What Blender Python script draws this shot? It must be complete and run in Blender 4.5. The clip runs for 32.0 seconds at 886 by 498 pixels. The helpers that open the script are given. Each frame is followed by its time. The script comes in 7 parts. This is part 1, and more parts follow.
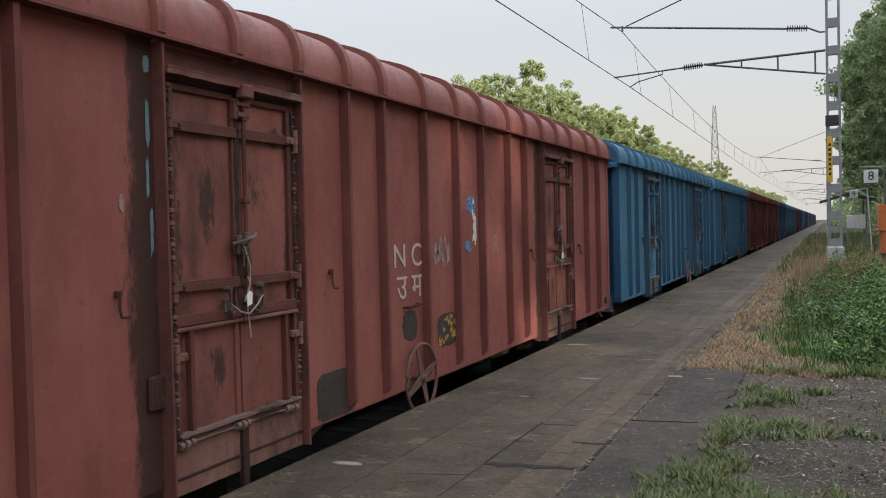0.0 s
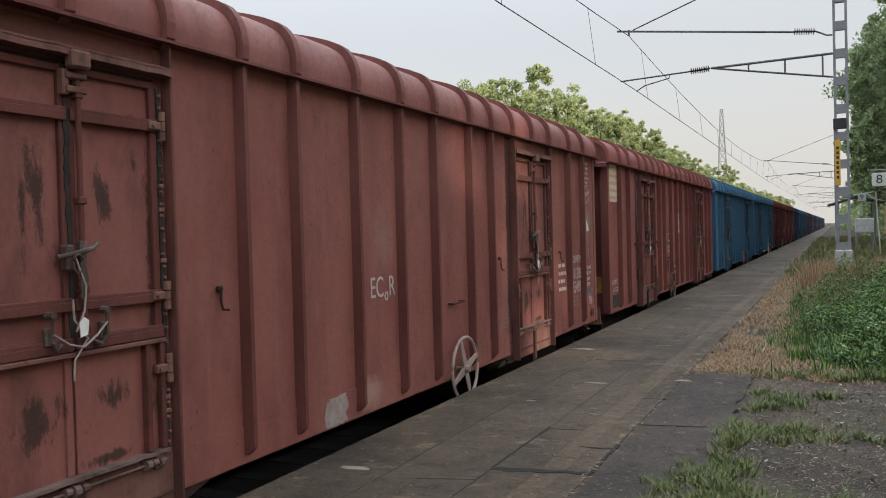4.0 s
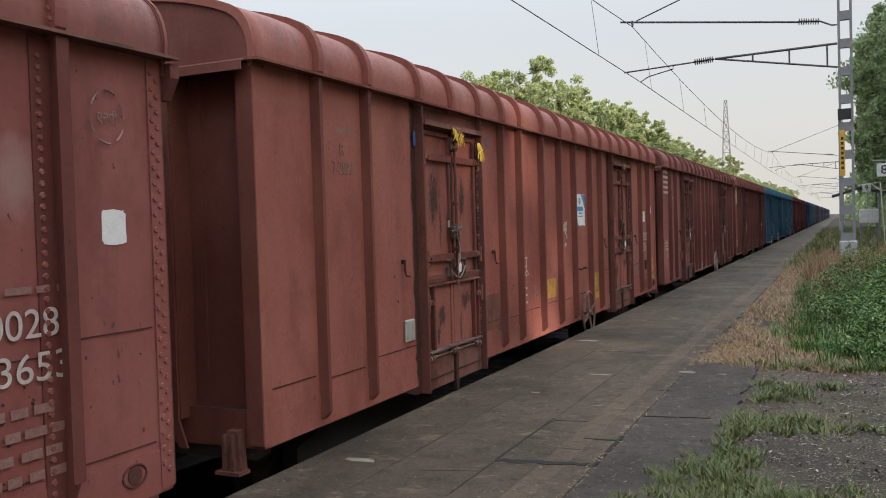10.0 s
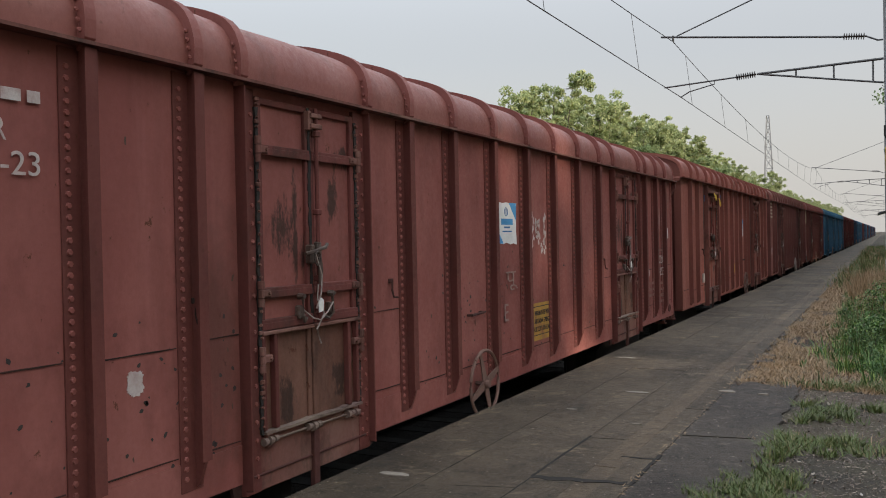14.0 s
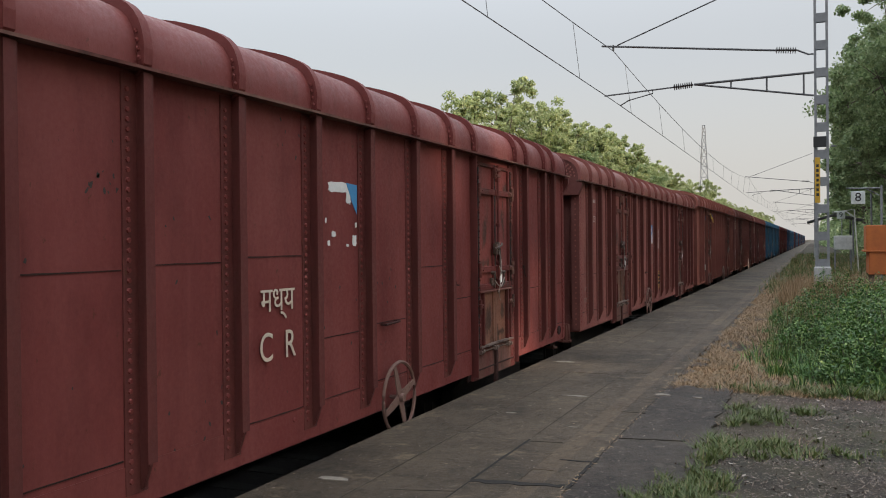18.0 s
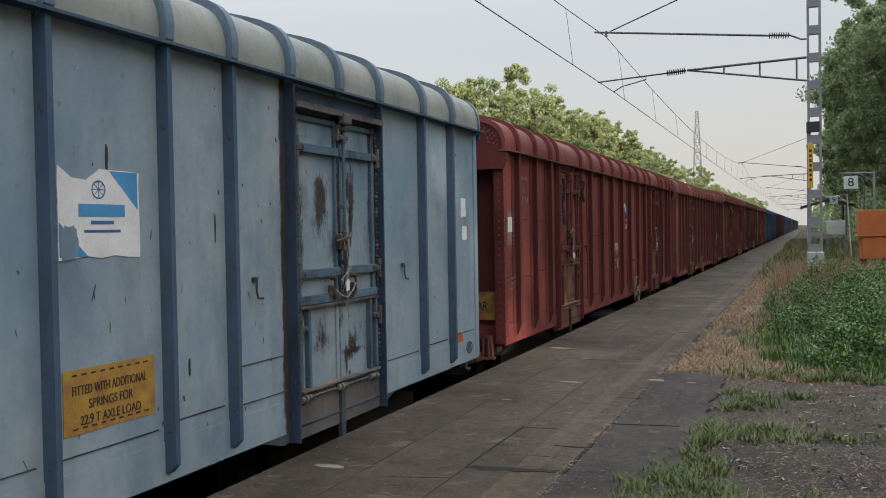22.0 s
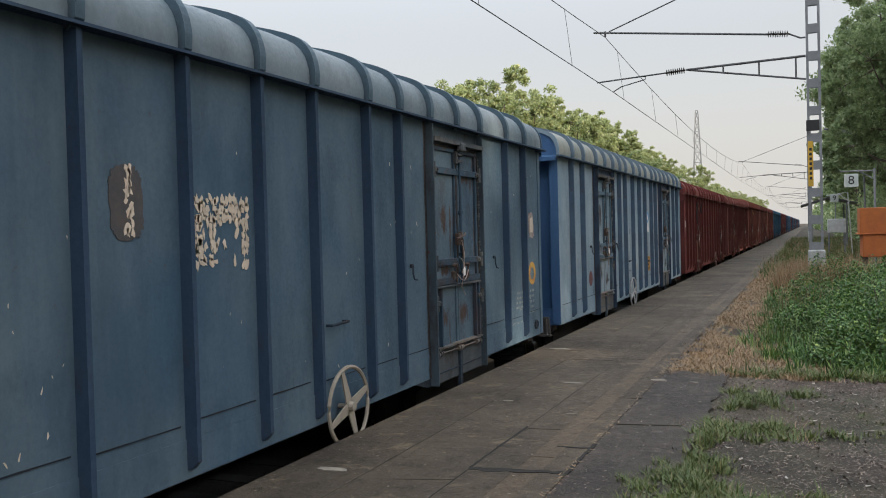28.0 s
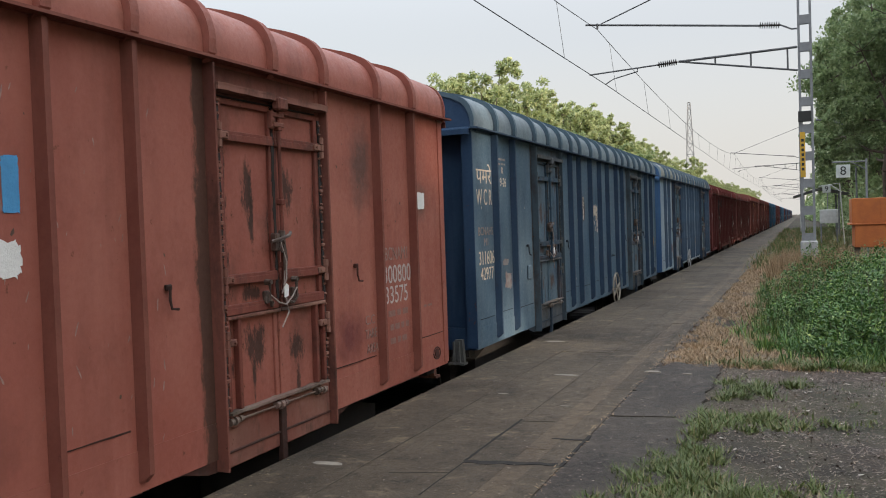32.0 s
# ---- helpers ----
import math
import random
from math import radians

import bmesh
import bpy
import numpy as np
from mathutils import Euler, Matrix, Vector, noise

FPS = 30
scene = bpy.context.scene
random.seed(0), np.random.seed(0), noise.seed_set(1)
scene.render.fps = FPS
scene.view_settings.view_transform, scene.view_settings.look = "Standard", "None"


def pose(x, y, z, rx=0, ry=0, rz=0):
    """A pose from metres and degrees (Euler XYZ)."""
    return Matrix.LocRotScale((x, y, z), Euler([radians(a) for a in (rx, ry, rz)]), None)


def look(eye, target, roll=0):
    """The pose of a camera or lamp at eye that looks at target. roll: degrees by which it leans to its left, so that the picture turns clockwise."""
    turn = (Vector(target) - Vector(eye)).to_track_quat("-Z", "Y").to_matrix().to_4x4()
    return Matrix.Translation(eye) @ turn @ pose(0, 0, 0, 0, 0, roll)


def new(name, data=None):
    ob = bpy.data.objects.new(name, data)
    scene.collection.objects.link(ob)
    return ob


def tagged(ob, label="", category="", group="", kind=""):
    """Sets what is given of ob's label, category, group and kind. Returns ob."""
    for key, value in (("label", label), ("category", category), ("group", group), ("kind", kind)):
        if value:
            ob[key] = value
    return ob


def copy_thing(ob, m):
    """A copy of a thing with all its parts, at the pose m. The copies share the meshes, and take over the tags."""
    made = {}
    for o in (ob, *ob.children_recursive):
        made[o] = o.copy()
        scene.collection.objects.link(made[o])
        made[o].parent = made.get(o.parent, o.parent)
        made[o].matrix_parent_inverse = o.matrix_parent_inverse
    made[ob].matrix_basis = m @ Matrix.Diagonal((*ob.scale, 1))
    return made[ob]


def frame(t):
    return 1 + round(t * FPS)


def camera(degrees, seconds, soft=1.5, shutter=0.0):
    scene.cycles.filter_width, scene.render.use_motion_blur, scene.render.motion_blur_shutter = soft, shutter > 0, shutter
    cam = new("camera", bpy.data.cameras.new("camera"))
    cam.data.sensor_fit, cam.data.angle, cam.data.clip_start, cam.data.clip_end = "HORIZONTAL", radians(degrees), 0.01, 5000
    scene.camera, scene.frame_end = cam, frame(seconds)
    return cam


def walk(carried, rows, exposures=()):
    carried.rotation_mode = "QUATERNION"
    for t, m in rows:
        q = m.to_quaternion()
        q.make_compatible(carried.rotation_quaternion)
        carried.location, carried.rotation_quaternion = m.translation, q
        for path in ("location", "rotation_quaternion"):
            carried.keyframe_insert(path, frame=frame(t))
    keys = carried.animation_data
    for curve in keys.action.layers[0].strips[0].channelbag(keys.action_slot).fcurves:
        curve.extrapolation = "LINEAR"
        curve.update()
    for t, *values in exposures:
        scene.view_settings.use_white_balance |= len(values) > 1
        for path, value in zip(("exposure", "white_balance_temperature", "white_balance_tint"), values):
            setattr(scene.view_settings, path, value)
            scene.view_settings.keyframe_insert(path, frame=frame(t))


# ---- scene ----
# ---- camera ----
EYE = 1.59
cam = camera(54.44, 32.0, soft=1.0)
PATH = [
    (0, 24.037, -1.387, -1.364), (0.5, 24.055, -1.288, -1.398), (1, 24.055, -1.215, -1.277), (1.5, 24.140, -1.176, -1.440),
    (2, 24.288, -1.095, -1.470), (2.5, 24.467, -1.078, -1.548), (3, 24.487, -1.038, -1.515), (3.5, 24.470, -1.037, -1.513),
    (5.5, 24.599, -1.383, -1.466), (6, 24.528, -1.433, -1.450), (6.5, 24.557, -1.449, -1.427), (7, 24.671, -1.393, -1.457),
    (7.5, 24.737, -1.380, -1.441), (8, 24.831, -1.340, -1.551), (8.5, 24.796, -1.385, -1.469), (9, 24.733, -1.424, -1.535),
    (9.5, 24.728, -1.518, -1.576), (10, 24.753, -1.590, -1.717), (10.5, 24.736, -1.612, -1.711), (11, 24.826, -1.729, -1.698),
    (11.5, 25.045, -1.694, -1.730), (12, 25.850, -1.687, -1.952), (12.5, 26.877, -1.568, -1.770), (13, 27.050, -1.147, -1.417),
    (13.5, 27.064, -0.802, -1.267), (14, 27.198, -0.582, -1.182), (14.5, 26.885, -0.464, -0.993), (16.5, 23.854, -0.003, -0.594),
    (17, 23.484, -0.131, -0.498), (17.5, 23.321, -0.193, -0.503), (18, 23.312, -0.385, -0.595), (18.5, 23.241, -0.608, -0.582),
    (19, 23.253, -0.862, -0.638), (19.5, 23.086, -0.990, -0.615), (20, 23.054, -1.089, -0.646), (20.5, 22.958, -1.157, -0.809),
    (21, 22.849, -1.219, -0.796), (21.5, 22.843, -1.198, -0.896), (22, 22.930, -1.215, -0.977), (22.5, 22.894, -1.324, -1.033),
    (23, 22.850, -1.362, -1.115), (23.5, 22.823, -1.355, -1.139), (24, 22.852, -1.215, -1.470), (24.5, 22.881, -1.061, -1.306),
    (25, 22.985, -1.010, -1.476), (25.5, 23.132, -1.089, -1.457), (27.5, 23.115, -1.081, -1.483), (28, 22.988, -1.097, -1.503),
    (28.5, 22.848, -1.108, -1.604), (29, 22.782, -1.130, -1.734), (29.5, 22.746, -1.175, -1.790), (30, 22.583, -1.191, -1.765),
    (30.5, 22.540, -1.240, -1.718), (31, 22.510, -1.327, -1.833), (31.5, 22.562, -1.461, -1.913), (32, 22.577, -1.537, -1.936),
]
walk(cam, [(t, pose(0, 0, EYE, 90 + pitch, 0, yaw) @ pose(0, 0, 0, 0, 0, roll)) for t, yaw, pitch, roll in PATH],
     exposures=[(0, 0.40), (10, 0.43), (12, 0.33), (14, 0.18), (17, 0.18), (19, 0.28), (21, 0.28), (25, 0.28), (28, 0.38), (31, 0.40), (32, 0.46)])

# ---- world, sun ----
SUN_AZ, SUN_EL = 105.0, 14.0      # degrees: clockwise from +y, and above the horizon
world = bpy.data.worlds.new("hazy_sky")
scene.world = world
world.use_nodes = True
wn, wl = world.node_tree.nodes, world.node_tree.links
sky = wn.new("ShaderNodeTexSky")
sky.sky_type, sky.sun_disc = "NISHITA", False
sky.sun_elevation, sky.sun_rotation = radians(SUN_EL), radians(SUN_AZ)
sky.air_density, sky.dust_density, sky.ozone_density = 1.2, 6.0, 1.0
# thin overcast: brighter overhead than at the horizon
up = wn.new("ShaderNodeSeparateXYZ")
wl.new(wn.new("ShaderNodeTexCoord").outputs["Generated"], up.inputs[0])
lift = wn.new("ShaderNodeValToRGB")
lift.color_ramp.elements[0].position, lift.color_ramp.elements[0].color = 0.20, (0.0, 0.0, 0.0, 1)
lift.color_ramp.elements[1].position, lift.color_ramp.elements[1].color = 0.75, (1.0, 1.0, 1.0, 1)
lift.color_ramp.interpolation = "EASE"
wl.new(up.outputs[2], lift.inputs[0])
veil = wn.new("ShaderNodeMixRGB")
low = wn.new("ShaderNodeValToRGB")
low.color_ramp.elements[0].position, low.color_ramp.elements[0].color = 0.03, (0.860, 0.830, 0.785, 1)
low.color_ramp.elements[1].position, low.color_ramp.elements[1].color = 0.20, (0.770, 0.792, 0.835, 1)
wl.new(up.outputs[2], low.inputs[0])
gain = wn.new("ShaderNodeMixRGB")
gain.blend_type = "MULTIPLY"
gain.inputs[0].default_value = 1.0
gain.inputs[2].default_value = (10.0, 10.0, 10.0, 1)
wl.new(low.outputs[0], gain.inputs[1])
wl.new(gain.outputs[0], veil.inputs[1])
veil.inputs[2].default_value = (25.0, 26.8, 29.6, 1)
wl.new(lift.outputs[0], veil.inputs[0])
haze = wn.new("ShaderNodeMixRGB")
haze.inputs[0].default_value = 0.62
wl.new(sky.outputs[0], haze.inputs[1])
wl.new(veil.outputs[0], haze.inputs[2])
back = wn["Background"]
wl.new(haze.outputs[0], back.inputs[0])
back.inputs[1].default_value = 0.098

sun = new("sun", bpy.data.lights.new("sun", "SUN"))
sun.data.energy, sun.data.angle, sun.data.color = 3.6, radians(1.2), (1.0, 0.86, 0.70)
ce = math.cos(radians(SUN_EL))
sun.matrix_world = look((0, 0, 0), (-math.sin(radians(SUN_AZ)) * ce, -math.cos(radians(SUN_AZ)) * ce, -math.sin(radians(SUN_EL))))

# ---- materials ----


def shader(name, rough=0.7, metal=0.0):
    m = bpy.data.materials.new(name)
    m.use_nodes = True
    n, l = m.node_tree.nodes, m.node_tree.links
    b = n["Principled BSDF"]
    b.inputs["Roughness"].default_value, b.inputs["Metallic"].default_value = rough, metal
    return m, n, l, b


def noise_tex(n, l, vec, scale, detail=4.0, rough=0.55, stretch=(1, 1, 1), shift=(0, 0, 0)):
    mp = n.new("ShaderNodeMapping")
    mp.inputs["Scale"].default_value, mp.inputs["Location"].default_value = stretch, shift
    l.new(vec, mp.inputs["Vector"])
    t = n.new("ShaderNodeTexNoise")
    t.inputs["Scale"].default_value, t.inputs["Detail"].default_value, t.inputs["Roughness"].default_value = scale, detail, rough
    l.new(mp.outputs[0], t.inputs["Vector"])
    return t.outputs["Fac"]


def ramp(n, l, fac, lo, hi, a=0.0, b=1.0):
    r = n.new("ShaderNodeMapRange")
    r.inputs["From Min"].default_value, r.inputs["From Max"].default_value = lo, hi
    r.inputs["To Min"].default_value, r.inputs["To Max"].default_value = a, b
    l.new(fac, r.inputs["Value"])
    return r.outputs[0]


def mixc(n, l, fac, a, b, mode="MIX"):
    x = n.new("ShaderNodeMixRGB")
    x.blend_type = mode
    for i, v in ((0, fac), (1, a), (2, b)):
        if isinstance(v, (int, float)):
            x.inputs[i].default_value = v
        elif isinstance(v, tuple):
            x.inputs[i].default_value = (*v, 1)
        else:
            l.new(v, x.inputs[i])
    return x.outputs[0]


def bump(n, l, b, height, strength, dist):
    u = n.new("ShaderNodeBump")
    u.inputs["Strength"].default_value, u.inputs["Distance"].default_value = strength, dist
    l.new(height, u.inputs["Height"])
    l.new(u.outputs[0], b.inputs["Normal"])


def stain(n, l, vec, cy, cz, ry, rz, wob, wild=4.2, soft=0.22):
    """A ragged soft-edged mask about a place on a wagon's side, in its own y and z."""
    s = n.new("ShaderNodeSeparateXYZ")
    l.new(vec, s.inputs[0])
    sq = []
    for out, c, r in ((s.outputs[1], cy, ry), (s.outputs[2], cz, rz)):
        a = n.new("ShaderNodeMath")
        a.operation = "SUBTRACT"
        l.new(out, a.inputs[0])
        a.inputs[1].default_value = c
        d = n.new("ShaderNodeMath")
        d.operation = "DIVIDE"
        l.new(a.outputs[0], d.inputs[0])
        d.inputs[1].default_value = r
        sq.append(d.outputs[0])
    v = n.new("ShaderNodeCombineXYZ")
    l.new(sq[0], v.inputs[0])
    l.new(sq[1], v.inputs[1])
    ln = n.new("ShaderNodeVectorMath")
    ln.operation = "LENGTH"
    l.new(v.outputs[0], ln.inputs[0])
    w = n.new("ShaderNodeMath")
    w.operation = "MULTIPLY_ADD"
    l.new(wob, w.inputs[0])
    w.inputs[1].default_value = wild
    l.new(ln.outputs["Value"], w.inputs[2])
    return ramp(n, l, w.outputs[0], 0.98 + wild * 0.46, 0.98 - soft + wild * 0.41)


def paint(name, col, fade, rust=(0.085, 0.032, 0.018), seed=0.0, streak=0.45, spots=0.6, blotch=0.0, blotch_col=(0.03, 0.022, 0.018), rough=0.54, stains=(), stain_col=(0.022, 0.017, 0.015), strength=0.9, gloss=0.15, wild=4.2, marks=()):
    """Weathered wagon paint: chalky fading, run-down streaks, rust specks, oily blotches and stains at known places."""
    m, n, l, b = shader(name, rough)
    b.inputs["Specular IOR Level"].default_value = gloss
    vec = n.new("ShaderNodeTexCoord").outputs["Object"]
    s = (seed * 7.3, seed * 3.1, seed * 1.7)
    c = mixc(n, l, ramp(n, l, noise_tex(n, l, vec, 0.9, 5, 0.6, (1, 1, 0.7), s), 0.34, 0.66), col, fade)
    dark = tuple(v * 0.55 for v in col)
    st = noise_tex(n, l, vec, 2.4, 5, 0.62, (1, 1, 0.13), s)
    c = mixc(n, l, ramp(n, l, st, 0.50, 0.74, 0, streak), c, dark)
    lt = noise_tex(n, l, vec, 4.5, 4, 0.6, (1, 1, 0.08), (s[1], s[0], 0))
    c = mixc(n, l, ramp(n, l, lt, 0.58, 0.78, 0, streak * 0.5), c, tuple(min(1, v * 1.3 + 0.03) for v in fade))
    grain = noise_tex(n, l, vec, 30.0, 4, 0.7, shift=s)
    c = mixc(n, l, ramp(n, l, grain, 0.40, 0.80, 0, 0.16), c, dark)
    sp = noise_tex(n, l, vec, 11.0, 7, 0.72, (1, 1, 0.7), (s[2], s[0], s[1]))
    c = mixc(n, l, ramp(n, l, sp, 0.645, 0.675, 0, spots), c, rust)
    ch = noise_tex(n, l, vec, 6.5, 8, 0.78, (1, 1, 0.5), (s[0] + 5, s[2], s[1]))
    c = mixc(n, l, ramp(n, l, ch, 0.70, 0.73, 0, 0.7), c, tuple(min(1, v * 1.5 + 0.10) for v in fade))
    if blotch:
        bl = noise_tex(n, l, vec, 2.6, 6, 0.68, (1, 1, 0.55), (s[1], s[2], s[0]))
        c = mixc(n, l, ramp(n, l, bl, 0.50, 0.68, 0, blotch), c, blotch_col)
    if stains:
        wob = noise_tex(n, l, vec, 9.0, 9, 0.80, (1, 1, 0.35), (s[2], s[1], s[0]))
        for cy, cz, ry, rz in stains:
            k = n.new("ShaderNodeMath")
            k.operation = "MULTIPLY"
            l.new(stain(n, l, vec, cy, cz, ry, rz, wob, wild), k.inputs[0])
            k.inputs[1].default_value = strength
            c = mixc(n, l, k.outputs[0], c, stain_col)
    if marks:
        haze_n = noise_tex(n, l, vec, 5.0, 7, 0.7, (1, 1, 0.8), (s[0], s[2], s[1]))
        for cy, cz, ry, rz, colour, amount in marks:
            k = n.new("ShaderNodeMath")
            k.operation = "MULTIPLY"
            l.new(stain(n, l, vec, cy, cz, ry, rz, haze_n, 1.6, 0.62), k.inputs[0])
            k.inputs[1].default_value = amount
            c = mixc(n, l, k.outputs[0], c, colour)
    l.new(c, b.inputs["Base Color"])
    l.new(ramp(n, l, grain, 0.3, 0.7, rough - 0.08, rough + 0.2), b.inputs["Roughness"])
    dents = noise_tex(n, l, vec, 1.6, 2, 0.5, (1, 1, 0.6), s)
    h = n.new("ShaderNodeMath")
    h.operation = "MULTIPLY_ADD"
    l.new(dents, h.inputs[0])
    h.inputs[1].default_value = 14.0
    l.new(sp, h.inputs[2])
    bump(n, l, b, h.outputs[0], 0.42, 0.008)
    return m


def mottled(name, a, b_col, scale=6.0, rough=0.85, grain=60.0, bumpy=0.4, dist=0.01, c_col=None, scale2=1.0, metal=0.0, lo=0.35, hi=0.68):
    m, n, l, b = shader(name, rough, metal)
    vec = n.new("ShaderNodeTexCoord").outputs["Object"]
    c = mixc(n, l, ramp(n, l, noise_tex(n, l, vec, scale, 6, 0.62), lo, hi), a, b_col)
    if c_col:
        c = mixc(n, l, ramp(n, l, noise_tex(n, l, vec, scale2, 5, 0.6, shift=(9, 4, 2)), 0.48, 0.66), c, c_col)
    g = noise_tex(n, l, vec, grain, 4, 0.7)
    c = mixc(n, l, ramp(n, l, g, 0.35, 0.75, 0, 0.35), c, tuple(v * 0.55 for v in a))
    l.new(c, b.inputs["Base Color"])
    bump(n, l, b, g, bumpy, dist)
    return m


def plain(name, col, rough=0.6, metal=0.0):
    return mottled(name, col, tuple(v * 0.78 for v in col), 7.0, rough, 45.0, 0.15, 0.004, metal=metal)


def leafy(name, a, b_col, c_col, through_light=0.45):
    m, n, l, b = shader(name, 0.55)
    isl = n.new("ShaderNodeNewGeometry").outputs["Random Per Island"]
    c = mixc(n, l, ramp(n, l, isl, 0.0, 0.6), a, b_col)
    c = mixc(n, l, ramp(n, l, isl, 0.72, 1.0), c, c_col)
    vec = n.new("ShaderNodeTexCoord").outputs["Object"]
    c = mixc(n, l, ramp(n, l, noise_tex(n, l, vec, 0.45, 3), 0.35, 0.7, 0, 0.5), c, tuple(v * 0.7 for v in a))
    l.new(c, b.inputs["Base Color"])
    tr = n.new("ShaderNodeBsdfTranslucent")
    l.new(c, tr.inputs[0])
    mx = n.new("ShaderNodeMixShader")
    mx.inputs[0].default_value = through_light
    l.new(b.outputs[0], mx.inputs[1])
    l.new(tr.outputs[0], mx.inputs[2])
    l.new(mx.outputs[0], n["Material Output"].inputs[0])
    return m




def specks(n, l, vec, scale, size, shift=(0, 0, 0)):
    """Scattered small spots: 1 inside a spot, 0 outside."""
    mp = n.new("ShaderNodeMapping")
    mp.inputs["Location"].default_value = shift
    l.new(vec, mp.inputs["Vector"])
    v = n.new("ShaderNodeTexVoronoi")
    v.inputs["Scale"].default_value = scale
    l.new(mp.outputs[0], v.inputs["Vector"])
    return ramp(n, l, v.outputs["Distance"], size, size * 0.6)


def paved(name, a, b_col, stain, scuff):
    """Old trodden paving: broad stains, mottling, pale scuffs and specks, and a tone of its own for each slab."""
    m, n, l, b = shader(name, 0.76)
    b.inputs["Specular IOR Level"].default_value = 0.36
    vec = n.new("ShaderNodeTexCoord").outputs["Object"]
    c = mixc(n, l, ramp(n, l, noise_tex(n, l, vec, 1.6, 8, 0.72), 0.36, 0.66), a, b_col)
    c = mixc(n, l, ramp(n, l, noise_tex(n, l, vec, 0.6, 7, 0.7, shift=(9, 4, 2)), 0.44, 0.60), c, stain)
    rn = n.new("ShaderNodeObjectInfo").outputs["Random"]
    c = mixc(n, l, ramp(n, l, rn, 0.0, 1.0, 0.0, 0.25), c, stain)
    mid = noise_tex(n, l, vec, 7.0, 8, 0.78, (1.2, 0.9, 1), (1, 8, 4))
    c = mixc(n, l, ramp(n, l, mid, 0.50, 0.64, 0, 0.72), c, tuple(v * 0.6 for v in stain))
    c = mixc(n, l, ramp(n, l, noise_tex(n, l, vec, 2.1, 9, 0.78, (1.1, 1.3, 1), (2, 7, 0)), 0.56, 0.68, 0, 0.75), c, scuff)
    fine = noise_tex(n, l, vec, 22, 7, 0.82, shift=(4, 4, 4))
    c = mixc(n, l, ramp(n, l, fine, 0.57, 0.66, 0, 0.58), c, scuff)
    c = mixc(n, l, ramp(n, l, fine, 0.45, 0.35, 0, 0.7), c, tuple(v * 0.5 for v in stain))
    sp = specks(n, l, vec, 11.0, 0.13)
    k = n.new("ShaderNodeMath")
    k.operation = "MULTIPLY"
    l.new(sp, k.inputs[0])
    l.new(ramp(n, l, noise_tex(n, l, vec, 1.3, 5, 0.7, shift=(6, 1, 3)), 0.46, 0.62, 0.0, 0.7), k.inputs[1])
    c = mixc(n, l, k.outputs[0], c, tuple(min(1, v * 1.5) for v in scuff))
    l.new(c, b.inputs["Base Color"])
    h = n.new("ShaderNodeMath")
    h.operation = "ADD"
    l.new(mid, h.inputs[0])
    l.new(fine, h.inputs[1])
    bump(n, l, b, h.outputs[0], 1.0, 0.022)
    return m


M_CONC = paved("platform_concrete", (0.077, 0.058, 0.038), (0.121, 0.090, 0.059), (0.034, 0.025, 0.016), (0.255, 0.188, 0.118))
M_TARMAC = paved("dark_tarmac", (0.052, 0.042, 0.033), (0.076, 0.060, 0.046), (0.024, 0.018, 0.015), (0.179, 0.144, 0.104))
M_STRIP = paved("pale_kerb_strip", (0.112, 0.080, 0.050), (0.150, 0.109, 0.069), (0.059, 0.042, 0.028), (0.266, 0.192, 0.120))
M_JOINT = mottled("joint_dirt", (0.022, 0.018, 0.014), (0.075, 0.060, 0.042), 9, 0.95)
M_CRACK = mottled("crack_shadow_dirt", (0.007, 0.006, 0.005), (0.022, 0.018, 0.013), 14, 0.95)
# sleeper concrete, darkened to hold the shade under the train
M_SLEEPER = mottled("shade_dark_concrete", (0.028, 0.025, 0.022), (0.016, 0.014, 0.012), 3, 0.9)
# black for the door seals, and for painted shade in two door gaps
M_RUBBER_GAP = mottled("black_rubber_and_gap_shade", (0.010, 0.009, 0.009), (0.030, 0.022, 0.018), 14, 0.9, 60, 0.6, 0.004)
M_IRON = mottled("rusty_iron", (0.040, 0.026, 0.020), (0.085, 0.048, 0.034), 9, 0.7, 60, 0.5, 0.004, c_col=(0.16, 0.135, 0.12), scale2=6.0)
# ballast and grimy steel, blackened further for the shade below the wagons
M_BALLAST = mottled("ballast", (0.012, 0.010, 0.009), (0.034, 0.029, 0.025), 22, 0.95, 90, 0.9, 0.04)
M_STEELD = mottled("grimy_shade_dark_steel", (0.012, 0.011, 0.010), (0.026, 0.020, 0.017), 5, 0.8, 50, 0.4, 0.006)
M_RAIL = mottled("rail_steel", (0.16, 0.13, 0.11), (0.09, 0.06, 0.045), 8, 0.45, 50, 0.3, 0.003, metal=0.6)
M_GALV = mottled("galvanised_steel", (0.215, 0.222, 0.232), (0.14, 0.145, 0.152), 4, 0.6, 60, 0.25, 0.003)
M_MUFF = mottled("whitewashed_concrete", (0.40, 0.40, 0.39), (0.26, 0.26, 0.25), 5, 0.9)
M_TUBE = mottled("dark_bracket_tube", (0.055, 0.055, 0.06), (0.10, 0.10, 0.10), 6, 0.6)
M_WIRE = plain("copper_wire_dark", (0.05, 0.05, 0.055), 0.5)
M_INS = plain("brown_porcelain", (0.035, 0.025, 0.022), 0.3)
M_SCRAPE = mottled("scraped_primer", (0.30, 0.27, 0.25), (0.22, 0.14, 0.12), 14, 0.8)
M_YELLOW = mottled("yellow_enamel", (0.62, 0.36, 0.02), (0.45, 0.27, 0.03), 6, 0.6)
M_BLACK = plain("black_enamel", (0.015, 0.015, 0.015), 0.5)
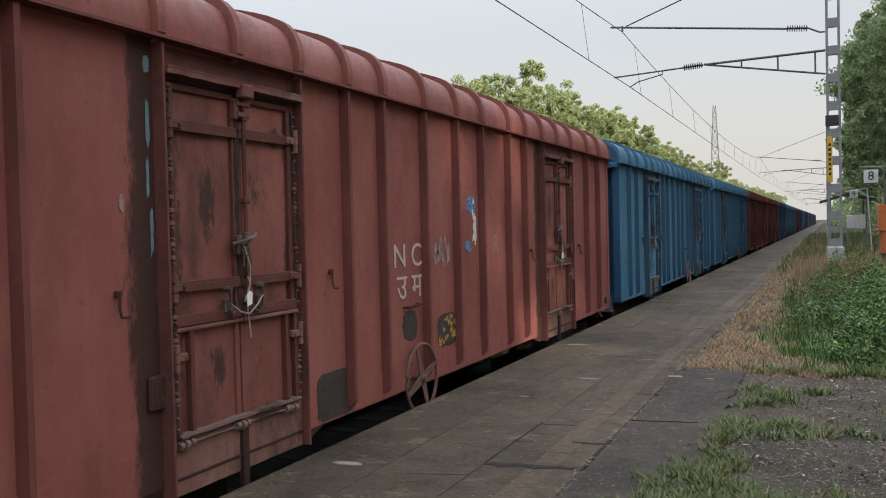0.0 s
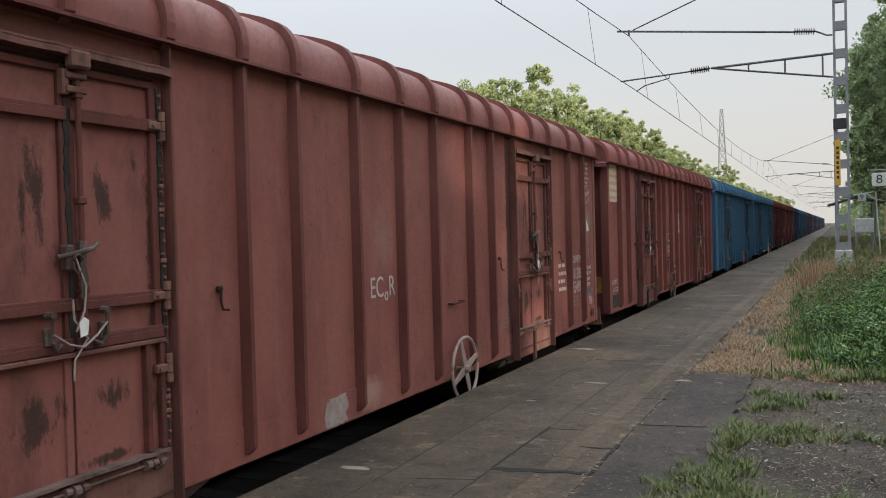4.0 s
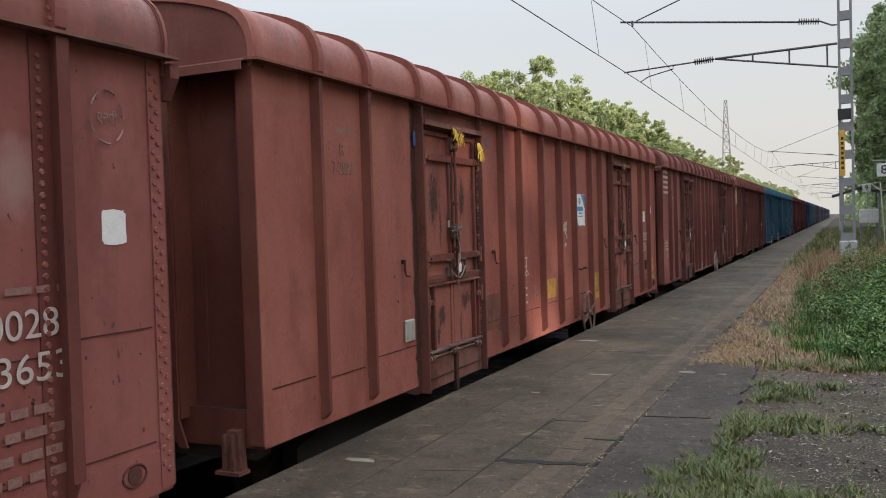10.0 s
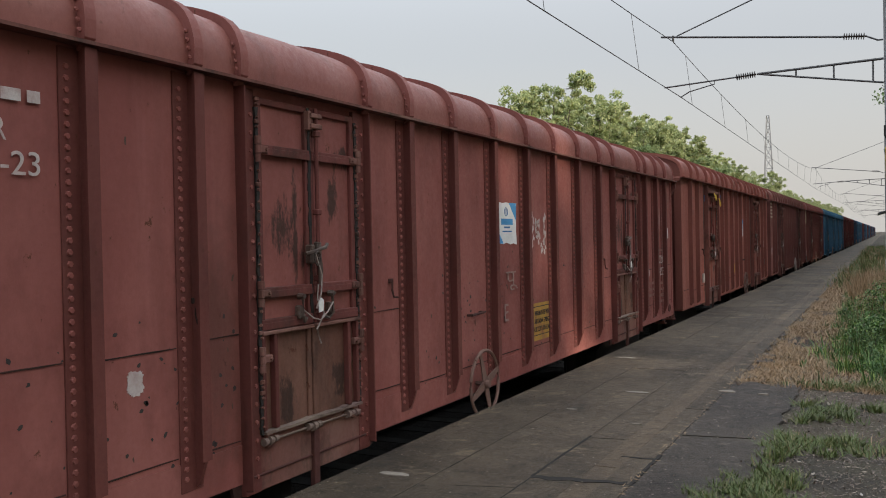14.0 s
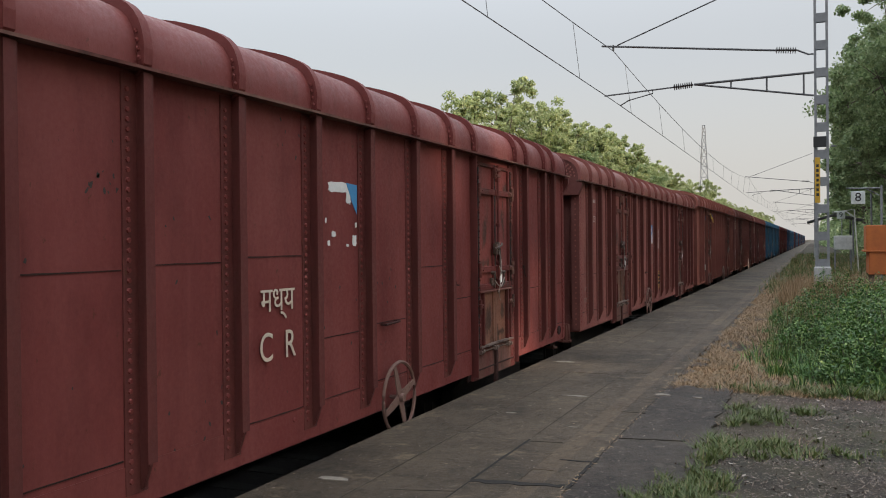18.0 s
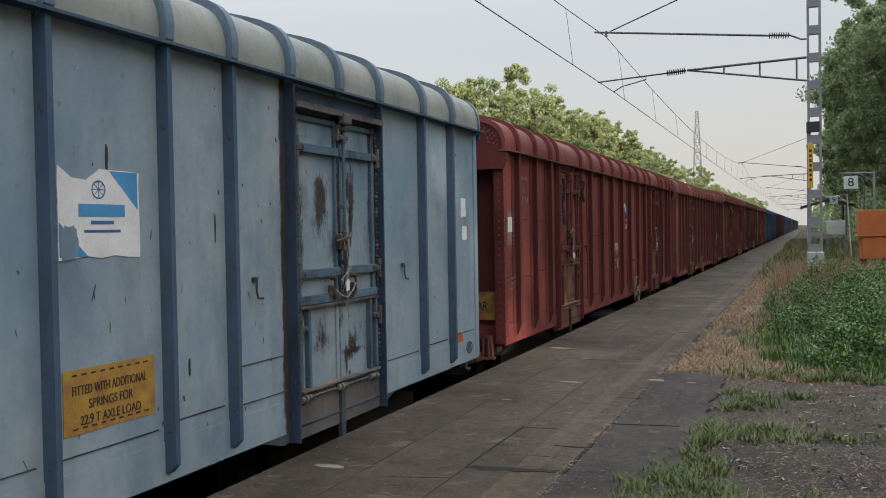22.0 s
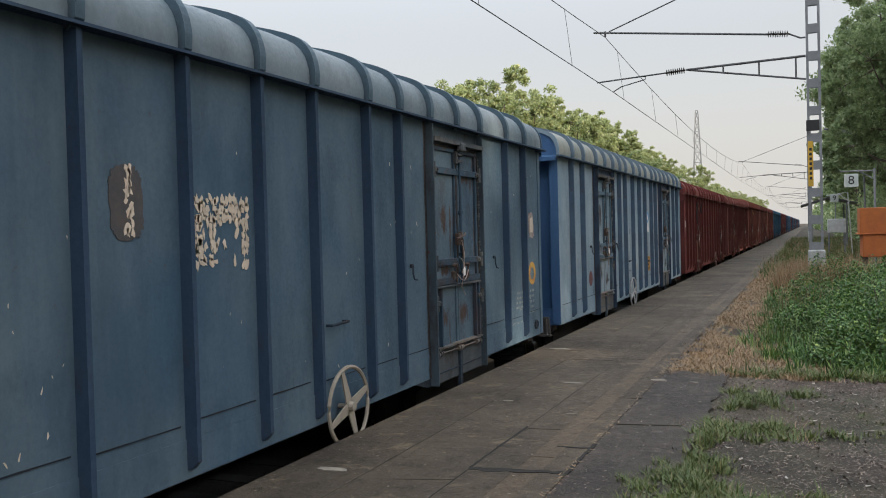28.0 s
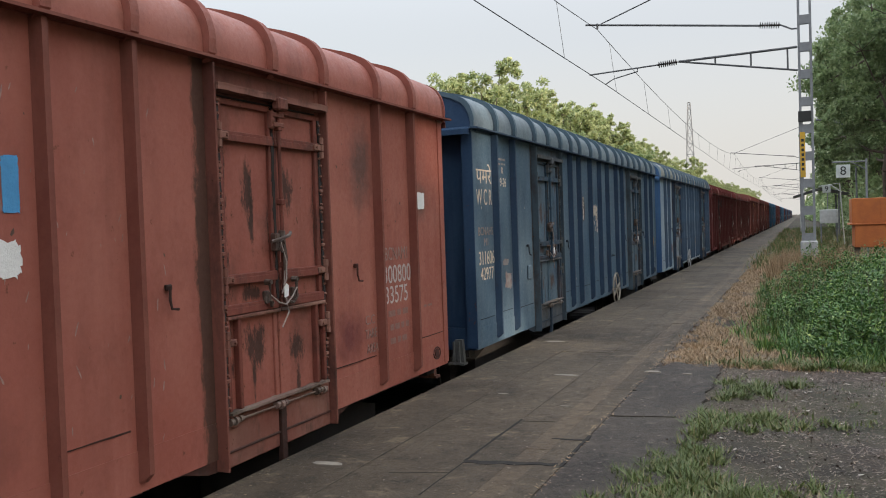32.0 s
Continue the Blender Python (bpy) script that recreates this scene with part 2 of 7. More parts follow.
M_WHITE = mottled("white_paint", (0.62, 0.62, 0.60), (0.45, 0.45, 0.43), 6, 0.65)
M_ORANGE = mottled("orange_painted_wood", (0.42, 0.115, 0.02), (0.30, 0.08, 0.018), 4, 0.65, 40, 0.25, 0.004)
M_GREYB = mottled("grey_board_paint", (0.52, 0.55, 0.52), (0.40, 0.43, 0.40), 6, 0.6)
M_BARK = mottled("bark", (0.075, 0.055, 0.04), (0.15, 0.12, 0.095), 5, 0.95, 40, 0.8, 0.02)
M_LEAF = leafy("tree_leaves", (0.15, 0.22, 0.10), (0.28, 0.36, 0.165), (0.46, 0.51, 0.28), 0.48)
# far wood: yellow-green paled, with distant haze and sunlight put into the colour
M_LEAF2 = leafy("hazed_yellow_green_leaves", (0.26, 0.32, 0.14), (0.42, 0.47, 0.22), (0.56, 0.56, 0.31), 0.48)
M_BUSH = leafy("bush_leaves", (0.017, 0.056, 0.009), (0.062, 0.145, 0.022), (0.250, 0.330, 0.075), 0.15)
M_GRASS = leafy("grass_blades", (0.049, 0.083, 0.017), (0.109, 0.139, 0.034), (0.225, 0.180, 0.083), 0.18)
M_LITTER = leafy("leaf_litter", (0.070, 0.047, 0.033), (0.15, 0.108, 0.076), (0.36, 0.29, 0.22), 0.05)
M_CLOD = leafy("soil_crumbs", (0.045, 0.032, 0.025), (0.075, 0.055, 0.043), (0.12, 0.092, 0.073), 0.05)
M_DRY = leafy("dry_grass", (0.250, 0.158, 0.084), (0.385, 0.262, 0.148), (0.120, 0.085, 0.042), 0.2)

# ---- building blocks ----


def mesh_of(name, bm, smooth=False):
    me = bpy.data.meshes.new(name)
    bm.to_mesh(me)
    bm.free()
    if smooth:
        me.shade_smooth()
    me.materials.append(None)
    return me


def put(name, me, material, parent=None, label=""):
    """One object on a mesh, which may be shared, with a material of its own."""
    ob = new(name, me)
    ob.material_slots[0].link = "OBJECT"
    ob.material_slots[0].material = material
    ob.parent = parent
    return tagged(ob, label)


def part(name, bm, material, parent=None, label="", smooth=False):
    return put(name, mesh_of(name, bm, smooth), material, parent, label)


def empty(name, m=None):
    ob = new(name)
    ob.empty_display_size = 0.2
    if m is not None:
        ob.matrix_world = m
    return ob


def box(bm, x0, x1, y0, y1, z0, z1, m=None):
    v = [bm.verts.new((x, y, z)) for x in (x0, x1) for y in (y0, y1) for z in (z0, z1)]
    for f in ((0, 1, 3, 2), (4, 6, 7, 5), (0, 4, 5, 1), (2, 3, 7, 6), (0, 2, 6, 4), (1, 5, 7, 3)):
        bm.faces.new([v[i] for i in f])
    if m is not None:
        bmesh.ops.transform(bm, matrix=m, verts=v)
    return v


def soft_box(bm, x0, x1, y0, y1, z0, z1, r=0.006):
    v = box(bm, x0, x1, y0, y1, z0, z1)
    e = {ed for q in v for ed in q.link_edges}
    bmesh.ops.bevel(bm, geom=list(e), offset=r, segments=1, affect="EDGES")


def cyl(bm, a, b, r0, r1=None, seg=8, cap=True):
    a, b = Vector(a), Vector(b)
    r1 = r0 if r1 is None else r1
    q = (b - a).to_track_quat("Z", "Y")
    ring = []
    for p, r in ((a, r0), (b, r1)):
        ring.append([bm.verts.new(p + q @ Vector((r * math.cos(k * math.tau / seg), r * math.sin(k * math.tau / seg), 0))) for k in range(seg)])
    for k in range(seg):
        bm.faces.new((ring[0][k], ring[0][(k + 1) % seg], ring[1][(k + 1) % seg], ring[1][k]))
    if cap:
        bm.faces.new(list(reversed(ring[0])))
        bm.faces.new(ring[1])


def tube(bm, pts, r, seg=6):
    """One continuous pipe along a line of points."""
    pts = [Vector(p) for p in pts]
    rings, shut = [], (pts[0] - pts[-1]).length < 1e-5
    if shut:
        pts = pts[:-1]
    k = len(pts)
    for i, p in enumerate(pts):
        a = pts[i - 1] if i or shut else p
        c = pts[(i + 1) % k] if i < k - 1 or shut else p
        q = (c - a).to_track_quat("Z", "Y")
        rings.append([bm.verts.new(p + q @ Vector((r * math.cos(j * math.tau / seg), r * math.sin(j * math.tau / seg), 0))) for j in range(seg)])
    for i in range(k if shut else k - 1):
        u, w = rings[i], rings[(i + 1) % k]
        for j in range(seg):
            bm.faces.new((u[j], u[(j + 1) % seg], w[(j + 1) % seg], w[j]))
    if not shut:
        bm.faces.new(list(reversed(rings[0])))
        bm.faces.new(rings[-1])


def prism(bm, outline, axis, a, b):
    """Extrude an outline: axis 'y' takes (x, z) points, axis 'x' takes (y, z) points."""
    def at(p, s):
        return (p[0], s, p[1]) if axis == "y" else (s, p[0], p[1])
    u, w = [bm.verts.new(at(p, a)) for p in outline], [bm.verts.new(at(p, b)) for p in outline]
    k = len(outline)
    for i in range(k):
        bm.faces.new((u[i], u[(i + 1) % k], w[(i + 1) % k], w[i]))
    bm.faces.new(u)
    bm.faces.new(list(reversed(w)))
    bmesh.ops.recalc_face_normals(bm, faces=bm.faces)


def leaf_mesh(name, centres, length, width, rng, up=0.0, spread=0.55):
    """Many small folded leaves, as one mesh."""
    k = len(centres)
    a = rng.normal(size=(k, 3))
    a[:, 2] = a[:, 2] * spread + up
    a /= np.linalg.norm(a, axis=1)[:, None]
    b = np.cross(a, rng.normal(size=(k, 3)) * spread + np.array([0, 0, 1.1]))
    b /= np.linalg.norm(b, axis=1)[:, None] + 1e-9
    sz = rng.uniform(0.65, 1.35, (k, 1))
    nrm = np.cross(a, b)
    L, W = a * length * sz, b * width * sz
    co = np.stack([centres - L, centres + W + nrm * width * 0.3, centres + L, centres - W + nrm * width * 0.3], 1).reshape(-1, 3)
    me = bpy.data.meshes.new(name)
    me.vertices.add(4 * k)
    me.vertices.foreach_set("co", co.astype(np.float32).ravel())
    me.loops.add(4 * k)
    me.loops.foreach_set("vertex_index", np.arange(4 * k, dtype=np.int32))
    me.polygons.add(k)
    me.polygons.foreach_set("loop_start", np.arange(0, 4 * k, 4, dtype=np.int32))
    me.update()
    me.validate()
    me.materials.append(None)
    return me


# ---- ground, track, platform ----
SIDE_X = -3.489                  # plane of the wagons' near sides
TRACK_X = SIDE_X - 1.60          # centre of the track
EDGE_X = -3.350                  # platform edge
RAIL_Z = -0.75


def soil_z(x, y):
    """Height of the bare ground beside the platform."""
    if not (-2 < x < 30 and -5 < y < 60):
        return -0.045
    return -0.046 + 0.030 * noise.noise((x * 0.9, y * 0.9, 0)) + 0.018 * noise.noise((x * 3.1, y * 3.1, 3)) + 0.03 * min(1, max(0, (x + 1.1) / 0.6))


def ground_sheet():
    m, n, l, b = shader("ground_soil", 0.95)
    vec = n.new("ShaderNodeTexCoord").outputs["Object"]
    c = mixc(n, l, ramp(n, l, noise_tex(n, l, vec, 1.1, 8, 0.7), 0.38, 0.62), (0.056, 0.036, 0.024), (0.017, 0.011, 0.008))
    c = mixc(n, l, ramp(n, l, noise_tex(n, l, vec, 0.12, 5, 0.6, shift=(3, 1, 0)), 0.50, 0.68), c, (0.055, 0.065, 0.025))
    c = mixc(n, l, ramp(n, l, noise_tex(n, l, vec, 4.5, 7, 0.75, (1.5, 0.8, 1), (2, 5, 0)), 0.52, 0.66, 0, 0.8), c, (0.018, 0.012, 0.009))
    g = noise_tex(n, l, vec, 26, 6, 0.75)
    c = mixc(n, l, ramp(n, l, g, 0.56, 0.70, 0, 0.55), c, (0.124, 0.090, 0.069))
    c = mixc(n, l, ramp(n, l, g, 0.42, 0.32, 0, 0.5), c, (0.030, 0.022, 0.018))
    l.new(c, b.inputs["Base Color"])
    bump(n, l, b, g, 0.8, 0.03)
    xs = np.unique(np.concatenate([[-2500, -900, -300, -120, -60, -30, -15, -6.82, -6.81, -3.45, -3.44, -3.0], np.arange(-2, 8.1, 0.25), [10, 13, 18, 26, 40, 80, 200, 600, 2500]]))
    ys = np.unique(np.concatenate([[-2500, -600, -150, -50, -20, -10], np.arange(-4, 30.1, 0.3), np.arange(32, 60, 3), [70, 90, 120, 180, 300, 600, 1200, 2500]]))
    verts = []
    for y in ys:
        for x in xs:
            if x < -3.441:
                # beyond the track an unseen bank is raised, to block light under the wagons
                z = -1.05 if x > -6.815 else 0.08
            else:
                z = soil_z(x, y)
            verts.append((x, y, z))
    nx = len(xs)
    faces = [(j * nx + i, j * nx + i + 1, (j + 1) * nx + i + 1, (j + 1) * nx + i) for j in range(len(ys) - 1) for i in range(nx - 1)]
    me = bpy.data.meshes.new("ground")
    me.from_pydata(verts, [], faces)
    me.shade_smooth()
    me.materials.append(None)
    tagged(put("ground", me, m), "bare brown soil with leaf litter beside the platform", "ground", kind="structure")


def track():
    bm = bmesh.new()
    prism(bm, [(TRACK_X - 1.75, -1.06), (TRACK_X - 1.6, -0.90), (TRACK_X + 1.62, -0.90), (TRACK_X + 1.62, -1.06)], "y", -60, 520)
    tagged(part("ballast_bed", bm, M_BALLAST), "crushed-stone ballast bed, coloured near black for the shade under the train", "ballast", kind="structure")
    for s in (-1, 1):
        bm = bmesh.new()
        x = TRACK_X + s * 0.838
        prism(bm, [(x - 0.07, -0.92), (x + 0.07, -0.92), (x + 0.07, -0.905), (x + 0.01, -0.89), (x + 0.01, -0.79), (x + 0.036, -0.78), (x + 0.036, RAIL_Z), (x - 0.036, RAIL_Z), (x - 0.036, -0.78), (x - 0.01, -0.79), (x - 0.01, -0.89), (x - 0.07, -0.905)], "y", -60, 520)
        tagged(part("rail", bm, M_RAIL), "worn steel running rail under the wagons", "rail", "running rails")
    bm = bmesh.new()
    for i in range(260):
        y = -20 + i * 0.65
        box(bm, TRACK_X - 1.3, TRACK_X + 1.3, y - 0.11, y + 0.11, -0.99, -0.893)
    tagged(part("sleepers", bm, M_SLEEPER), "concrete sleepers in ballast, coloured near black for the shade there", "sleepers", kind="stuff")


def platform_base():
    bm = bmesh.new()
    box(bm, EDGE_X, EDGE_X + 0.22, -40, 420, -1.06, -0.02)
    box(bm, EDGE_X + 0.22, -1.40, -40, 420, -0.35, -0.02)
    return tagged(part("platform", bm, M_JOINT), "low railway platform of dark weathered concrete slabs", "platform", kind="structure")


ground_sheet()
track()
PLATFORM = platform_base()

# ---- wagons ----
U_RIBS = (0.84, 1.58, 4.62, 5.24, 6.11, 6.82, 7.59, 8.43, 9.03, 12.08, 12.80)
U_DOORS = (2.51, 9.71)
# the two riveted wagons are set out a little differently
RIVETED = {
    3: ((0.74, 1.38, 2.12, 4.63, 5.53, 6.42, 7.28, 8.17, 9.07, 9.88, 12.33, 13.07, 13.80), (2.54, 10.52)),
    4: ((0.70, 1.17, 1.98, 4.50, 5.37, 6.28, 7.14, 8.09, 8.955, 9.86, 12.42, 13.16, 13.95), (2.42, 10.60)),
}
DOOR_W = 1.42
SIDE = 1.585
CACHE = {}
WHEELS = []


def cached(key, make, smooth=False):
    if key not in CACHE:
        bm = bmesh.new()
        make(bm)
        CACHE[key] = mesh_of(key[0], bm, smooth)
    return CACHE[key]


ROOF_PTS = [(1.62, 0.0), (1.625, 0.09), (1.605, 0.20), (1.55, 0.30), (1.45, 0.37), (1.25, 0.435), (0.95, 0.50), (0.5, 0.555), (0.0, 0.575)]

ROOF = []
for k in range(len(ROOF_PTS) - 1):
    # a smooth line through the points
    p0, p1, p2, p3 = (Vector(ROOF_PTS[min(max(k + j, 0), len(ROOF_PTS) - 1)]) for j in (-1, 0, 1, 2))
    for f in (0.0, 0.5) if k != 0 else (0.0,):
        q = p1 + (p2 - p0) * (0.5 * f) + (p0 * 2 - p1 * 5 + p2 * 4 - p3) * (0.5 * f * f) + (p1 * 3 - p0 - p2 * 3 + p3) * (0.5 * f ** 3)
        ROOF.append((q.x, q.y))
ROOF.append(ROOF_PTS[-1])


def roof_line(eave, grow=0.0):
    p = [(x + grow * min(1, x), z + eave + grow * (1 - (x / 1.62) ** 4 * 0.5)) for x, z in ROOF]
    return p + [(-x, z) for x, z in reversed(p[:-1])]


def strip_over(bm, line, y0, y1, thick):
    """A band that follows a roof line from y0 to y1, with a thickness inwards."""
    inner = [(x * (1 - thick / 1.7), z - thick) for x, z in line]
    rows = [[bm.verts.new((x, y, z)) for x, z in ln] for ln, y in ((line, y0), (line, y1), (inner, y1), (inner, y0))]
    k = len(line)
    for a, b in ((0, 1), (1, 2), (2, 3), (3, 0)):
        for i in range(k - 1):
            bm.faces.new((rows[a][i], rows[a][i + 1], rows[b][i + 1], rows[b][i]))
    for i in (0, k - 1):
        bm.faces.new([rows[j][i] for j in range(4)])
    bmesh.ops.recalc_face_normals(bm, faces=bm.faces)


def bulged_roof(bm, eave, cuts, length):
    """Roof sheets that swell a little between the hoops."""
    ys = []
    for a, b in zip(cuts, cuts[1:]):
        ys += [(a, 0.0), (a + (b - a) * 0.12, 0.010), (a + (b - a) * 0.5, 0.016), (a + (b - a) * 0.88, 0.010)]
    ys.append((cuts[-1], 0.0))
    rows = [[bm.verts.new((x, -y, z)) for x, z in roof_line(eave, g)] for y, g in ys]
    for r, q in zip(rows, rows[1:]):
        for i in range(len(r) - 1):
            bm.faces.new((r[i], q[i], q[i + 1], r[i + 1]))
    bm.faces.new(rows[0])
    bm.faces.new(list(reversed(rows[-1])))
    bmesh.ops.recalc_face_normals(bm, faces=bm.faces)


def rib_shape(bm, y, eave, sgn=1, depth=0.078):
    """A pressed side stanchion that tapers in at its foot."""
    zs = ((0.935, 0.030), (0.985, depth), (eave - 0.02, depth))
    rows = []
    for z, d in zs:
        rows.append([bm.verts.new((sgn * x, yy, z)) for x, yy in ((SIDE - 0.004, y - 0.030), (SIDE + d, y - 0.018), (SIDE + d, y + 0.020), (SIDE - 0.004, y + 0.028))])
    for r, q in zip(rows, rows[1:]):
        for i in range(3):
            bm.faces.new((r[i], r[i + 1], q[i + 1], q[i]))
    bm.faces.new(rows[0])
    bm.faces.new(list(reversed(rows[-1])))
    bmesh.ops.recalc_face_normals(bm, faces=bm.faces)


def door_set(bay, y0, eave, mats, riveted):
    """A pair of swing doors over a drop flap, in a frame. y0: its forward post; it runs back by DOOR_W. Heights above the rail."""
    post_m, door_m, grime_m, rusty_m, worn_m, flap_m, frame_m = (mats[k] for k in ("post", "door", "grime", "rusty", "worn", "flap", "frame"))
    top = eave - 0.03
    X = SIDE
    r = 0.15 if riveted else 0.075
    W = DOOR_W

    def box_part(name, material, dims, label="", parent=bay, r_=0.005):
        me = cached((name, dims), lambda bm: soft_box(bm, *dims, r_))
        ob = put(name, me, material, parent, label)
        ob.location = (0, -y0, 0) if parent is bay else (0, 0, 0)
        return ob

    def made(name, key, make, material, parent=bay, smooth=False):
        ob = put(name, cached((name, key, riveted), make, smooth), material, parent)
        ob.location = (0, -y0, 0) if parent is bay else (0, 0, 0)
        return ob

    # frame: angle posts, or flat riveted straps; lintel angle; sill
    if riveted:
        for lo, hi, web in ((-W, -W + r, -W), (-r, 0.0, -0.014)):
            def strap(bm, lo=lo, hi=hi, web=web):
                soft_box(bm, X - 0.01, X + 0.030, lo, hi, 0.80, top, 0.004)
                soft_box(bm, X + 0.02, X + 0.085, web, web + 0.014, 0.84, top, 0.003)
            made("door_post", lo, strap, mats["rib"])
    else:
        def angle(bm, y, s):
            soft_box(bm, X - 0.01, X + 0.088, min(y, y + s * 0.020), max(y, y + s * 0.020), 0.80, top, 0.004)
            soft_box(bm, X - 0.01, X + 0.018, min(y + s * 0.016, y + s * r), max(y + s * 0.016, y + s * r), 0.80, top, 0.004)
        made("door_post", "rear", lambda bm: angle(bm, -W, 1), post_m)
        made("door_post", "fore", lambda bm: angle(bm, 0.0, -1), post_m)
    zt = 3.26 if riveted else 3.23
    if not riveted:
        def lintel(bm):
            rs = random.Random(8)
            line = [(-W + 0.02 + (W - 0.04) * k / 14, 3.262 + rs.uniform(-0.003, 0.003)) for k in range(15)]
            prism(bm, line + [(y, z + 0.034) for y, z in reversed(line)], "x", X - 0.01, X + 0.105)
            prism(bm, [(y, z + 0.030) for y, z in line] + [(y, z + 0.046) for y, z in reversed(line)], "x", X + 0.09, X + 0.105)
            soft_box(bm, X + 0.06, X + 0.13, -0.74, -0.62, 3.20, 3.29, 0.012)
        made("lintel", 0, lintel, rusty_m)
        box_part("header_panel", post_m, (X - 0.02, X + 0.012, -W + 0.05, -0.05, 3.24, top))
    box_part("sill_panel", rusty_m, (X - 0.02, X + 0.024, -W + 0.02, -0.02, 0.80, 1.13))
    a, b = -W + r + 0.01, -r - 0.01
    mid = (a + b) / 2
    rails = (2.93 if riveted else 2.98, 2.03, 1.83)

    for lo, hi, nm in ((a, mid - 0.008, "rear"), (mid + 0.008, b, "fore")):
        leaf = box_part("door_leaf", door_m, (X - 0.02, X + 0.008, lo, hi, 1.80, zt))
        for z in rails:
            # flat bar with a turned-down lower edge
            def rail(bm, lo=lo, hi=hi, z=z):
                soft_box(bm, X + 0.004, X + 0.050, lo + 0.005, hi - 0.005, z + 0.010, z + 0.034, 0.004)
                soft_box(bm, X + 0.036, X + 0.052, lo + 0.005, hi - 0.005, z - 0.034, z + 0.014, 0.004)
            made("door_rail", (nm, z), rail, frame_m, leaf)
        outer, inner = ((lo, lo + 0.05), (hi - 0.038, hi)) if nm == "rear" else ((hi - 0.05, hi), (lo, lo + 0.038))
        for p, q in (outer, inner):
            box_part("door_stile", frame_m, (X + 0.004, X + 0.036, p, q, 1.80, zt), parent=leaf)
        box_part("door_head", frame_m, (X + 0.004, X + 0.034, lo + 0.03, hi - 0.03, zt - 0.045, zt - 0.004), parent=leaf)
        y = lo - 0.016 if nm == "rear" else hi + 0.016
        for z in (rails[0], 2.03, 1.62):
            def hinge(bm, y=y, z=z, s=1 if nm == "rear" else -1):
                rs = random.Random(int(z * 50))
                for dz in (-0.055, 0.0, 0.055):
                    cyl(bm, (X + 0.062, y, z + dz - 0.026), (X + 0.062, y, z + dz + 0.024), rs.uniform(0.017, 0.023), seg=8)
                soft_box(bm, X + 0.03, X + 0.066, min(y, y + s * 0.10), max(y, y + s * 0.10), z - 0.024, z + 0.024, 0.006)
                cyl(bm, (X + 0.06, y + s * 0.075, z), (X + 0.078, y + s * 0.075, z), 0.014, 0.010, 6)
            made("hinge", (nm, z), hinge, rusty_m, leaf)
        flap = box_part("drop_flap", flap_m, (X - 0.02, X + 0.012, lo, hi, 1.16, 1.79))
        e = lo if nm == "rear" else hi
        s = 1 if nm == "rear" else -1
        for d0, d1, dep in ((0.0, 0.035, 0.050), (0.115, 0.150, 0.056)):
            box_part("flap_rib", frame_m, (X + 0.008, X + dep, min(e + s * d0, e + s * d1), max(e + s * d0, e + s * d1), 1.17, 1.775), parent=flap)
        box_part("flap_stile", flap_m, (X + 0.008, X + 0.028, *((hi - 0.045, hi) if nm == "rear" else (lo, lo + 0.045)), 1.17, 1.775), parent=flap)

        def top_rail(bm, lo=lo, hi=hi):
            soft_box(bm, X + 0.008, X + 0.062, lo, hi, 1.768, 1.792, 0.004)
        made("flap_rail", nm, top_rail, rusty_m, flap)

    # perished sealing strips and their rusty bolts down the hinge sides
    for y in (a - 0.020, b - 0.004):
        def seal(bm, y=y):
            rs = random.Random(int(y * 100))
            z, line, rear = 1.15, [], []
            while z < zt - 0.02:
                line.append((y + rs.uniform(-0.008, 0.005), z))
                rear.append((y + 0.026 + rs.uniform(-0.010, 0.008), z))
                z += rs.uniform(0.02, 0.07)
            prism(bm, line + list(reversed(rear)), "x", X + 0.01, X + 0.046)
        made("door_seal", round(y, 3), seal, M_RUBBER_GAP)

        def studs(bm, y=y):
            rs = random.Random(int(y * 1000))
            z = 1.20
            while z < zt - 0.05:
                d = rs.uniform(-0.005, 0.005)
                cyl(bm, (X + 0.040, y + 0.013 + d, z), (X + 0.060, y + 0.013 + d, z), rs.uniform(0.009, 0.013), 0.008, 6)
                if rs.random() < 0.3:
                    soft_box(bm, X + 0.038, X + 0.056, y - 0.006, y + 0.034, z + 0.02, z + 0.045, 0.004)
                z += rs.uniform(0.055, 0.085)
        tagged(made("seal_bolts", round(y, 3), studs, rusty_m), kind="stuff")

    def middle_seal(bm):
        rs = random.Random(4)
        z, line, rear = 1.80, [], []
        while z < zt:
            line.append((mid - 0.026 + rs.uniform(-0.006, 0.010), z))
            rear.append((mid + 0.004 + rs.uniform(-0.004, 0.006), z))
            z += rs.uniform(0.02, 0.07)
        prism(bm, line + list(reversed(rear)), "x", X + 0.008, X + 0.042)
    made("middle_seal", 0, middle_seal, M_RUBBER_GAP)

    # locking bar with its guides, the bolt and hanging hasp, the lower hooks
    def lock_bar(bm):
        cyl(bm, (X + 0.058, mid + 0.052, 1.80), (X + 0.058, mid + 0.052, zt - 0.005), 0.015, seg=8)
        for z in (1.90, 2.10, 2.55, 3.08):
            soft_box(bm, X + 0.02, X + 0.078, mid + 0.026, mid + 0.078, z - 0.020, z + 0.020, 0.006)
    made("locking_bar", 0, lock_bar, frame_m)
    def top_keeper(bm):
        for z in (zt - 0.13, zt - 0.06):
            soft_box(bm, X + 0.03, X + 0.082, mid - 0.03, mid + 0.10, z - 0.017, z + 0.017, 0.006)
        soft_box(bm, X + 0.02, X + 0.07, mid - 0.045, mid - 0.005, zt - 0.16, zt - 0.03, 0.006)
    made("top_keeper", 0, top_keeper, rusty_m)

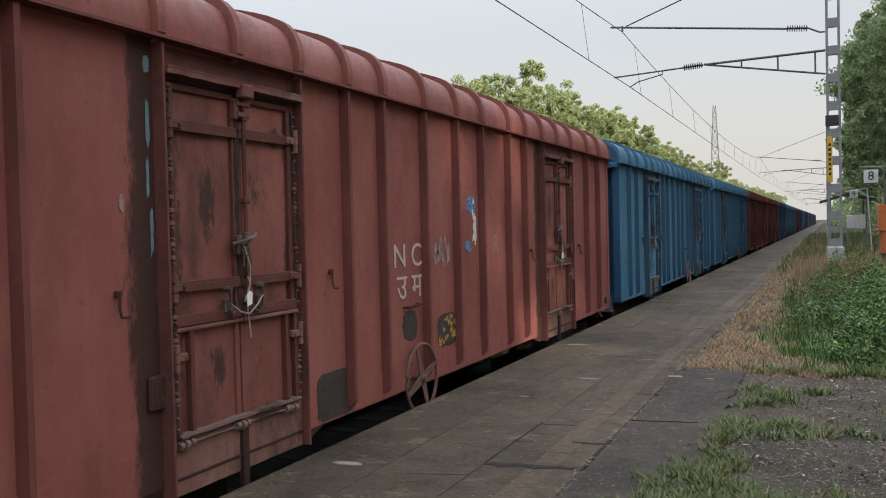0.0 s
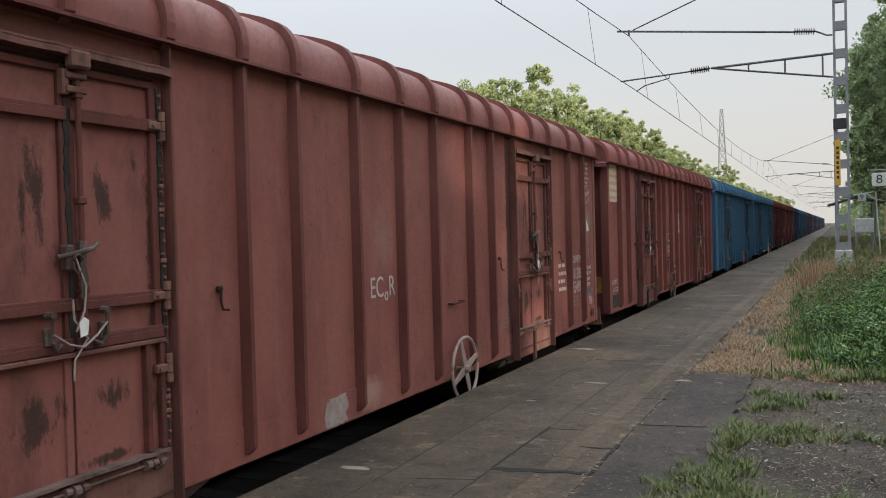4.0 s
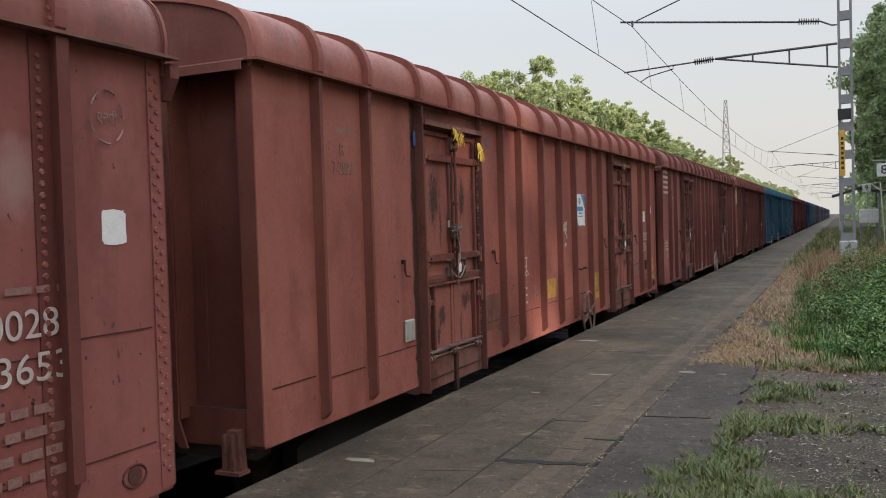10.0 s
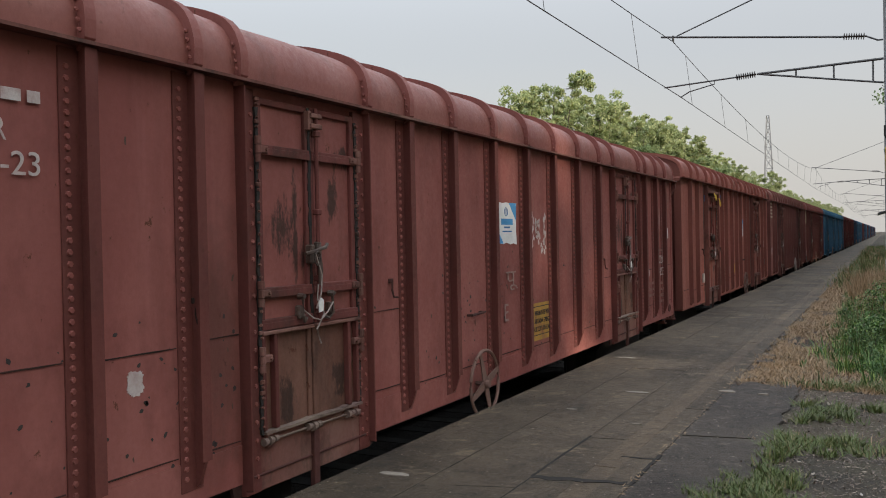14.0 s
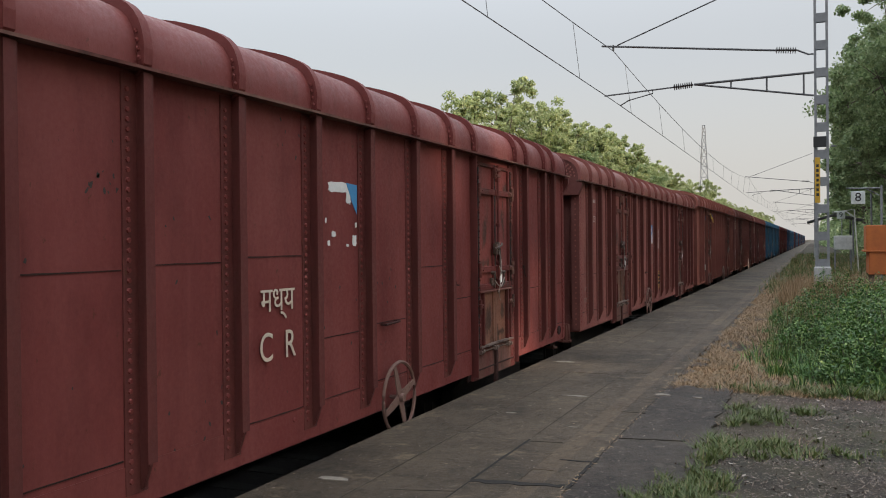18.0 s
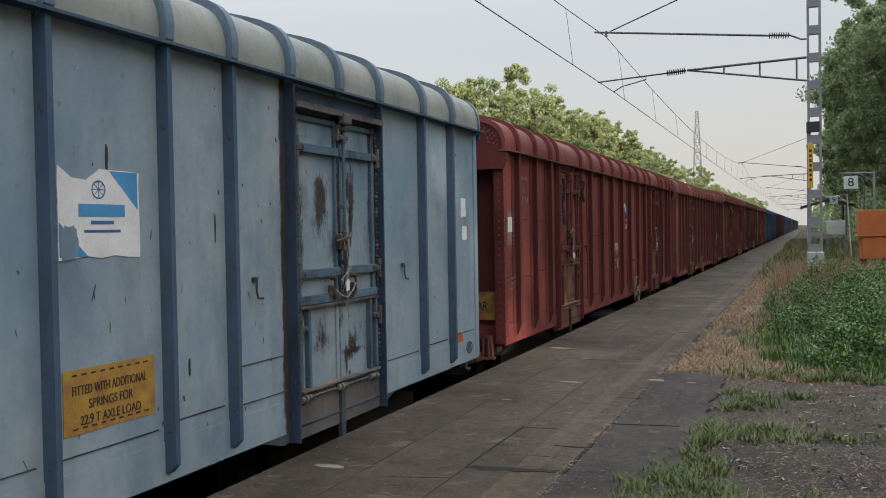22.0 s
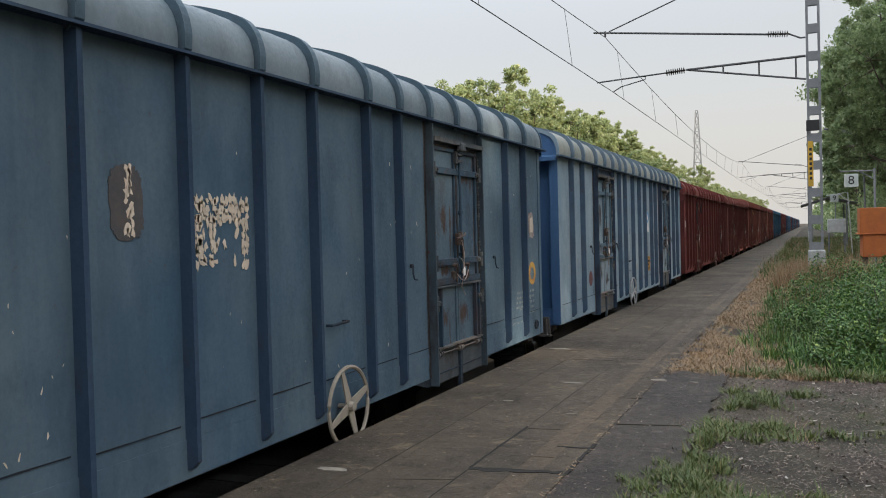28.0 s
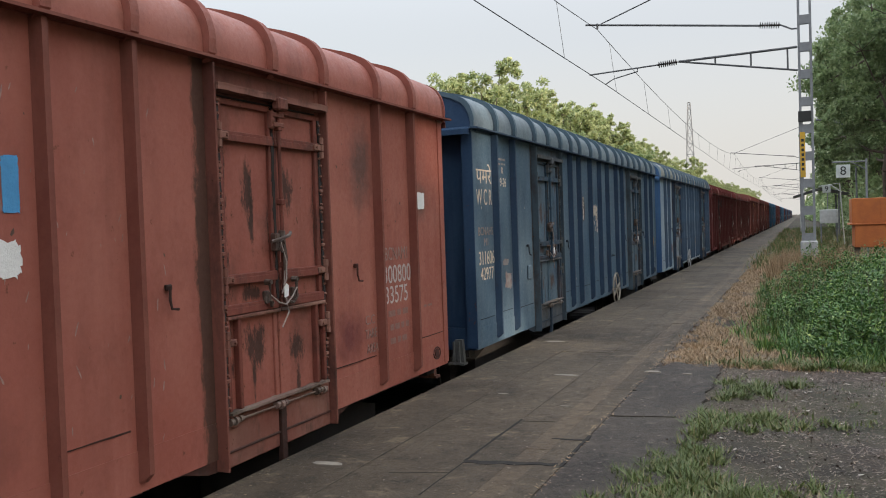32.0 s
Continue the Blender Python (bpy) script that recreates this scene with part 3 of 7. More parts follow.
    def latch(bm):
        tube(bm, [Vector((X + 0.075, mid - 0.12, 2.27)), Vector((X + 0.082, mid - 0.02, 2.285)), Vector((X + 0.085, mid + 0.10, 2.31)), Vector((X + 0.07, mid + 0.14, 2.33))], 0.013, 7)
        soft_box(bm, X + 0.03, X + 0.085, mid - 0.065, mid - 0.015, 2.20, 2.33, 0.010)
        soft_box(bm, X + 0.03, X + 0.075, mid + 0.03, mid + 0.075, 2.23, 2.35, 0.010)
        ring = [Vector((X + 0.095, mid - 0.01 + 0.032 * math.cos(k * math.tau / 10), 2.235 + 0.045 * math.sin(k * math.tau / 10))) for k in range(11)]
        tube(bm, ring, 0.007, 5)
        prism(bm, [(mid + 0.005, 2.06), (mid + 0.035, 2.05), (mid + 0.050, 2.16), (mid + 0.030, 2.25), (mid + 0.000, 2.24)], "x", X + 0.088, X + 0.098)
    made("latch", 0, latch, M_IRON)

    def hasp(bm, s=1):
        y = mid - s * 0.17
        soft_box(bm, X + 0.03, X + 0.070, y - 0.022, y + 0.022, 1.84, 1.93, 0.008)
        tube(bm, [Vector((X + 0.055, y, 2.00)), Vector((X + 0.085, y, 1.97)), Vector((X + 0.09, y, 1.86)), Vector((X + 0.075, y + s * 0.03, 1.82)), Vector((X + 0.06, y + s * 0.07, 1.84))], 0.011, 6)
        cyl(bm, (X + 0.05, y, 1.99), (X + 0.10, y, 1.99), 0.022, 0.018, 8)
    made("hasp", 1, hasp, M_IRON)
    made("hasp", -1, lambda bm: hasp(bm, -1), M_IRON)
    made("tie_wire", 0, lambda bm: tube(bm, [Vector((X + 0.09, mid - 0.17, 1.90)), Vector((X + 0.10, mid - 0.08, 1.84)), Vector((X + 0.105, mid, 1.82)), Vector((X + 0.10, mid + 0.09, 1.87)), Vector((X + 0.09, mid + 0.17, 1.93))], 0.006, 5), M_SCRAPE)
    made("tie_wire", 1, lambda bm: tube(bm, [Vector((X + 0.09, mid - 0.02, 2.26)), Vector((X + 0.10, mid + 0.03, 2.12)), Vector((X + 0.105, mid + 0.01, 2.0)), Vector((X + 0.10, mid - 0.04, 1.90))], 0.006, 5), M_SCRAPE)

    # worn lip, hinge bar with lumpy knuckles, brackets, and the prop below
    def lip(bm):
        rs = random.Random(12)
        line = [(a + (b - a) * k / 18, 1.150 + rs.uniform(-0.003, 0.003)) for k in range(19)]
        prism(bm, line + [(y, z + 0.018 + rs.uniform(-0.003, 0.004)) for y, z in reversed(line)], "x", X + 0.008, X + 0.070)
    made("flap_lip", 0, lip, worn_m)

    def bar(bm):
        rs = random.Random(3)
        cyl(bm, (X + 0.046, a, 1.105), (X + 0.046, b, 1.105), 0.008, seg=8)
        for y in (a + 0.07, mid - 0.02, b - 0.10):
            for dy in (-0.065, -0.015, 0.04):
                rr = rs.uniform(0.022, 0.036)
                zz = 1.105 + rs.uniform(-0.006, 0.006)
                cyl(bm, (X + 0.052, y + dy - 0.020, zz), (X + 0.052, y + dy + 0.018, zz), rr, rr * rs.uniform(0.75, 1.0), 9)
    made("hinge_bar", 0, bar, worn_m)
    for k, y in enumerate((a + 0.06, mid, b - 0.06)):
        made("flap_bracket", k, lambda bm, y=y: soft_box(bm, X + 0.010, X + 0.048, y - 0.035, y + 0.035, 1.06, 1.16, 0.008), rusty_m)
    # black strips that paint the shade of the gaps over flap and leaves
    box_part("flap_seal", M_RUBBER_GAP, (X + 0.0, X + 0.020, a, b, 1.788, 1.804))
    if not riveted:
        box_part("head_seal", M_RUBBER_GAP, (X + 0.0, X + 0.024, a, b, zt - 0.004, zt + 0.014))
    box_part("sill_lip", grime_m, (X + 0.0, X + 0.034, -W + 0.02, -0.02, 0.895, 0.912))
    box_part("prop", grime_m, (X + 0.01, X + 0.052, mid - 0.032, mid + 0.032, 0.68, 1.09))


def handwheel(wagon, u, material):
    def wheel(bm):
        c, R = Vector((SIDE + 0.10, -u, 0.97)), 0.315
        ring = [c + Vector((0, R * math.cos(k * math.tau / 32), R * math.sin(k * math.tau / 32))) for k in range(33)]
        tube(bm, ring, 0.017, 6)
        cyl(bm, c - Vector((0.02, 0, 0)), c + Vector((0.05, 0, 0)), 0.045, 0.035, 10)
        for k in range(4):
            d = Vector((0, math.cos(k * math.tau / 4 + 0.35), math.sin(k * math.tau / 4 + 0.35)))
            e = Vector((0, -d.z, d.y))
            q = [c + d * 0.03 + e * 0.045, c + d * (R - 0.01) + e * 0.022, c + d * (R - 0.01) - e * 0.022, c + d * 0.03 - e * 0.045]
            lo, hi = [bm.verts.new(p) for p in q], [bm.verts.new(p + Vector((0.012, 0, 0))) for p in q]
            bm.faces.new(lo)
            bm.faces.new(list(reversed(hi)))
            for i in range(4):
                bm.faces.new((lo[i], lo[(i + 1) % 4], hi[(i + 1) % 4], hi[i]))
        cyl(bm, c, c - Vector((0.5, 0, 0)), 0.02, seg=6)
    put("handwheel", cached(("handwheel", u), wheel), material, wagon, "rust-streaked pale hand-brake wheel with four flat spokes")


def bogie(wagon, y):
    """A cast freight bogie: two side frames, a bolster, two wheelsets."""
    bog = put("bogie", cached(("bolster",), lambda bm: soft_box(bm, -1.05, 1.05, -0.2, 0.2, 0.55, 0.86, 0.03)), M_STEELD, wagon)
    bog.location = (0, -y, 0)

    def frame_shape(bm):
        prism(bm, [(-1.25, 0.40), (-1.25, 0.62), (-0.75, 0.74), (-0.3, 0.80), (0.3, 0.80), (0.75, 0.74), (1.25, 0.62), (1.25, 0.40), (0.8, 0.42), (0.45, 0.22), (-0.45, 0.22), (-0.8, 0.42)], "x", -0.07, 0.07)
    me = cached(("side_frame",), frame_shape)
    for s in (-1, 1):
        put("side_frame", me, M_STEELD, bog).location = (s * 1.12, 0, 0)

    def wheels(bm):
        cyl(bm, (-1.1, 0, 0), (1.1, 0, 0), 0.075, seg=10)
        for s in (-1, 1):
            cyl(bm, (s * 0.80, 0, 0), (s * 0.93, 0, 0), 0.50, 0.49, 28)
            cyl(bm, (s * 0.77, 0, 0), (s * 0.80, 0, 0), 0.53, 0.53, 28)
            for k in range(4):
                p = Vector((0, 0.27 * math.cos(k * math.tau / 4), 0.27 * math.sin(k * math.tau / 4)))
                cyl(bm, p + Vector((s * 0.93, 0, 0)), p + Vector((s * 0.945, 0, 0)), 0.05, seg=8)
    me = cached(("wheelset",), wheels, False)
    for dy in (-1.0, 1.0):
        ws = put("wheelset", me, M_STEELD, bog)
        ws.location = (0, dy, 0.5)
        WHEELS.append((ws, dy))


def rivet(bm, p, r=0.018, to="x"):
    """A dome of six sides on a face that looks along +x, or along -y."""
    x, y, z = p
    ring = []
    for k in range(6):
        c, s = r * math.cos(k * math.tau / 6), r * math.sin(k * math.tau / 6)
        ring.append((bm.verts.new((x, y + c, z + s)), bm.verts.new((x + r * 0.5, y + c * 0.75, z + s * 0.75))) if to == "x" else (bm.verts.new((x + c, y, z + s)), bm.verts.new((x + c * 0.75, y - r * 0.5, z + s * 0.75))))
    for k in range(6):
        a, q = ring[k], ring[(k + 1) % 6]
        bm.faces.new((a[0], q[0], q[1], a[1]))
    bm.faces.new([a[1] for a in ring])


def tee_rib(bm, eave):
    """A riveted stanchion: a flat foot plate and an upstanding leg with a narrow face."""
    X = SIDE
    soft_box(bm, X - 0.004, X + 0.011, -0.125, 0.05, 0.955, eave - 0.02, 0.003)
    prism(bm, [(0.0, 0.96), (0.0, eave - 0.02), (0.082, eave - 0.02), (0.082, 1.12), (0.03, 0.98)], "y", -0.012, 0.012)
    for v in bm.verts:
        if abs(v.co.x) < 0.09:
            v.co.x += X
    box(bm, X + 0.066, X + 0.084, -0.03, 0.045, 1.12, eave - 0.02)


def sheet_seams(w, panels, levels, material):
    """Thin dirty laps where the side sheets meet."""
    rng = random.Random(len(levels) * 7 + int(panels[0][0] * 100))
    for i, (u0, u1) in enumerate(panels):
        for z, take in levels:
            if not take(i, u0):
                continue
            bm = bmesh.new()
            z0 = z + rng.uniform(-0.03, 0.03)
            k = max(3, int((u1 - u0) / 0.12))
            top = [(-(u0 + (u1 - u0) * q / k), z0 + rng.uniform(0.002, 0.006)) for q in range(k + 1)]
            low = [(y, z0 - rng.uniform(0.002, 0.006)) for y, z_ in top]
            prism(bm, top + list(reversed(low)), "x", SIDE - 0.004, SIDE + 0.005)
            part("sheet_seam", bm, material, w)


def wagon(name_label, mats, riveted=0, wheel_u=None, seam_levels=(), group="covered wagons of the train"):
    """A covered bogie wagon. Its base is at the rail, under the forward headstock; it runs back along -y."""
    pm, rm, dm, gm, um, em, bm_ = (mats[k] for k in ("side", "roof", "door", "grime", "rusty", "end", "rib"))
    L = 14.40 if riveted else 13.52
    eave = 3.33 if riveted else 3.46
    ribs, doors = RIVETED[riveted] if riveted else (U_RIBS, U_DOORS)
    t = "r%d" % riveted if riveted else "w"
    w = tagged(empty("covered_wagon"), name_label, "freight wagon", group)
    X = SIDE

    # body shell, open under the door bays' frames
    for s in (-1, 1):
        put("side_wall", cached(("side_wall", t, s), lambda bm: box(bm, min(s * X, s * (X - 0.02)), max(s * X, s * (X - 0.02)), -L, 0, 0.92, eave)), pm, w)

    def foot(bm):
        box(bm, X - 0.018, X + 0.006, -L + 0.01, -0.01, 0.88, 1.12)
    put("sole_strip", cached(("sole_strip", t), foot), pm, w)

    def floor_(bm):
        box(bm, -X + 0.03, X - 0.03, -L + 0.07, -0.07, 1.0, 1.12)
        for s in (-1, 1):
            box(bm, s * 0.35 - 0.1, s * 0.35 + 0.1, -L + 0.1, -0.1, 0.72, 1.0)
        for y in (0.16, L - 0.16):
            box(bm, -1.45, 1.45, -y - 0.1, -y + 0.1, 0.78, 1.02)
        for k in range(1, 8):
            box(bm, -1.45, 1.45, -L * k / 8 - 0.05, -L * k / 8 + 0.05, 0.84, 1.0)
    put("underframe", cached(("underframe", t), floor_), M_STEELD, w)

    # deeper skirts under the doors
    for u in doors:
        def skirt(bm, u=u):
            c = -(u + DOOR_W / 2)
            prism(bm, [(c - 0.80, 0.93), (c - 0.78, 0.80), (c + 0.78, 0.80), (c + 0.80, 0.92)] if riveted else [(c - 1.15, 0.90), (c - 0.80, 0.80), (c + 0.80, 0.80), (c + 1.15, 0.90)], "x", X - 0.03, X - 0.006)
        put("skirt", cached(("skirt", t, u), skirt), gm, w)

    # roof, hoops, eave flange
    hoops = sorted([*ribs, *(d for u in doors for d in (u, u + DOOR_W))] + ([] if riveted else [u + DOOR_W / 2 for u in doors]))
    cuts = [0.0, *hoops, L]
    put("roof", cached(("roof", t), lambda bm: bulged_roof(bm, eave, cuts, L), True), rm, w)
    hoop = cached(("hoop", t), lambda bm: strip_over(bm, roof_line(eave, 0.055), -0.034, 0.034, 0.062), False)
    for u in hoops:
        put("roof_hoop", hoop, mats["hoop"], w).location = (0, -u, 0)

    for s in (-1, 1):
        def flange(bm, s=s):
            prism(bm, [(s * 1.56, eave - 0.004), (s * 1.694, eave - 0.010), (s * 1.694, eave + 0.008), (s * 1.630, eave + 0.016), (s * 1.56, eave + 0.012)], "y", -L - 0.06, 0.06)
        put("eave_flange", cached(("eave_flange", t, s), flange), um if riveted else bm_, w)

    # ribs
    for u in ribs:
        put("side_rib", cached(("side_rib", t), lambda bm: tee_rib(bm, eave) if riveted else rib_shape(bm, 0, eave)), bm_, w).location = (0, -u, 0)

    def far_ribs(bm):
        for u in [*ribs, *doors]:
            rib_shape(bm, -u, eave, -1)
        for u in doors:
            box(bm, -X - 0.03, -X + 0.01, -u - DOOR_W, -u - 0.12, 1.0, eave - 0.2)
    put("far_side_framing", cached(("far_side_framing", t), far_ribs), pm, w)

    # ends: recessed sheet, corner posts, stanchions, rails, gable plate and its flange
    for end in (0, 1):
        def y_at(d):
            return -d if end == 0 else -L + d

        def bx(bm, x0, x1, d0, d1, z0, z1):
            box(bm, x0, x1, min(y_at(d0), y_at(d1)), max(y_at(d0), y_at(d1)), z0, z1)
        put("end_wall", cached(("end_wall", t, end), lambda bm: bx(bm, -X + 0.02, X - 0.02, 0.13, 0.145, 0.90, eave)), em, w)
        for s in (-1, 1):
            def post(bm, s=s):
                bx(bm, min(s * (X - 0.004), s * (X + 0.012)), max(s * (X - 0.004), s * (X + 0.012)), 0.0, 0.10, 0.90, eave - 0.02)
            put("corner_post", cached(("corner_post", t, end, s), post), pm, w)

            def cheek(bm, s=s):
                bx(bm, min(s * (X - 0.12), s * (X + 0.010)), max(s * (X - 0.12), s * (X + 0.010)), -0.012, -0.001, 0.90, eave - 0.02)
                bx(bm, min(s * (X - 0.12), s * (X - 0.108)), max(s * (X - 0.12), s * (X - 0.108)), -0.001, 0.13, 0.90, eave - 0.02)
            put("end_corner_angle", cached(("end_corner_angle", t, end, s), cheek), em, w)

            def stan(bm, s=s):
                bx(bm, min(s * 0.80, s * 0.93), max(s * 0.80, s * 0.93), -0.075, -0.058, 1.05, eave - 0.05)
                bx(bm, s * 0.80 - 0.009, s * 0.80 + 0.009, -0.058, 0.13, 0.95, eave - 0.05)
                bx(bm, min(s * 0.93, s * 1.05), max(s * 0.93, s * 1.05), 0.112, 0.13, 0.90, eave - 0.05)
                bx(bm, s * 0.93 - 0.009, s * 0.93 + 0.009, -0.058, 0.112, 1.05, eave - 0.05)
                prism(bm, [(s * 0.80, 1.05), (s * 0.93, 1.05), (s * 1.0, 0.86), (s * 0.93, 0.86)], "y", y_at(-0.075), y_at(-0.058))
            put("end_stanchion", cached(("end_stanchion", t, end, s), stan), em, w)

            def bracket(bm, s=s):
                prism(bm, [(s * 1.36 - 0.09, 0.73), (s * 1.36 + 0.07, 0.73), (s * 1.36 + 0.05, 1.0), (s * 1.36 - 0.04, 1.0)], "y", y_at(-0.05), y_at(0.02))
                bx(bm, s * 1.36 - 0.11, s * 1.36 + 0.09, -0.10, 0.02, 0.71, 0.735)
                for dx in (-0.045, 0.02):
                    prism(bm, [(s * 1.36 + dx - 0.012, 0.735), (s * 1.36 + dx + 0.012, 0.735), (s * 1.36 + dx + 0.008, 0.98), (s * 1.36 + dx - 0.008, 0.98)], "y", y_at(-0.085), y_at(-0.05))
            put("push_bracket", cached(("push_bracket", t, end, s), bracket), um, w)
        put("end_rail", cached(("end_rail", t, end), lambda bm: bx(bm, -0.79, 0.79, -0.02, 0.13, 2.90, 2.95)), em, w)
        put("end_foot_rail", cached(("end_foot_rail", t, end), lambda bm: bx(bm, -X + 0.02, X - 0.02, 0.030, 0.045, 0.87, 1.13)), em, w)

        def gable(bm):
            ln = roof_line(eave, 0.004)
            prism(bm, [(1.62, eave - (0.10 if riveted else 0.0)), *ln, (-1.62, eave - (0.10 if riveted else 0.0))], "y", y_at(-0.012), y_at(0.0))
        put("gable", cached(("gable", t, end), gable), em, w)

        def lip(bm):
            ln = roof_line(eave, 0.012)
            strip_over(bm, ln, y_at(-0.035), y_at(-0.013), 0.045)
        put("gable_lip", cached(("gable_lip", t, end), lip), pm, w)

        def flange_end(bm):
            if riveted:
                prism(bm, [(1.665, eave - 0.03), (1.665, eave - 0.11), (1.60, eave - 0.23), (-1.60, eave - 0.23), (-1.665, eave - 0.11), (-1.665, eave - 0.03)], "y", y_at(-0.085), y_at(-0.015))
            else:
                lo = []
                for x in (-1.60, 1.60):
                    lo.append([bm.verts.new((x, y_at(d), z)) for d, z in ((-0.02, eave + 0.02), (-0.125, eave - 0.015), (-0.125, eave - 0.075), (-0.113, eave - 0.075), (-0.113, eave - 0.02), (-0.02, eave + 0.008))])
                for k in range(6):
                    bm.faces.new((lo[0][k], lo[0][(k + 1) % 6], lo[1][(k + 1) % 6], lo[1][k]))
                for q in lo:
                    bm.faces.new(q)
                bmesh.ops.recalc_face_normals(bm, faces=bm.faces)
        put("gable_flange", cached(("gable_flange", t, end), flange_end), em, w)
        if not riveted:
            put("gable_soffit", cached(("gable_soffit", t, end), lambda bm: bx(bm, -X - 0.02, X + 0.02, -0.01, 0.128, eave - 0.03, eave - 0.012)), em, w)

        def coupler(bm):
            bx(bm, -0.12, 0.12, -0.42, 0.3, 0.92 - 0.12, 0.92 + 0.10)
            bx(bm, -0.17, 0.13, -0.47, -0.30, 0.92 - 0.17, 0.92 + 0.14)
        put("coupler", cached(("coupler", t, end), coupler), M_STEELD, w)

        def hose(bm):
            ps = [Vector((0.45 + 0.25 * q, y_at(0.0 - 0.46 * q), 0.85 - 0.28 * math.sin(q * 1.5))) for q in (0, 0.2, 0.4, 0.6, 0.8, 1.0)]
            tube(bm, ps, 0.02, 6)
        put("brake_hose", cached(("brake_hose", t, end), hose), M_BLACK, w)

    for u in doors:
        door_set(w, u, eave, mats, riveted)
    for u in (2.0, 4.35, L - 4.25, L - 2.07):
        def hook(bm, u=u):
            soft_box(bm, X, X + 0.03, -u - 0.02, -u + 0.025, 2.01, 2.045, 0.006)
            tube(bm, [Vector((X + 0.03, -u, 2.03)), Vector((X + 0.035, -u - 0.008, 1.95)), Vector((X + 0.05, -u - 0.01, 1.90)), Vector((X + 0.055, -u + 0.04, 1.895))], 0.009, 5)
        put("lashing_hook", cached(("lashing_hook", t, u), hook), gm, w)
    if wheel_u:
        handwheel(w, wheel_u, mats["wheel"])

        def grab(bm, u=wheel_u + 0.02):
            tube(bm, [Vector((X, -u - 0.13, 1.63)), Vector((X + 0.05, -u - 0.13, 1.63)), Vector((X + 0.055, -u + 0.13, 1.64)), Vector((X, -u + 0.13, 1.64))], 0.012, 6)
        put("grab_handle", cached(("grab_handle", wheel_u), grab), gm, w)
    for y in (2.2, L - 2.2):
        bogie(w, y)

    if seam_levels:
        edges = sorted([(0.12, 0.12), *((u - 0.05, u + 0.13) if riveted else (u - 0.04, u + 0.07) for u in ribs), *((u, u + DOOR_W) for u in doors), (L - 0.1, L - 0.1)])
        sheet_seams(w, [(a[1] + 0.005, q[0] - 0.005) for a, q in zip(edges, edges[1:]) if q[0] - a[1] > 0.15], seam_levels, gm)
    if riveted:
        def riv(bm):
            for u in ribs:
                for k in range(40):
                    rivet(bm, (X + 0.011, -u - 0.085, 1.03 + k * 0.056))
            for u in doors:
                for y in (-0.05, -0.11, -DOOR_W + 0.05, -DOOR_W + 0.11):
                    for k in range(21):
                        rivet(bm, (X + 0.030, -u + y, 0.90 + k * 0.112 + (0.05 if abs(y) in (0.11,) else 0)), 0.016)
            for y in (-0.035, -0.075, -L + 0.035, -L + 0.075):
                for k in range(26):
                    rivet(bm, (X + 0.012, y, 1.0 + k * 0.088 + (0.04 if abs(y) in (0.075, L - 0.075) else 0)), 0.019)
            for k in range(27):
                for s in (-1, 1):
                    rivet(bm, (s * (X - 0.055), -L - 0.004, 1.0 + k * 0.085), 0.019, "-y")
            for x, z in roof_line(eave, -0.07)[2:-2]:
                for d in (0.0, 0.06, 0.12):
                    rivet(bm, (x * 0.985 - math.copysign(d, x), -L - 0.014, z + d * 0.3 - 0.03), 0.016, "-y")
            for u in hoops:
                for k in range(4):
                    rivet(bm, (1.655 - 0.008 * k, -u - 0.05, eave + 0.06 + 0.05 * k), 0.014)
            for k in range(3):
                for u in (2.6 + k * 3.6,):
                    rivet(bm, (X + 0.006, -u - 1.2, 1.06), 0.02)
        tagged(put("rivets", cached(("rivets", t), riv), pm, w), kind="stuff")
    return w


def door_stains(seed):
    """Hand-worn, sooty smears on the leaves, flaps, edges and round the lock: no two wagons alike."""
    r = random.Random(int(seed * 10))
    out = [(-0.70, 2.25, 0.12, 0.34), (-0.70, 2.5, 0.06, 1.0), (-1.30, 2.2, 0.09, 1.6), (-0.10, 2.2, 0.08, 1.6)]
    for y, z, ry, rz, often in ((-0.97, 2.55, 0.13, 0.34, 0.95), (-0.42, 2.58, 0.12, 0.30, 0.8), (-0.45, 1.46, 0.14, 0.20, 0.8), (-0.97, 1.46, 0.15, 0.21, 0.85), (-0.30, 2.95, 0.16, 0.10, 0.5), (-0.98, 2.0, 0.22, 0.07, 0.6), (-0.4, 1.25, 0.25, 0.06, 0.7)):
        if r.random() < often:
            out.append((y + r.uniform(-0.09, 0.09), z + r.uniform(-0.12, 0.12), ry * r.uniform(0.6, 1.15), rz * r.uniform(0.55, 1.15)))
            if r.random() < 0.6:
                out.append((y + r.uniform(-0.14, 0.14), z - r.uniform(0.05, 0.3), 0.035, rz * r.uniform(0.8, 1.4)))
    return tuple(out)


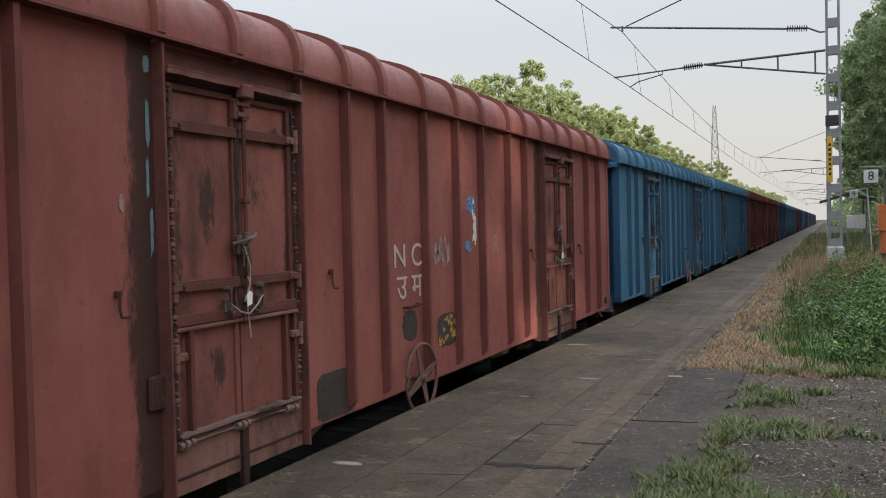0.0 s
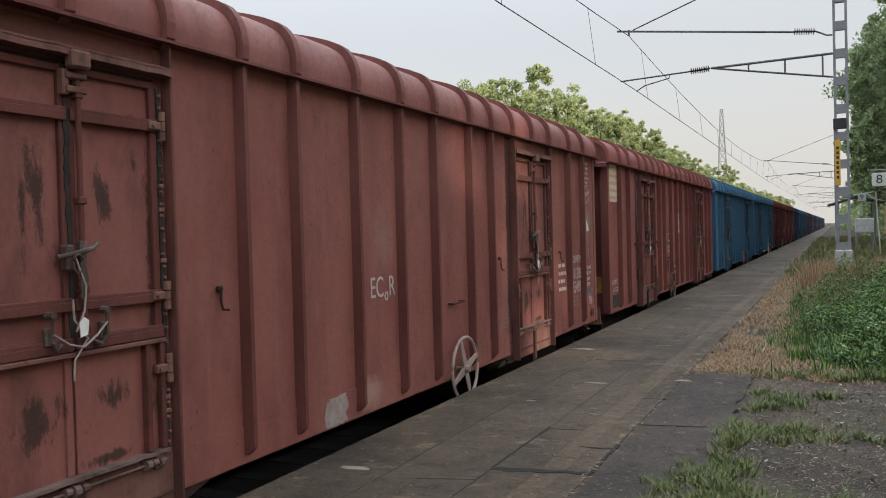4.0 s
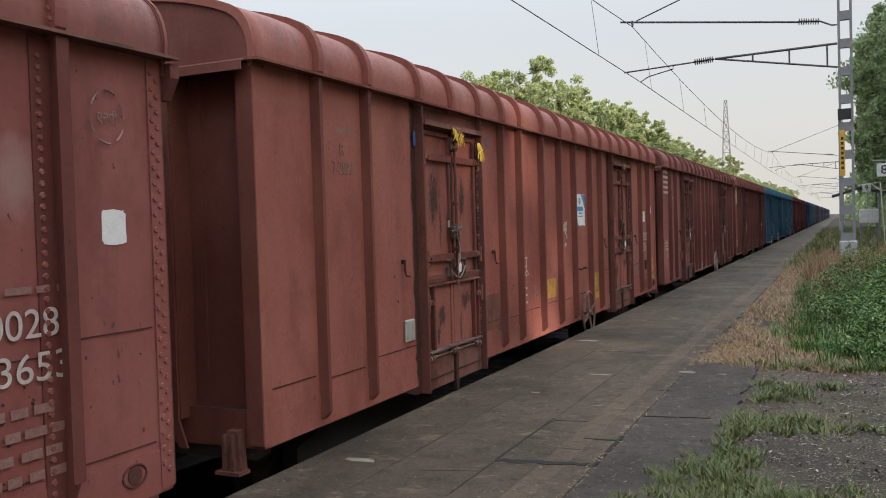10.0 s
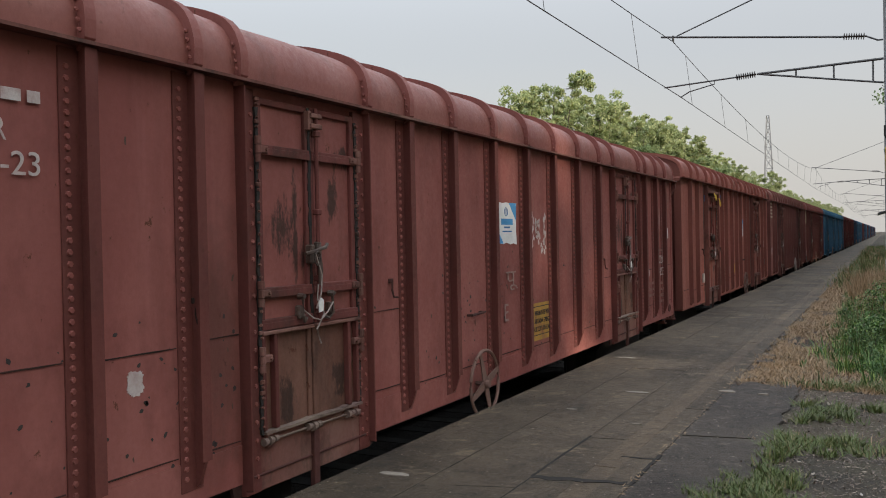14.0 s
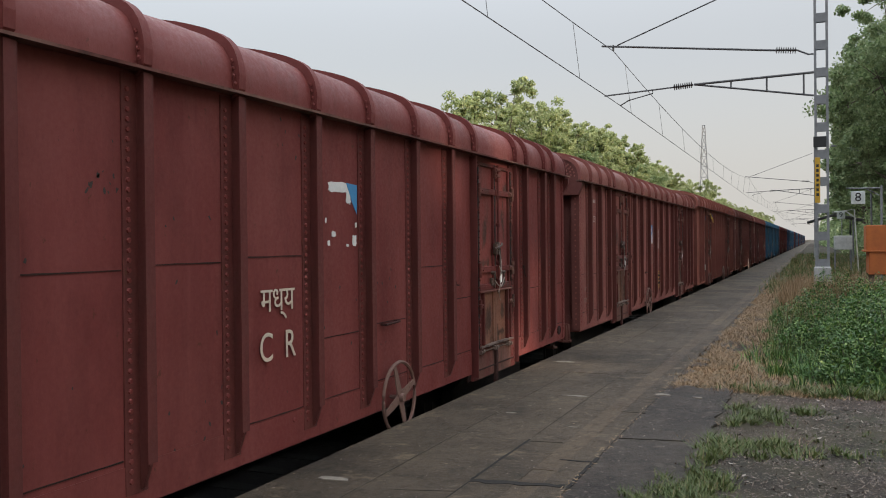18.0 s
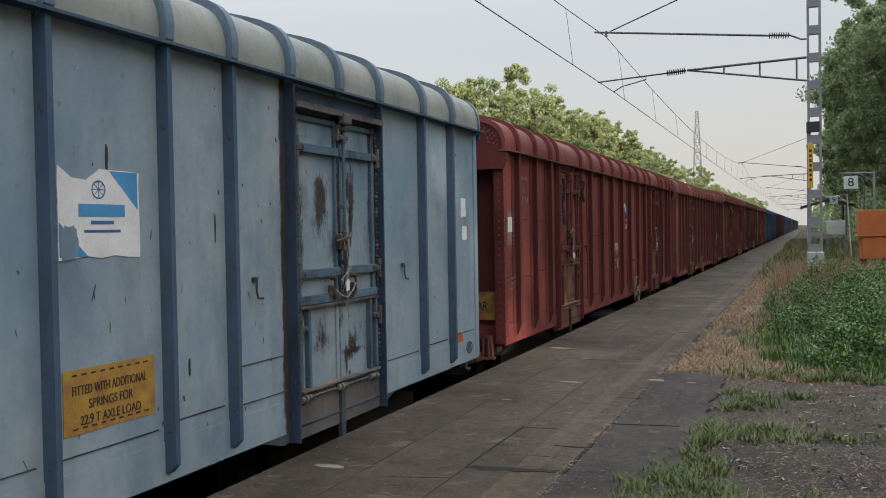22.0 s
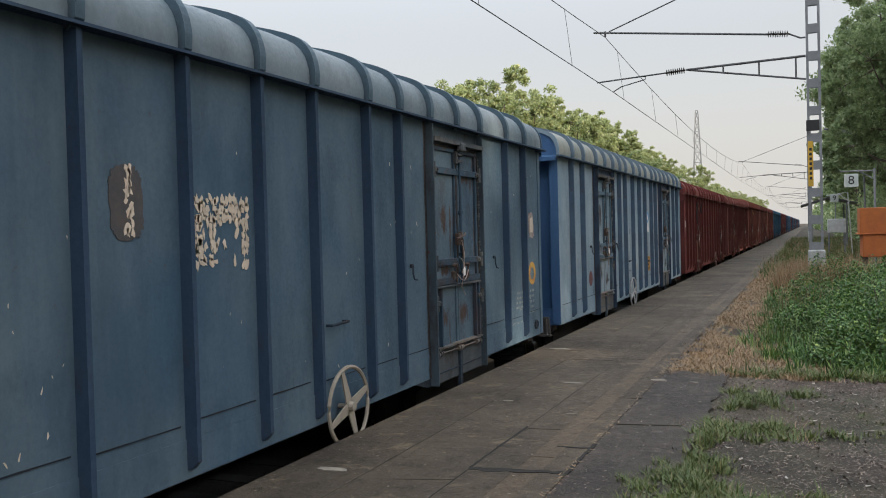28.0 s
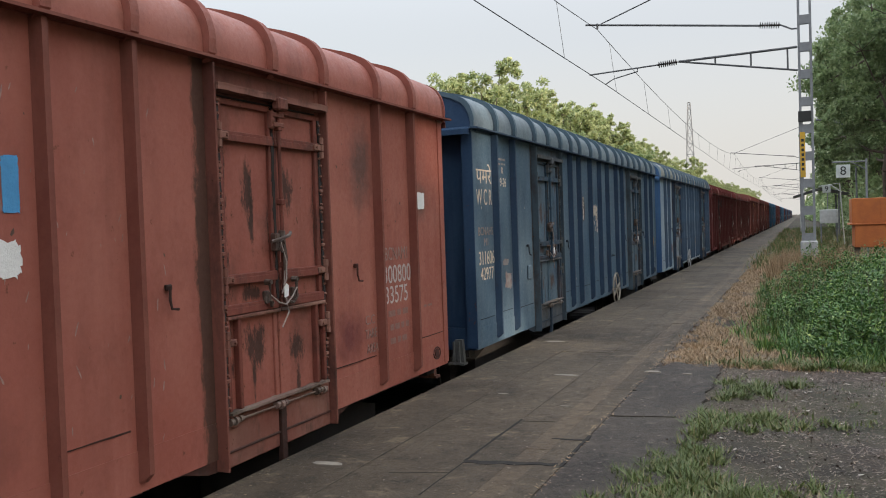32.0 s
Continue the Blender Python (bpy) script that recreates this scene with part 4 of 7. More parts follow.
def livery(name, col, fade, seed, end=None, grime=(0.020, 0.016, 0.014), door=None, roof=None, wheel=(0.19, 0.115, 0.095), blotch=0.45, rib=None, flap=None, tar=0.08, tar_col=(0.032, 0.020, 0.016), stain_col=(0.040, 0.024, 0.019), spots=0.6, post=None, hoop=None, rusty=None, marks=()):
    """The paints of one wagon. tar: the width of the dark tarry stain beside each door."""
    door = door or tuple(v * 0.88 for v in col)
    smear = tuple((-(u + DOOR_W) - tar * 0.45, 2.2, tar * 1.05, 4.5) for u in U_DOORS) if tar else ()
    out = {
        "side": paint(name + "_side_paint", col, fade, seed=seed, blotch=0.42, blotch_col=tuple(v * 0.55 for v in col), spots=spots, stains=smear, stain_col=tar_col, strength=0.9, wild=2.2, marks=tuple((-u, z - RAIL_Z, ry, rz, c, a) for u, z, ry, rz, c, a in marks)),
        # ribs: mostly side paint darkened, with the shade on their rear faces in it
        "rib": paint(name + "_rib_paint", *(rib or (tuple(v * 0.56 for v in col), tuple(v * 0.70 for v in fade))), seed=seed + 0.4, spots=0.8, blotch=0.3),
        "post": paint(name + "_post_paint", *(post or (tuple(v * 0.42 + 0.012 for v in col), tuple(v * 0.62 for v in fade))), seed=seed + 0.7, blotch=0.75, spots=1.0, rough=0.65),
        "hoop": paint(name + "_hoop_paint", *(hoop or (tuple(v * 0.85 for v in col), tuple(v * 0.92 for v in fade))), seed=seed + 1.4, streak=0.3, blotch=0.4, spots=0.8),
        "roof": paint(name + "_roof_paint", *(roof or (tuple(v * 1.06 for v in col), fade)), seed=seed + 1, streak=0.25, spots=0.5, blotch=0.3, rough=0.48, gloss=0.25),
        "door": paint(name + "_door_paint", door, tuple(v * 0.95 for v in fade), seed=seed + 2, blotch=blotch, spots=0.9, stains=door_stains(seed), stain_col=stain_col),
        "frame": paint(name + "_door_frame_paint", tuple(v * 0.60 for v in door), tuple(v * 0.8 for v in door), seed=seed + 2.6, blotch=0.8, blotch_col=stain_col, spots=1.0, rough=0.6),
        "grime": paint(name + "_grimy_frame", tuple(a * 0.66 + b * 0.34 for a, b in zip(grime, col)), grime, seed=seed + 3, blotch=0.8, spots=1.0, rough=0.7),
        "rusty": paint(name + "_scuffed_sill", *(rusty or (tuple(v * 0.62 for v in col), tuple(v * 0.45 + q * 0.55 for v, q in zip(col, (0.20, 0.155, 0.12))))), seed=seed + 4, blotch=0.85, spots=1.0, rough=0.75),
        "worn": paint(name + "_worn_bar", tuple(v * 0.40 + 0.05 for v in col), (0.20, 0.155, 0.125), rust=(0.030, 0.019, 0.015), seed=seed + 7, blotch=0.95, spots=1.0, rough=0.7),
        # default ends: side paint halved, putting the shade between wagons into the colour
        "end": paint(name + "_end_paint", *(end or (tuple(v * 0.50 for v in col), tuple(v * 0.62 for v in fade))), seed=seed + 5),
        "flap": paint(name + "_flap_paint", *flap, seed=seed + 9, blotch=0.6, spots=1.0, streak=0.8, stains=door_stains(seed + 0.5), stain_col=stain_col) if flap else None,
        "wheel": paint(name + "_wheel_paint", wheel, tuple(v * 0.8 for v in wheel), seed=seed + 6, spots=1.0, blotch=0.4),
    }
    out["flap"] = out["flap"] or out["door"]
    return out


RED = ((0.188, 0.066, 0.056), (0.236, 0.095, 0.080))
LIV = [
    livery("red_oxide", (0.198, 0.064, 0.056), (0.246, 0.091, 0.077), 1.0, door=(0.142, 0.054, 0.043), blotch=0.6, tar=0.17, wheel=(0.13, 0.075, 0.06)),
    livery("red_oxide_b", *RED, 2.3, wheel=(0.33, 0.26, 0.235), tar=0.11, marks=((0.43, 1.66, 0.22, 0.28, (0.25, 0.19, 0.17), 0.75), (1.75, 0.95, 0.4, 0.4, (0.12, 0.045, 0.04), 0.5), (7.1, 1.55, 0.25, 0.35, (0.30, 0.20, 0.18), 0.35), (7.4, 0.3, 0.3, 0.18, (0.36, 0.25, 0.21), 0.6))),
    livery("red_oxide_c", (0.234, 0.074, 0.058), (0.287, 0.108, 0.084), 3.7, tar=0.075, marks=((1.1, 0.30, 0.62, 0.24, (0.10, 0.030, 0.030), 0.8), (1.12, 1.62, 0.20, 0.30, (0.17, 0.10, 0.085), 0.7), (8.8, 0.4, 0.9, 0.35, (0.13, 0.05, 0.04), 0.6))),
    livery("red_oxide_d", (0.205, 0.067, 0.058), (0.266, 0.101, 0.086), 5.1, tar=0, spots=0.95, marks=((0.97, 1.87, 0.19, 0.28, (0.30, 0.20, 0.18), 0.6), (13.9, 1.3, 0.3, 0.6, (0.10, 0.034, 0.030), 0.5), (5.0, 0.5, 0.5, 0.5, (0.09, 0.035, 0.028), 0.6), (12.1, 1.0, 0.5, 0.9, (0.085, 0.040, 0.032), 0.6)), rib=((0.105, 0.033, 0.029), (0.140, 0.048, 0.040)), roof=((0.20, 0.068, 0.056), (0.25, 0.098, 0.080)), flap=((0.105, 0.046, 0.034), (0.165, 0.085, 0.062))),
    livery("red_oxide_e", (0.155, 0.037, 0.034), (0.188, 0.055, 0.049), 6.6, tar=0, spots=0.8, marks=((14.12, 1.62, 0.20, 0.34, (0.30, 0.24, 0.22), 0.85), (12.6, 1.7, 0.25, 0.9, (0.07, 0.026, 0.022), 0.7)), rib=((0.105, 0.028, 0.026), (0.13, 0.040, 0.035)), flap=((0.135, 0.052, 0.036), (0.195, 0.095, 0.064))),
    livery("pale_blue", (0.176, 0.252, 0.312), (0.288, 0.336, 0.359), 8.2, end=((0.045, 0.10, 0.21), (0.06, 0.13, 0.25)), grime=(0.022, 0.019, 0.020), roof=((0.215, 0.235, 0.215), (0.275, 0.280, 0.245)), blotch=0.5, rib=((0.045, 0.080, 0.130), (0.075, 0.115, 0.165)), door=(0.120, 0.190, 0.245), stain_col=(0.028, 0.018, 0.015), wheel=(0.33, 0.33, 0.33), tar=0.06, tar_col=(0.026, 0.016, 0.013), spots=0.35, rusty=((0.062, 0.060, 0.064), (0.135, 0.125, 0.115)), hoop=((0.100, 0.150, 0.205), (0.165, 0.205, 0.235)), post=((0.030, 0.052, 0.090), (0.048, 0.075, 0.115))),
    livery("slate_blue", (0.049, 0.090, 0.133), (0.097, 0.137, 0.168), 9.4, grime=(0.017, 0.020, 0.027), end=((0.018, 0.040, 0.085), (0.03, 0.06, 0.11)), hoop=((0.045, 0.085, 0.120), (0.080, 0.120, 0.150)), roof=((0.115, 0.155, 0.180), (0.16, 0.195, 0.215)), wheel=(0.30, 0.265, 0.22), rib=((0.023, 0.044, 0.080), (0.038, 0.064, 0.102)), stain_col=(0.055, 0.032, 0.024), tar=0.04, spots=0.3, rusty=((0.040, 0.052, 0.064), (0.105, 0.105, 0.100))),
    livery("brick_red", (0.255, 0.081, 0.060), (0.309, 0.117, 0.087), 11.0, tar=0.10, tar_col=(0.055, 0.034, 0.026), marks=((2.12, 0.68, 0.34, 0.30, (0.115, 0.034, 0.033), 0.85), (1.80, 2.12, 0.34, 0.50, (0.060, 0.045, 0.040), 0.75), (0.57, 1.84, 0.20, 0.26, (0.12, 0.075, 0.06), 0.8), (5.9, 0.6, 0.6, 0.5, (0.16, 0.06, 0.045), 0.6))),
]
OFFS = (0.0, 14.431, 28.871, 43.249, 58.614, 73.975, 88.473, 102.917)
LABELS = (
    "weathered red-oxide covered goods wagon with stained doors",
    "faded red-oxide covered wagon with stencilled white lettering",
    "red-oxide covered wagon with a torn white poster and yellow patches",
    "old riveted red-oxide covered wagon with rusty doors",
    "dark red riveted covered wagon with seamed sheets",
    "pale grey-blue covered wagon with grimy scratched doors",
    "slate-blue covered wagon with peeling cream stickers",
    "brick-red covered wagon with rust-stained doors",
)
WHEEL_U = (7.87, 5.62, 5.68, 8.58, 5.85, 8.05, 5.78, None)
SEAMS = {
    2: [(1.24, lambda i, u: i != 3), (1.52, lambda i, u: i in (2, 3)), (1.86, lambda i, u: i in (2,))],
    3: [(1.16, lambda i, u: True), (1.79, lambda i, u: u < 4.5 or u > 9.8)],
    4: [(1.13, lambda i, u: True), (2.23, lambda i, u: 7 < u < 9.5), (1.63, lambda i, u: 5.3 < u < 7), (2.09, lambda i, u: 4.5 < u < 5.3), (1.72, lambda i, u: u < 4.5 or u > 9.5), (2.47, lambda i, u: u > 12.3), (3.12, lambda i, u: 9.5 < u < 10.5)],
    5: [(1.20, lambda i, u: True), (1.45, lambda i, u: i in (3, 8))],
    6: [(1.22, lambda i, u: True)],
    7: [(1.22, lambda i, u: i % 2 == 0)],
}
WAGONS = [wagon(LABELS[k], LIV[k], k if k in RIVETED else 0, WHEEL_U[k], SEAMS.get(k, ())) for k in range(8)]
TURNING = WHEELS[:8 * 4]
# the wagons ahead
AHEAD = []
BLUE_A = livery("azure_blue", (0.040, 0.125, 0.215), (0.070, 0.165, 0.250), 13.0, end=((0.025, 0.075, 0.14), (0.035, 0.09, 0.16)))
BLUE_B = livery("deep_blue", (0.022, 0.060, 0.125), (0.045, 0.085, 0.150), 14.5)
MAROON = livery("maroon", (0.120, 0.030, 0.030), (0.155, 0.045, 0.042), 16.0)
first = {}
for k, (key, lv, text) in enumerate([("a", BLUE_A, "azure-blue covered goods wagon with ribbed sides")] * 2 + [("m", MAROON, "maroon covered goods wagon with ribbed sides")] * 2 + [("b", BLUE_B, "deep-blue covered goods wagon with ribbed sides")]
                                    + [("a", BLUE_A, "azure-blue covered goods wagon with ribbed sides")] * 2 + [("m", MAROON, "maroon covered goods wagon with ribbed sides"), ("b", BLUE_B, "deep-blue covered goods wagon with ribbed sides"), ("a", BLUE_A, "azure-blue covered goods wagon with ribbed sides")] * 5):
    if key not in first:
        first[key] = wagon(text, lv, 0, 5.6)
        AHEAD.append(first[key])
    else:
        AHEAD.append(copy_thing(first[key], Matrix()))


# ---- overhead line ----
MAST_X = 0.19
MAST_Y = (23.5, 77.0, 130.5, 184.0, 237.5)


def mast(y):
    w = tagged(empty("overhead_line_mast", pose(MAST_X, y, -0.05)), "grey galvanised lattice mast of battened channels carrying bracket arms", "mast", "overhead line masts")
    for s in (-1, 1):
        def channel(bm, s=s):
            u = [(s * x, y) for x, y in ((0.105, -0.06), (0.165, -0.06), (0.165, 0.06), (0.105, 0.06), (0.105, 0.045), (0.150, 0.045), (0.150, -0.045), (0.105, -0.045))]
            lo, hi = [bm.verts.new((*p, 0)) for p in u], [bm.verts.new((*p, 9.2)) for p in u]
            bm.faces.new(lo)
            bm.faces.new(list(reversed(hi)))
            for k in range(8):
                bm.faces.new((lo[k], lo[(k + 1) % 8], hi[(k + 1) % 8], hi[k]))
            bmesh.ops.recalc_face_normals(bm, faces=bm.faces)
        put("channel", cached(("channel", s), channel), M_GALV, w)
    plate = cached(("batten_plate",), lambda bm: box(bm, -0.11, 0.11, -0.004, 0.004, 0, 0.22))
    for k in range(12):
        for s in (-1, 1):
            put("batten_plate", plate, M_GALV, w).location = (0, s * 0.063, 0.93 + 0.68 * k)
    put("muff", cached(("muff",), lambda bm: soft_box(bm, -0.20, 0.20, -0.20, 0.20, -0.1, 0.96, 0.03)), M_MUFF, w, "whitewashed concrete foot")
    x0 = -0.17

    def disc_insulator(bm, a, b):
        """One turned piece: a rod with nine sheds."""
        a, b = Vector(a), Vector(b)
        q = (b - a).to_track_quat("Z", "Y")
        prof = [(0.0, 0.024)]
        for k in range(9):
            f = 0.08 + 0.84 * k / 8
            prof += [(f - 0.036, 0.024), (f - 0.012, 0.088), (f + 0.016, 0.080), (f + 0.022, 0.024)]
        prof.append((1.0, 0.024))
        rows = [[bm.verts.new(a.lerp(b, f) + q @ Vector((r * math.cos(i * math.tau / 10), r * math.sin(i * math.tau / 10), 0))) for i in range(10)] for f, r in prof]
        for u, w_ in zip(rows, rows[1:]):
            for i in range(10):
                bm.faces.new((u[i], u[(i + 1) % 10], w_[(i + 1) % 10], w_[i]))
        bm.faces.new(list(reversed(rows[0])))
        bm.faces.new(rows[-1])

    def wx(x):
        return x - MAST_X

    def lower(bm):
        a, b, c = (x0, 0, 5.82), (x0, 0, 5.24), (wx(-2.88), 0, 5.75)
        cyl(bm, a, c, 0.032, seg=6)
        cyl(bm, b, c, 0.026, seg=6)
        for f in (0.08, 0.38, 0.68):
            p, q = Vector(a).lerp(Vector(c), f), Vector(b).lerp(Vector(c), f)
            cyl(bm, p, q, 0.022, seg=6)
    put("bracket_arm", cached(("bracket_arm",), lower), M_TUBE, w)
    put("insulator", cached(("insulator", 0), lambda bm: disc_insulator(bm, (wx(-2.90), 0, 5.75), (wx(-3.42), 0, 5.72))), M_INS, w)
    put("register_tube", cached(("register_tube",), lambda bm: (cyl(bm, (wx(-3.4), 0, 5.72), (wx(-5.25), 0, 5.63), 0.022, seg=6), tube(bm, [Vector((wx(-3.95), 0, 5.70)), Vector((wx(-3.95), 0, 5.60)), Vector((wx(-4.6), 0, 5.46)), Vector((wx(-4.83), 0, 5.33))], 0.016))), M_TUBE, w)
    put("top_tube", cached(("top_tube",), lambda bm: (cyl(bm, (wx(-0.85), 0, 6.45), (wx(-5.32), 0, 7.0), 0.028, seg=6), cyl(bm, (wx(-5.0), 0, 7.0), (wx(-5.0), 0, 6.85), 0.03, seg=6))), M_TUBE, w)
    put("insulator", cached(("insulator", 1), lambda bm: disc_insulator(bm, (wx(-0.36), 0, 6.41), (wx(-0.88), 0, 6.46))), M_INS, w)
    put("hook_rod", cached(("hook_rod",), lambda bm: tube(bm, [Vector((x0, 0, 6.28)), Vector((x0 - 0.12, 0, 6.28)), Vector((wx(-0.36), 0, 6.41))], 0.022)), M_TUBE, w)
    put("stay_rod", cached(("stay_rod",), lambda bm: cyl(bm, (wx(-4.9), 0, 6.98), (x0, 0, 8.75), 0.018, seg=6)), M_TUBE, w)
    return w


MASTS = [mast(MAST_Y[0])]
for y in MAST_Y[1:]:
    MASTS.append(copy_thing(MASTS[0], pose(MAST_X, y, -0.05)))

yp = part("number_plate_strip", (lambda b: (soft_box(b, -0.16, -0.04, -0.085, -0.07, 2.55, 3.68, 0.004), b)[1])(bmesh.new()), M_YELLOW, MASTS[0], "narrow yellow enamel plate")
for k in range(7):
    bm = bmesh.new()
    box(bm, -0.13, -0.07, -0.092, -0.086, 2.72 + 0.12 * k, 2.79 + 0.12 * k)
    part("plate_mark", bm, M_BLACK, yp)
bm = bmesh.new()
soft_box(bm, -0.19, 0.11, -0.12, -0.07, 3.93, 4.20, 0.01)
part("junction_box", bm, M_BLACK, MASTS[0], "small black box on the mast")


def catenary_z(y):
    span = 53.5
    f = ((y - MAST_Y[0]) % span) / span
    return 6.79 - 0.72 * 4 * f * (1 - f)


bm = bmesh.new()
tube(bm, [Vector((-5.0 + 0.18 * (-1) ** k, MAST_Y[0] + 53.5 * k, 5.29)) for k in range(-1, 6)], 0.010)
CONTACT = tagged(part("contact_wire", bm, M_WIRE), "thin dark contact wire strung over the track", "wire", "overhead wires")
bm = bmesh.new()
tube(bm, [Vector((-5.0, y, catenary_z(y))) for y in np.arange(-30.0, 290, 3.566)], 0.010)
tagged(part("catenary_wire", bm, M_WIRE), "thin sagging catenary wire over the track", "wire", "overhead wires")
for y in np.arange(-28.0, 280, 5.9).tolist():
    bm = bmesh.new()
    cyl(bm, (-5.0 + 0.18 * (2 * abs((y - MAST_Y[0]) / 53.5 % 2 - 1) - 1), y, 5.29), (-5.0, y, catenary_z(y)), 0.006, seg=5)
    part("dropper", bm, M_WIRE, CONTACT)

# ---- platform furniture ----


def text_mesh(name, body, size, thick=0.002):
    cu = bpy.data.curves.new(name, "FONT")
    cu.body, cu.size, cu.extrude, cu.align_x, cu.align_y = body, size, thick, "CENTER", "CENTER"
    ob = bpy.data.objects.new(name, cu)
    me = bpy.data.meshes.new_from_object(ob)
    bpy.data.objects.remove(ob)
    me.materials.clear()
    me.materials.append(None)
    return me


def number_board(parent, digit, x, y, z, size):
    bm = bmesh.new()
    soft_box(bm, x - size / 2, x + size / 2, y - 0.05, y + 0.05, z - size / 2, z + size / 2, 0.01)
    b = part("board", bm, M_GREYB, parent, "square grey board with a black numeral")
    n = put("numeral", text_mesh("numeral", digit, size * 0.95, 0.004), M_BLACK, b)
    n.matrix_basis = pose(x, y - 0.056, z, 90, 0, 0)


def post_with_board():
    w = tagged(empty("platform_number_post", pose(2.0, 31, 0)), "grey pole with a side arm and a hanging number board", "sign post")
    bm = bmesh.new()
    cyl(bm, (0, 0, -0.1), (0, 0, 3.3), 0.035)
    part("pole", bm, M_GALV, w)
    bm = bmesh.new()
    cyl(bm, (0.02, 0, 3.22), (-1.02, 0, 3.24), 0.022)
    cyl(bm, (0, 0, 2.95), (-0.45, 0, 3.22), 0.016)
    part("arm", bm, M_GALV, w)
    number_board(w, "8", -0.68, 0, 2.93, 0.42)


def frame_with_board():
    w = tagged(empty("white_pipe_frame", pose(0.85, 47, 0)), "white pipe frame with a number board over a white cabinet", "sign frame")
    bm = bmesh.new()
    tube(bm, [Vector((0.0, 0, 2.92)), Vector((0.98, 0, 3.05)), Vector((1.16, 0, -0.1))], 0.035)
    cyl(bm, (0.55, 0, 3.0), (1.06, 0, 2.6), 0.03)
    part("pipe_frame", bm, M_WHITE, w)
    bm = bmesh.new()
    soft_box(bm, 0.05, 0.88, -0.3, 0.3, 1.07, 1.76, 0.03)
    part("cabinet", bm, M_WHITE, w, "white steel cabinet")
    for x in (0.1, 0.83):
        for y in (-0.25, 0.25):
            bm = bmesh.new()
            box(bm, x - 0.03, x + 0.03, y - 0.03, y + 0.03, -0.1, 1.07)
            part("cabinet_leg", bm, M_GALV, w)
    bm = bmesh.new()
    cyl(bm, (0.42, 0, 1.76), (0.42, 0, 2.62), 0.02)
    part("stem", bm, M_GALV, w)
    number_board(w, "9", 0.38, -0.06, 2.78, 0.37)


def street_lamp():
    w = tagged(empty("platform_lamp", pose(2.4, 44, 0)), "slim grey platform lamp post with a drooping arm", "lamp post")
    bm = bmesh.new()
    tube(bm, [Vector((0.05, 0, -0.1)), Vector((0, 0, 4.6)), Vector((-0.05, 0, 5.25)), Vector((-0.25, 0, 5.55)), Vector((-0.8, 0, 5.8)), Vector((-1.3, 0, 5.92))], 0.045)
    part("pole", bm, M_GALV, w)
    bm = bmesh.new()
    soft_box(bm, -1.65, -1.25, -0.08, 0.08, 5.88, 5.98, 0.03)
    part("lamp_head", bm, M_GALV, w)


def orange_counter():
    w = tagged(empty("orange_stall", pose(1.3, 26, 0)), "boxy orange-painted wooden stall with a ledge", "stall")
    bm = bmesh.new()
    soft_box(bm, 0.0, 2.2, 0, 1.3, 1.27, 1.96, 0.015)
    part("upper_box", bm, M_ORANGE, w)
    bm = bmesh.new()
    soft_box(bm, 0.06, 2.16, -0.04, 1.34, 0.62, 1.24, 0.015)
    part("lower_box", bm, M_ORANGE, w)
    bm = bmesh.new()
    soft_box(bm, -0.06, 2.26, -0.08, 1.38, 1.235, 1.275, 0.008)
    part("ledge", bm, M_ORANGE, w)
    for x in (0.15, 2.05):
        for y in (0.1, 1.2):
            bm = bmesh.new()
            box(bm, x - 0.04, x + 0.04, y - 0.04, y + 0.04, -0.1, 0.62)
            part("leg", bm, M_BARK, w)
    for x in (0.72, 1.45):
        bm = bmesh.new()
        soft_box(bm, x - 0.02, x + 0.02, -0.012, 0.0, 1.28, 1.95, 0.004)
        part("batten", bm, M_ORANGE, w)


def shelter():
    w = tagged(empty("platform_shelter", pose(0.6, 60, 0)), "small open shelter with a dark sheet roof", "shelter")
    bm = bmesh.new()
    prism(bm, [(-1.0, 2.62), (0.6, 3.10), (2.2, 2.72), (2.2, 2.78), (0.6, 3.18), (-1.0, 2.70)], "y", -2, 3)
    part("roof", bm, M_TUBE, w)
    for x in (-0.4, 1.6):
        for y in (-1.8, 2.8):
            bm = bmesh.new()
            cyl(bm, (x, y, -0.1), (x, y, 2.8), 0.05)
            part("post", bm, M_GALV, w)


def lattice_tower(x, y, h):
    w = tagged(empty("lattice_tower", pose(x, y, -1)), "tall thin steel lattice telecom tower far behind the trees", "tower")
    half = lambda z: 1.9 - 1.55 * z / h
    for sx in (-1, 1):
        for sy in (-1, 1):
            bm = bmesh.new()
            cyl(bm, (sx * half(0), sy * half(0), 0), (sx * half(h), sy * half(h), h), 0.10, 0.08, 5)
            part("leg", bm, M_GALV, w)
    bm = bmesh.new()
    k = 12
    for i in range(k):
        a, b = h * i / k, h * (i + 1) / k
        p, q = half(a), half(b)
        for s in (-1, 1):
            cyl(bm, (-p, s * p, a), (q, s * q, b), 0.05, seg=4)
            cyl(bm, (p, s * p, a), (-q, s * q, b), 0.05, seg=4)
            cyl(bm, (s * p, -p, a), (s * q, q, b), 0.05, seg=4)
            cyl(bm, (-q, s * q, b), (q, s * q, b), 0.05, seg=4)
    part("bracing", bm, M_GALV, w)


post_with_board()
frame_with_board()
street_lamp()
orange_counter()
shelter()
lattice_tower(-29.2, 260, 36)

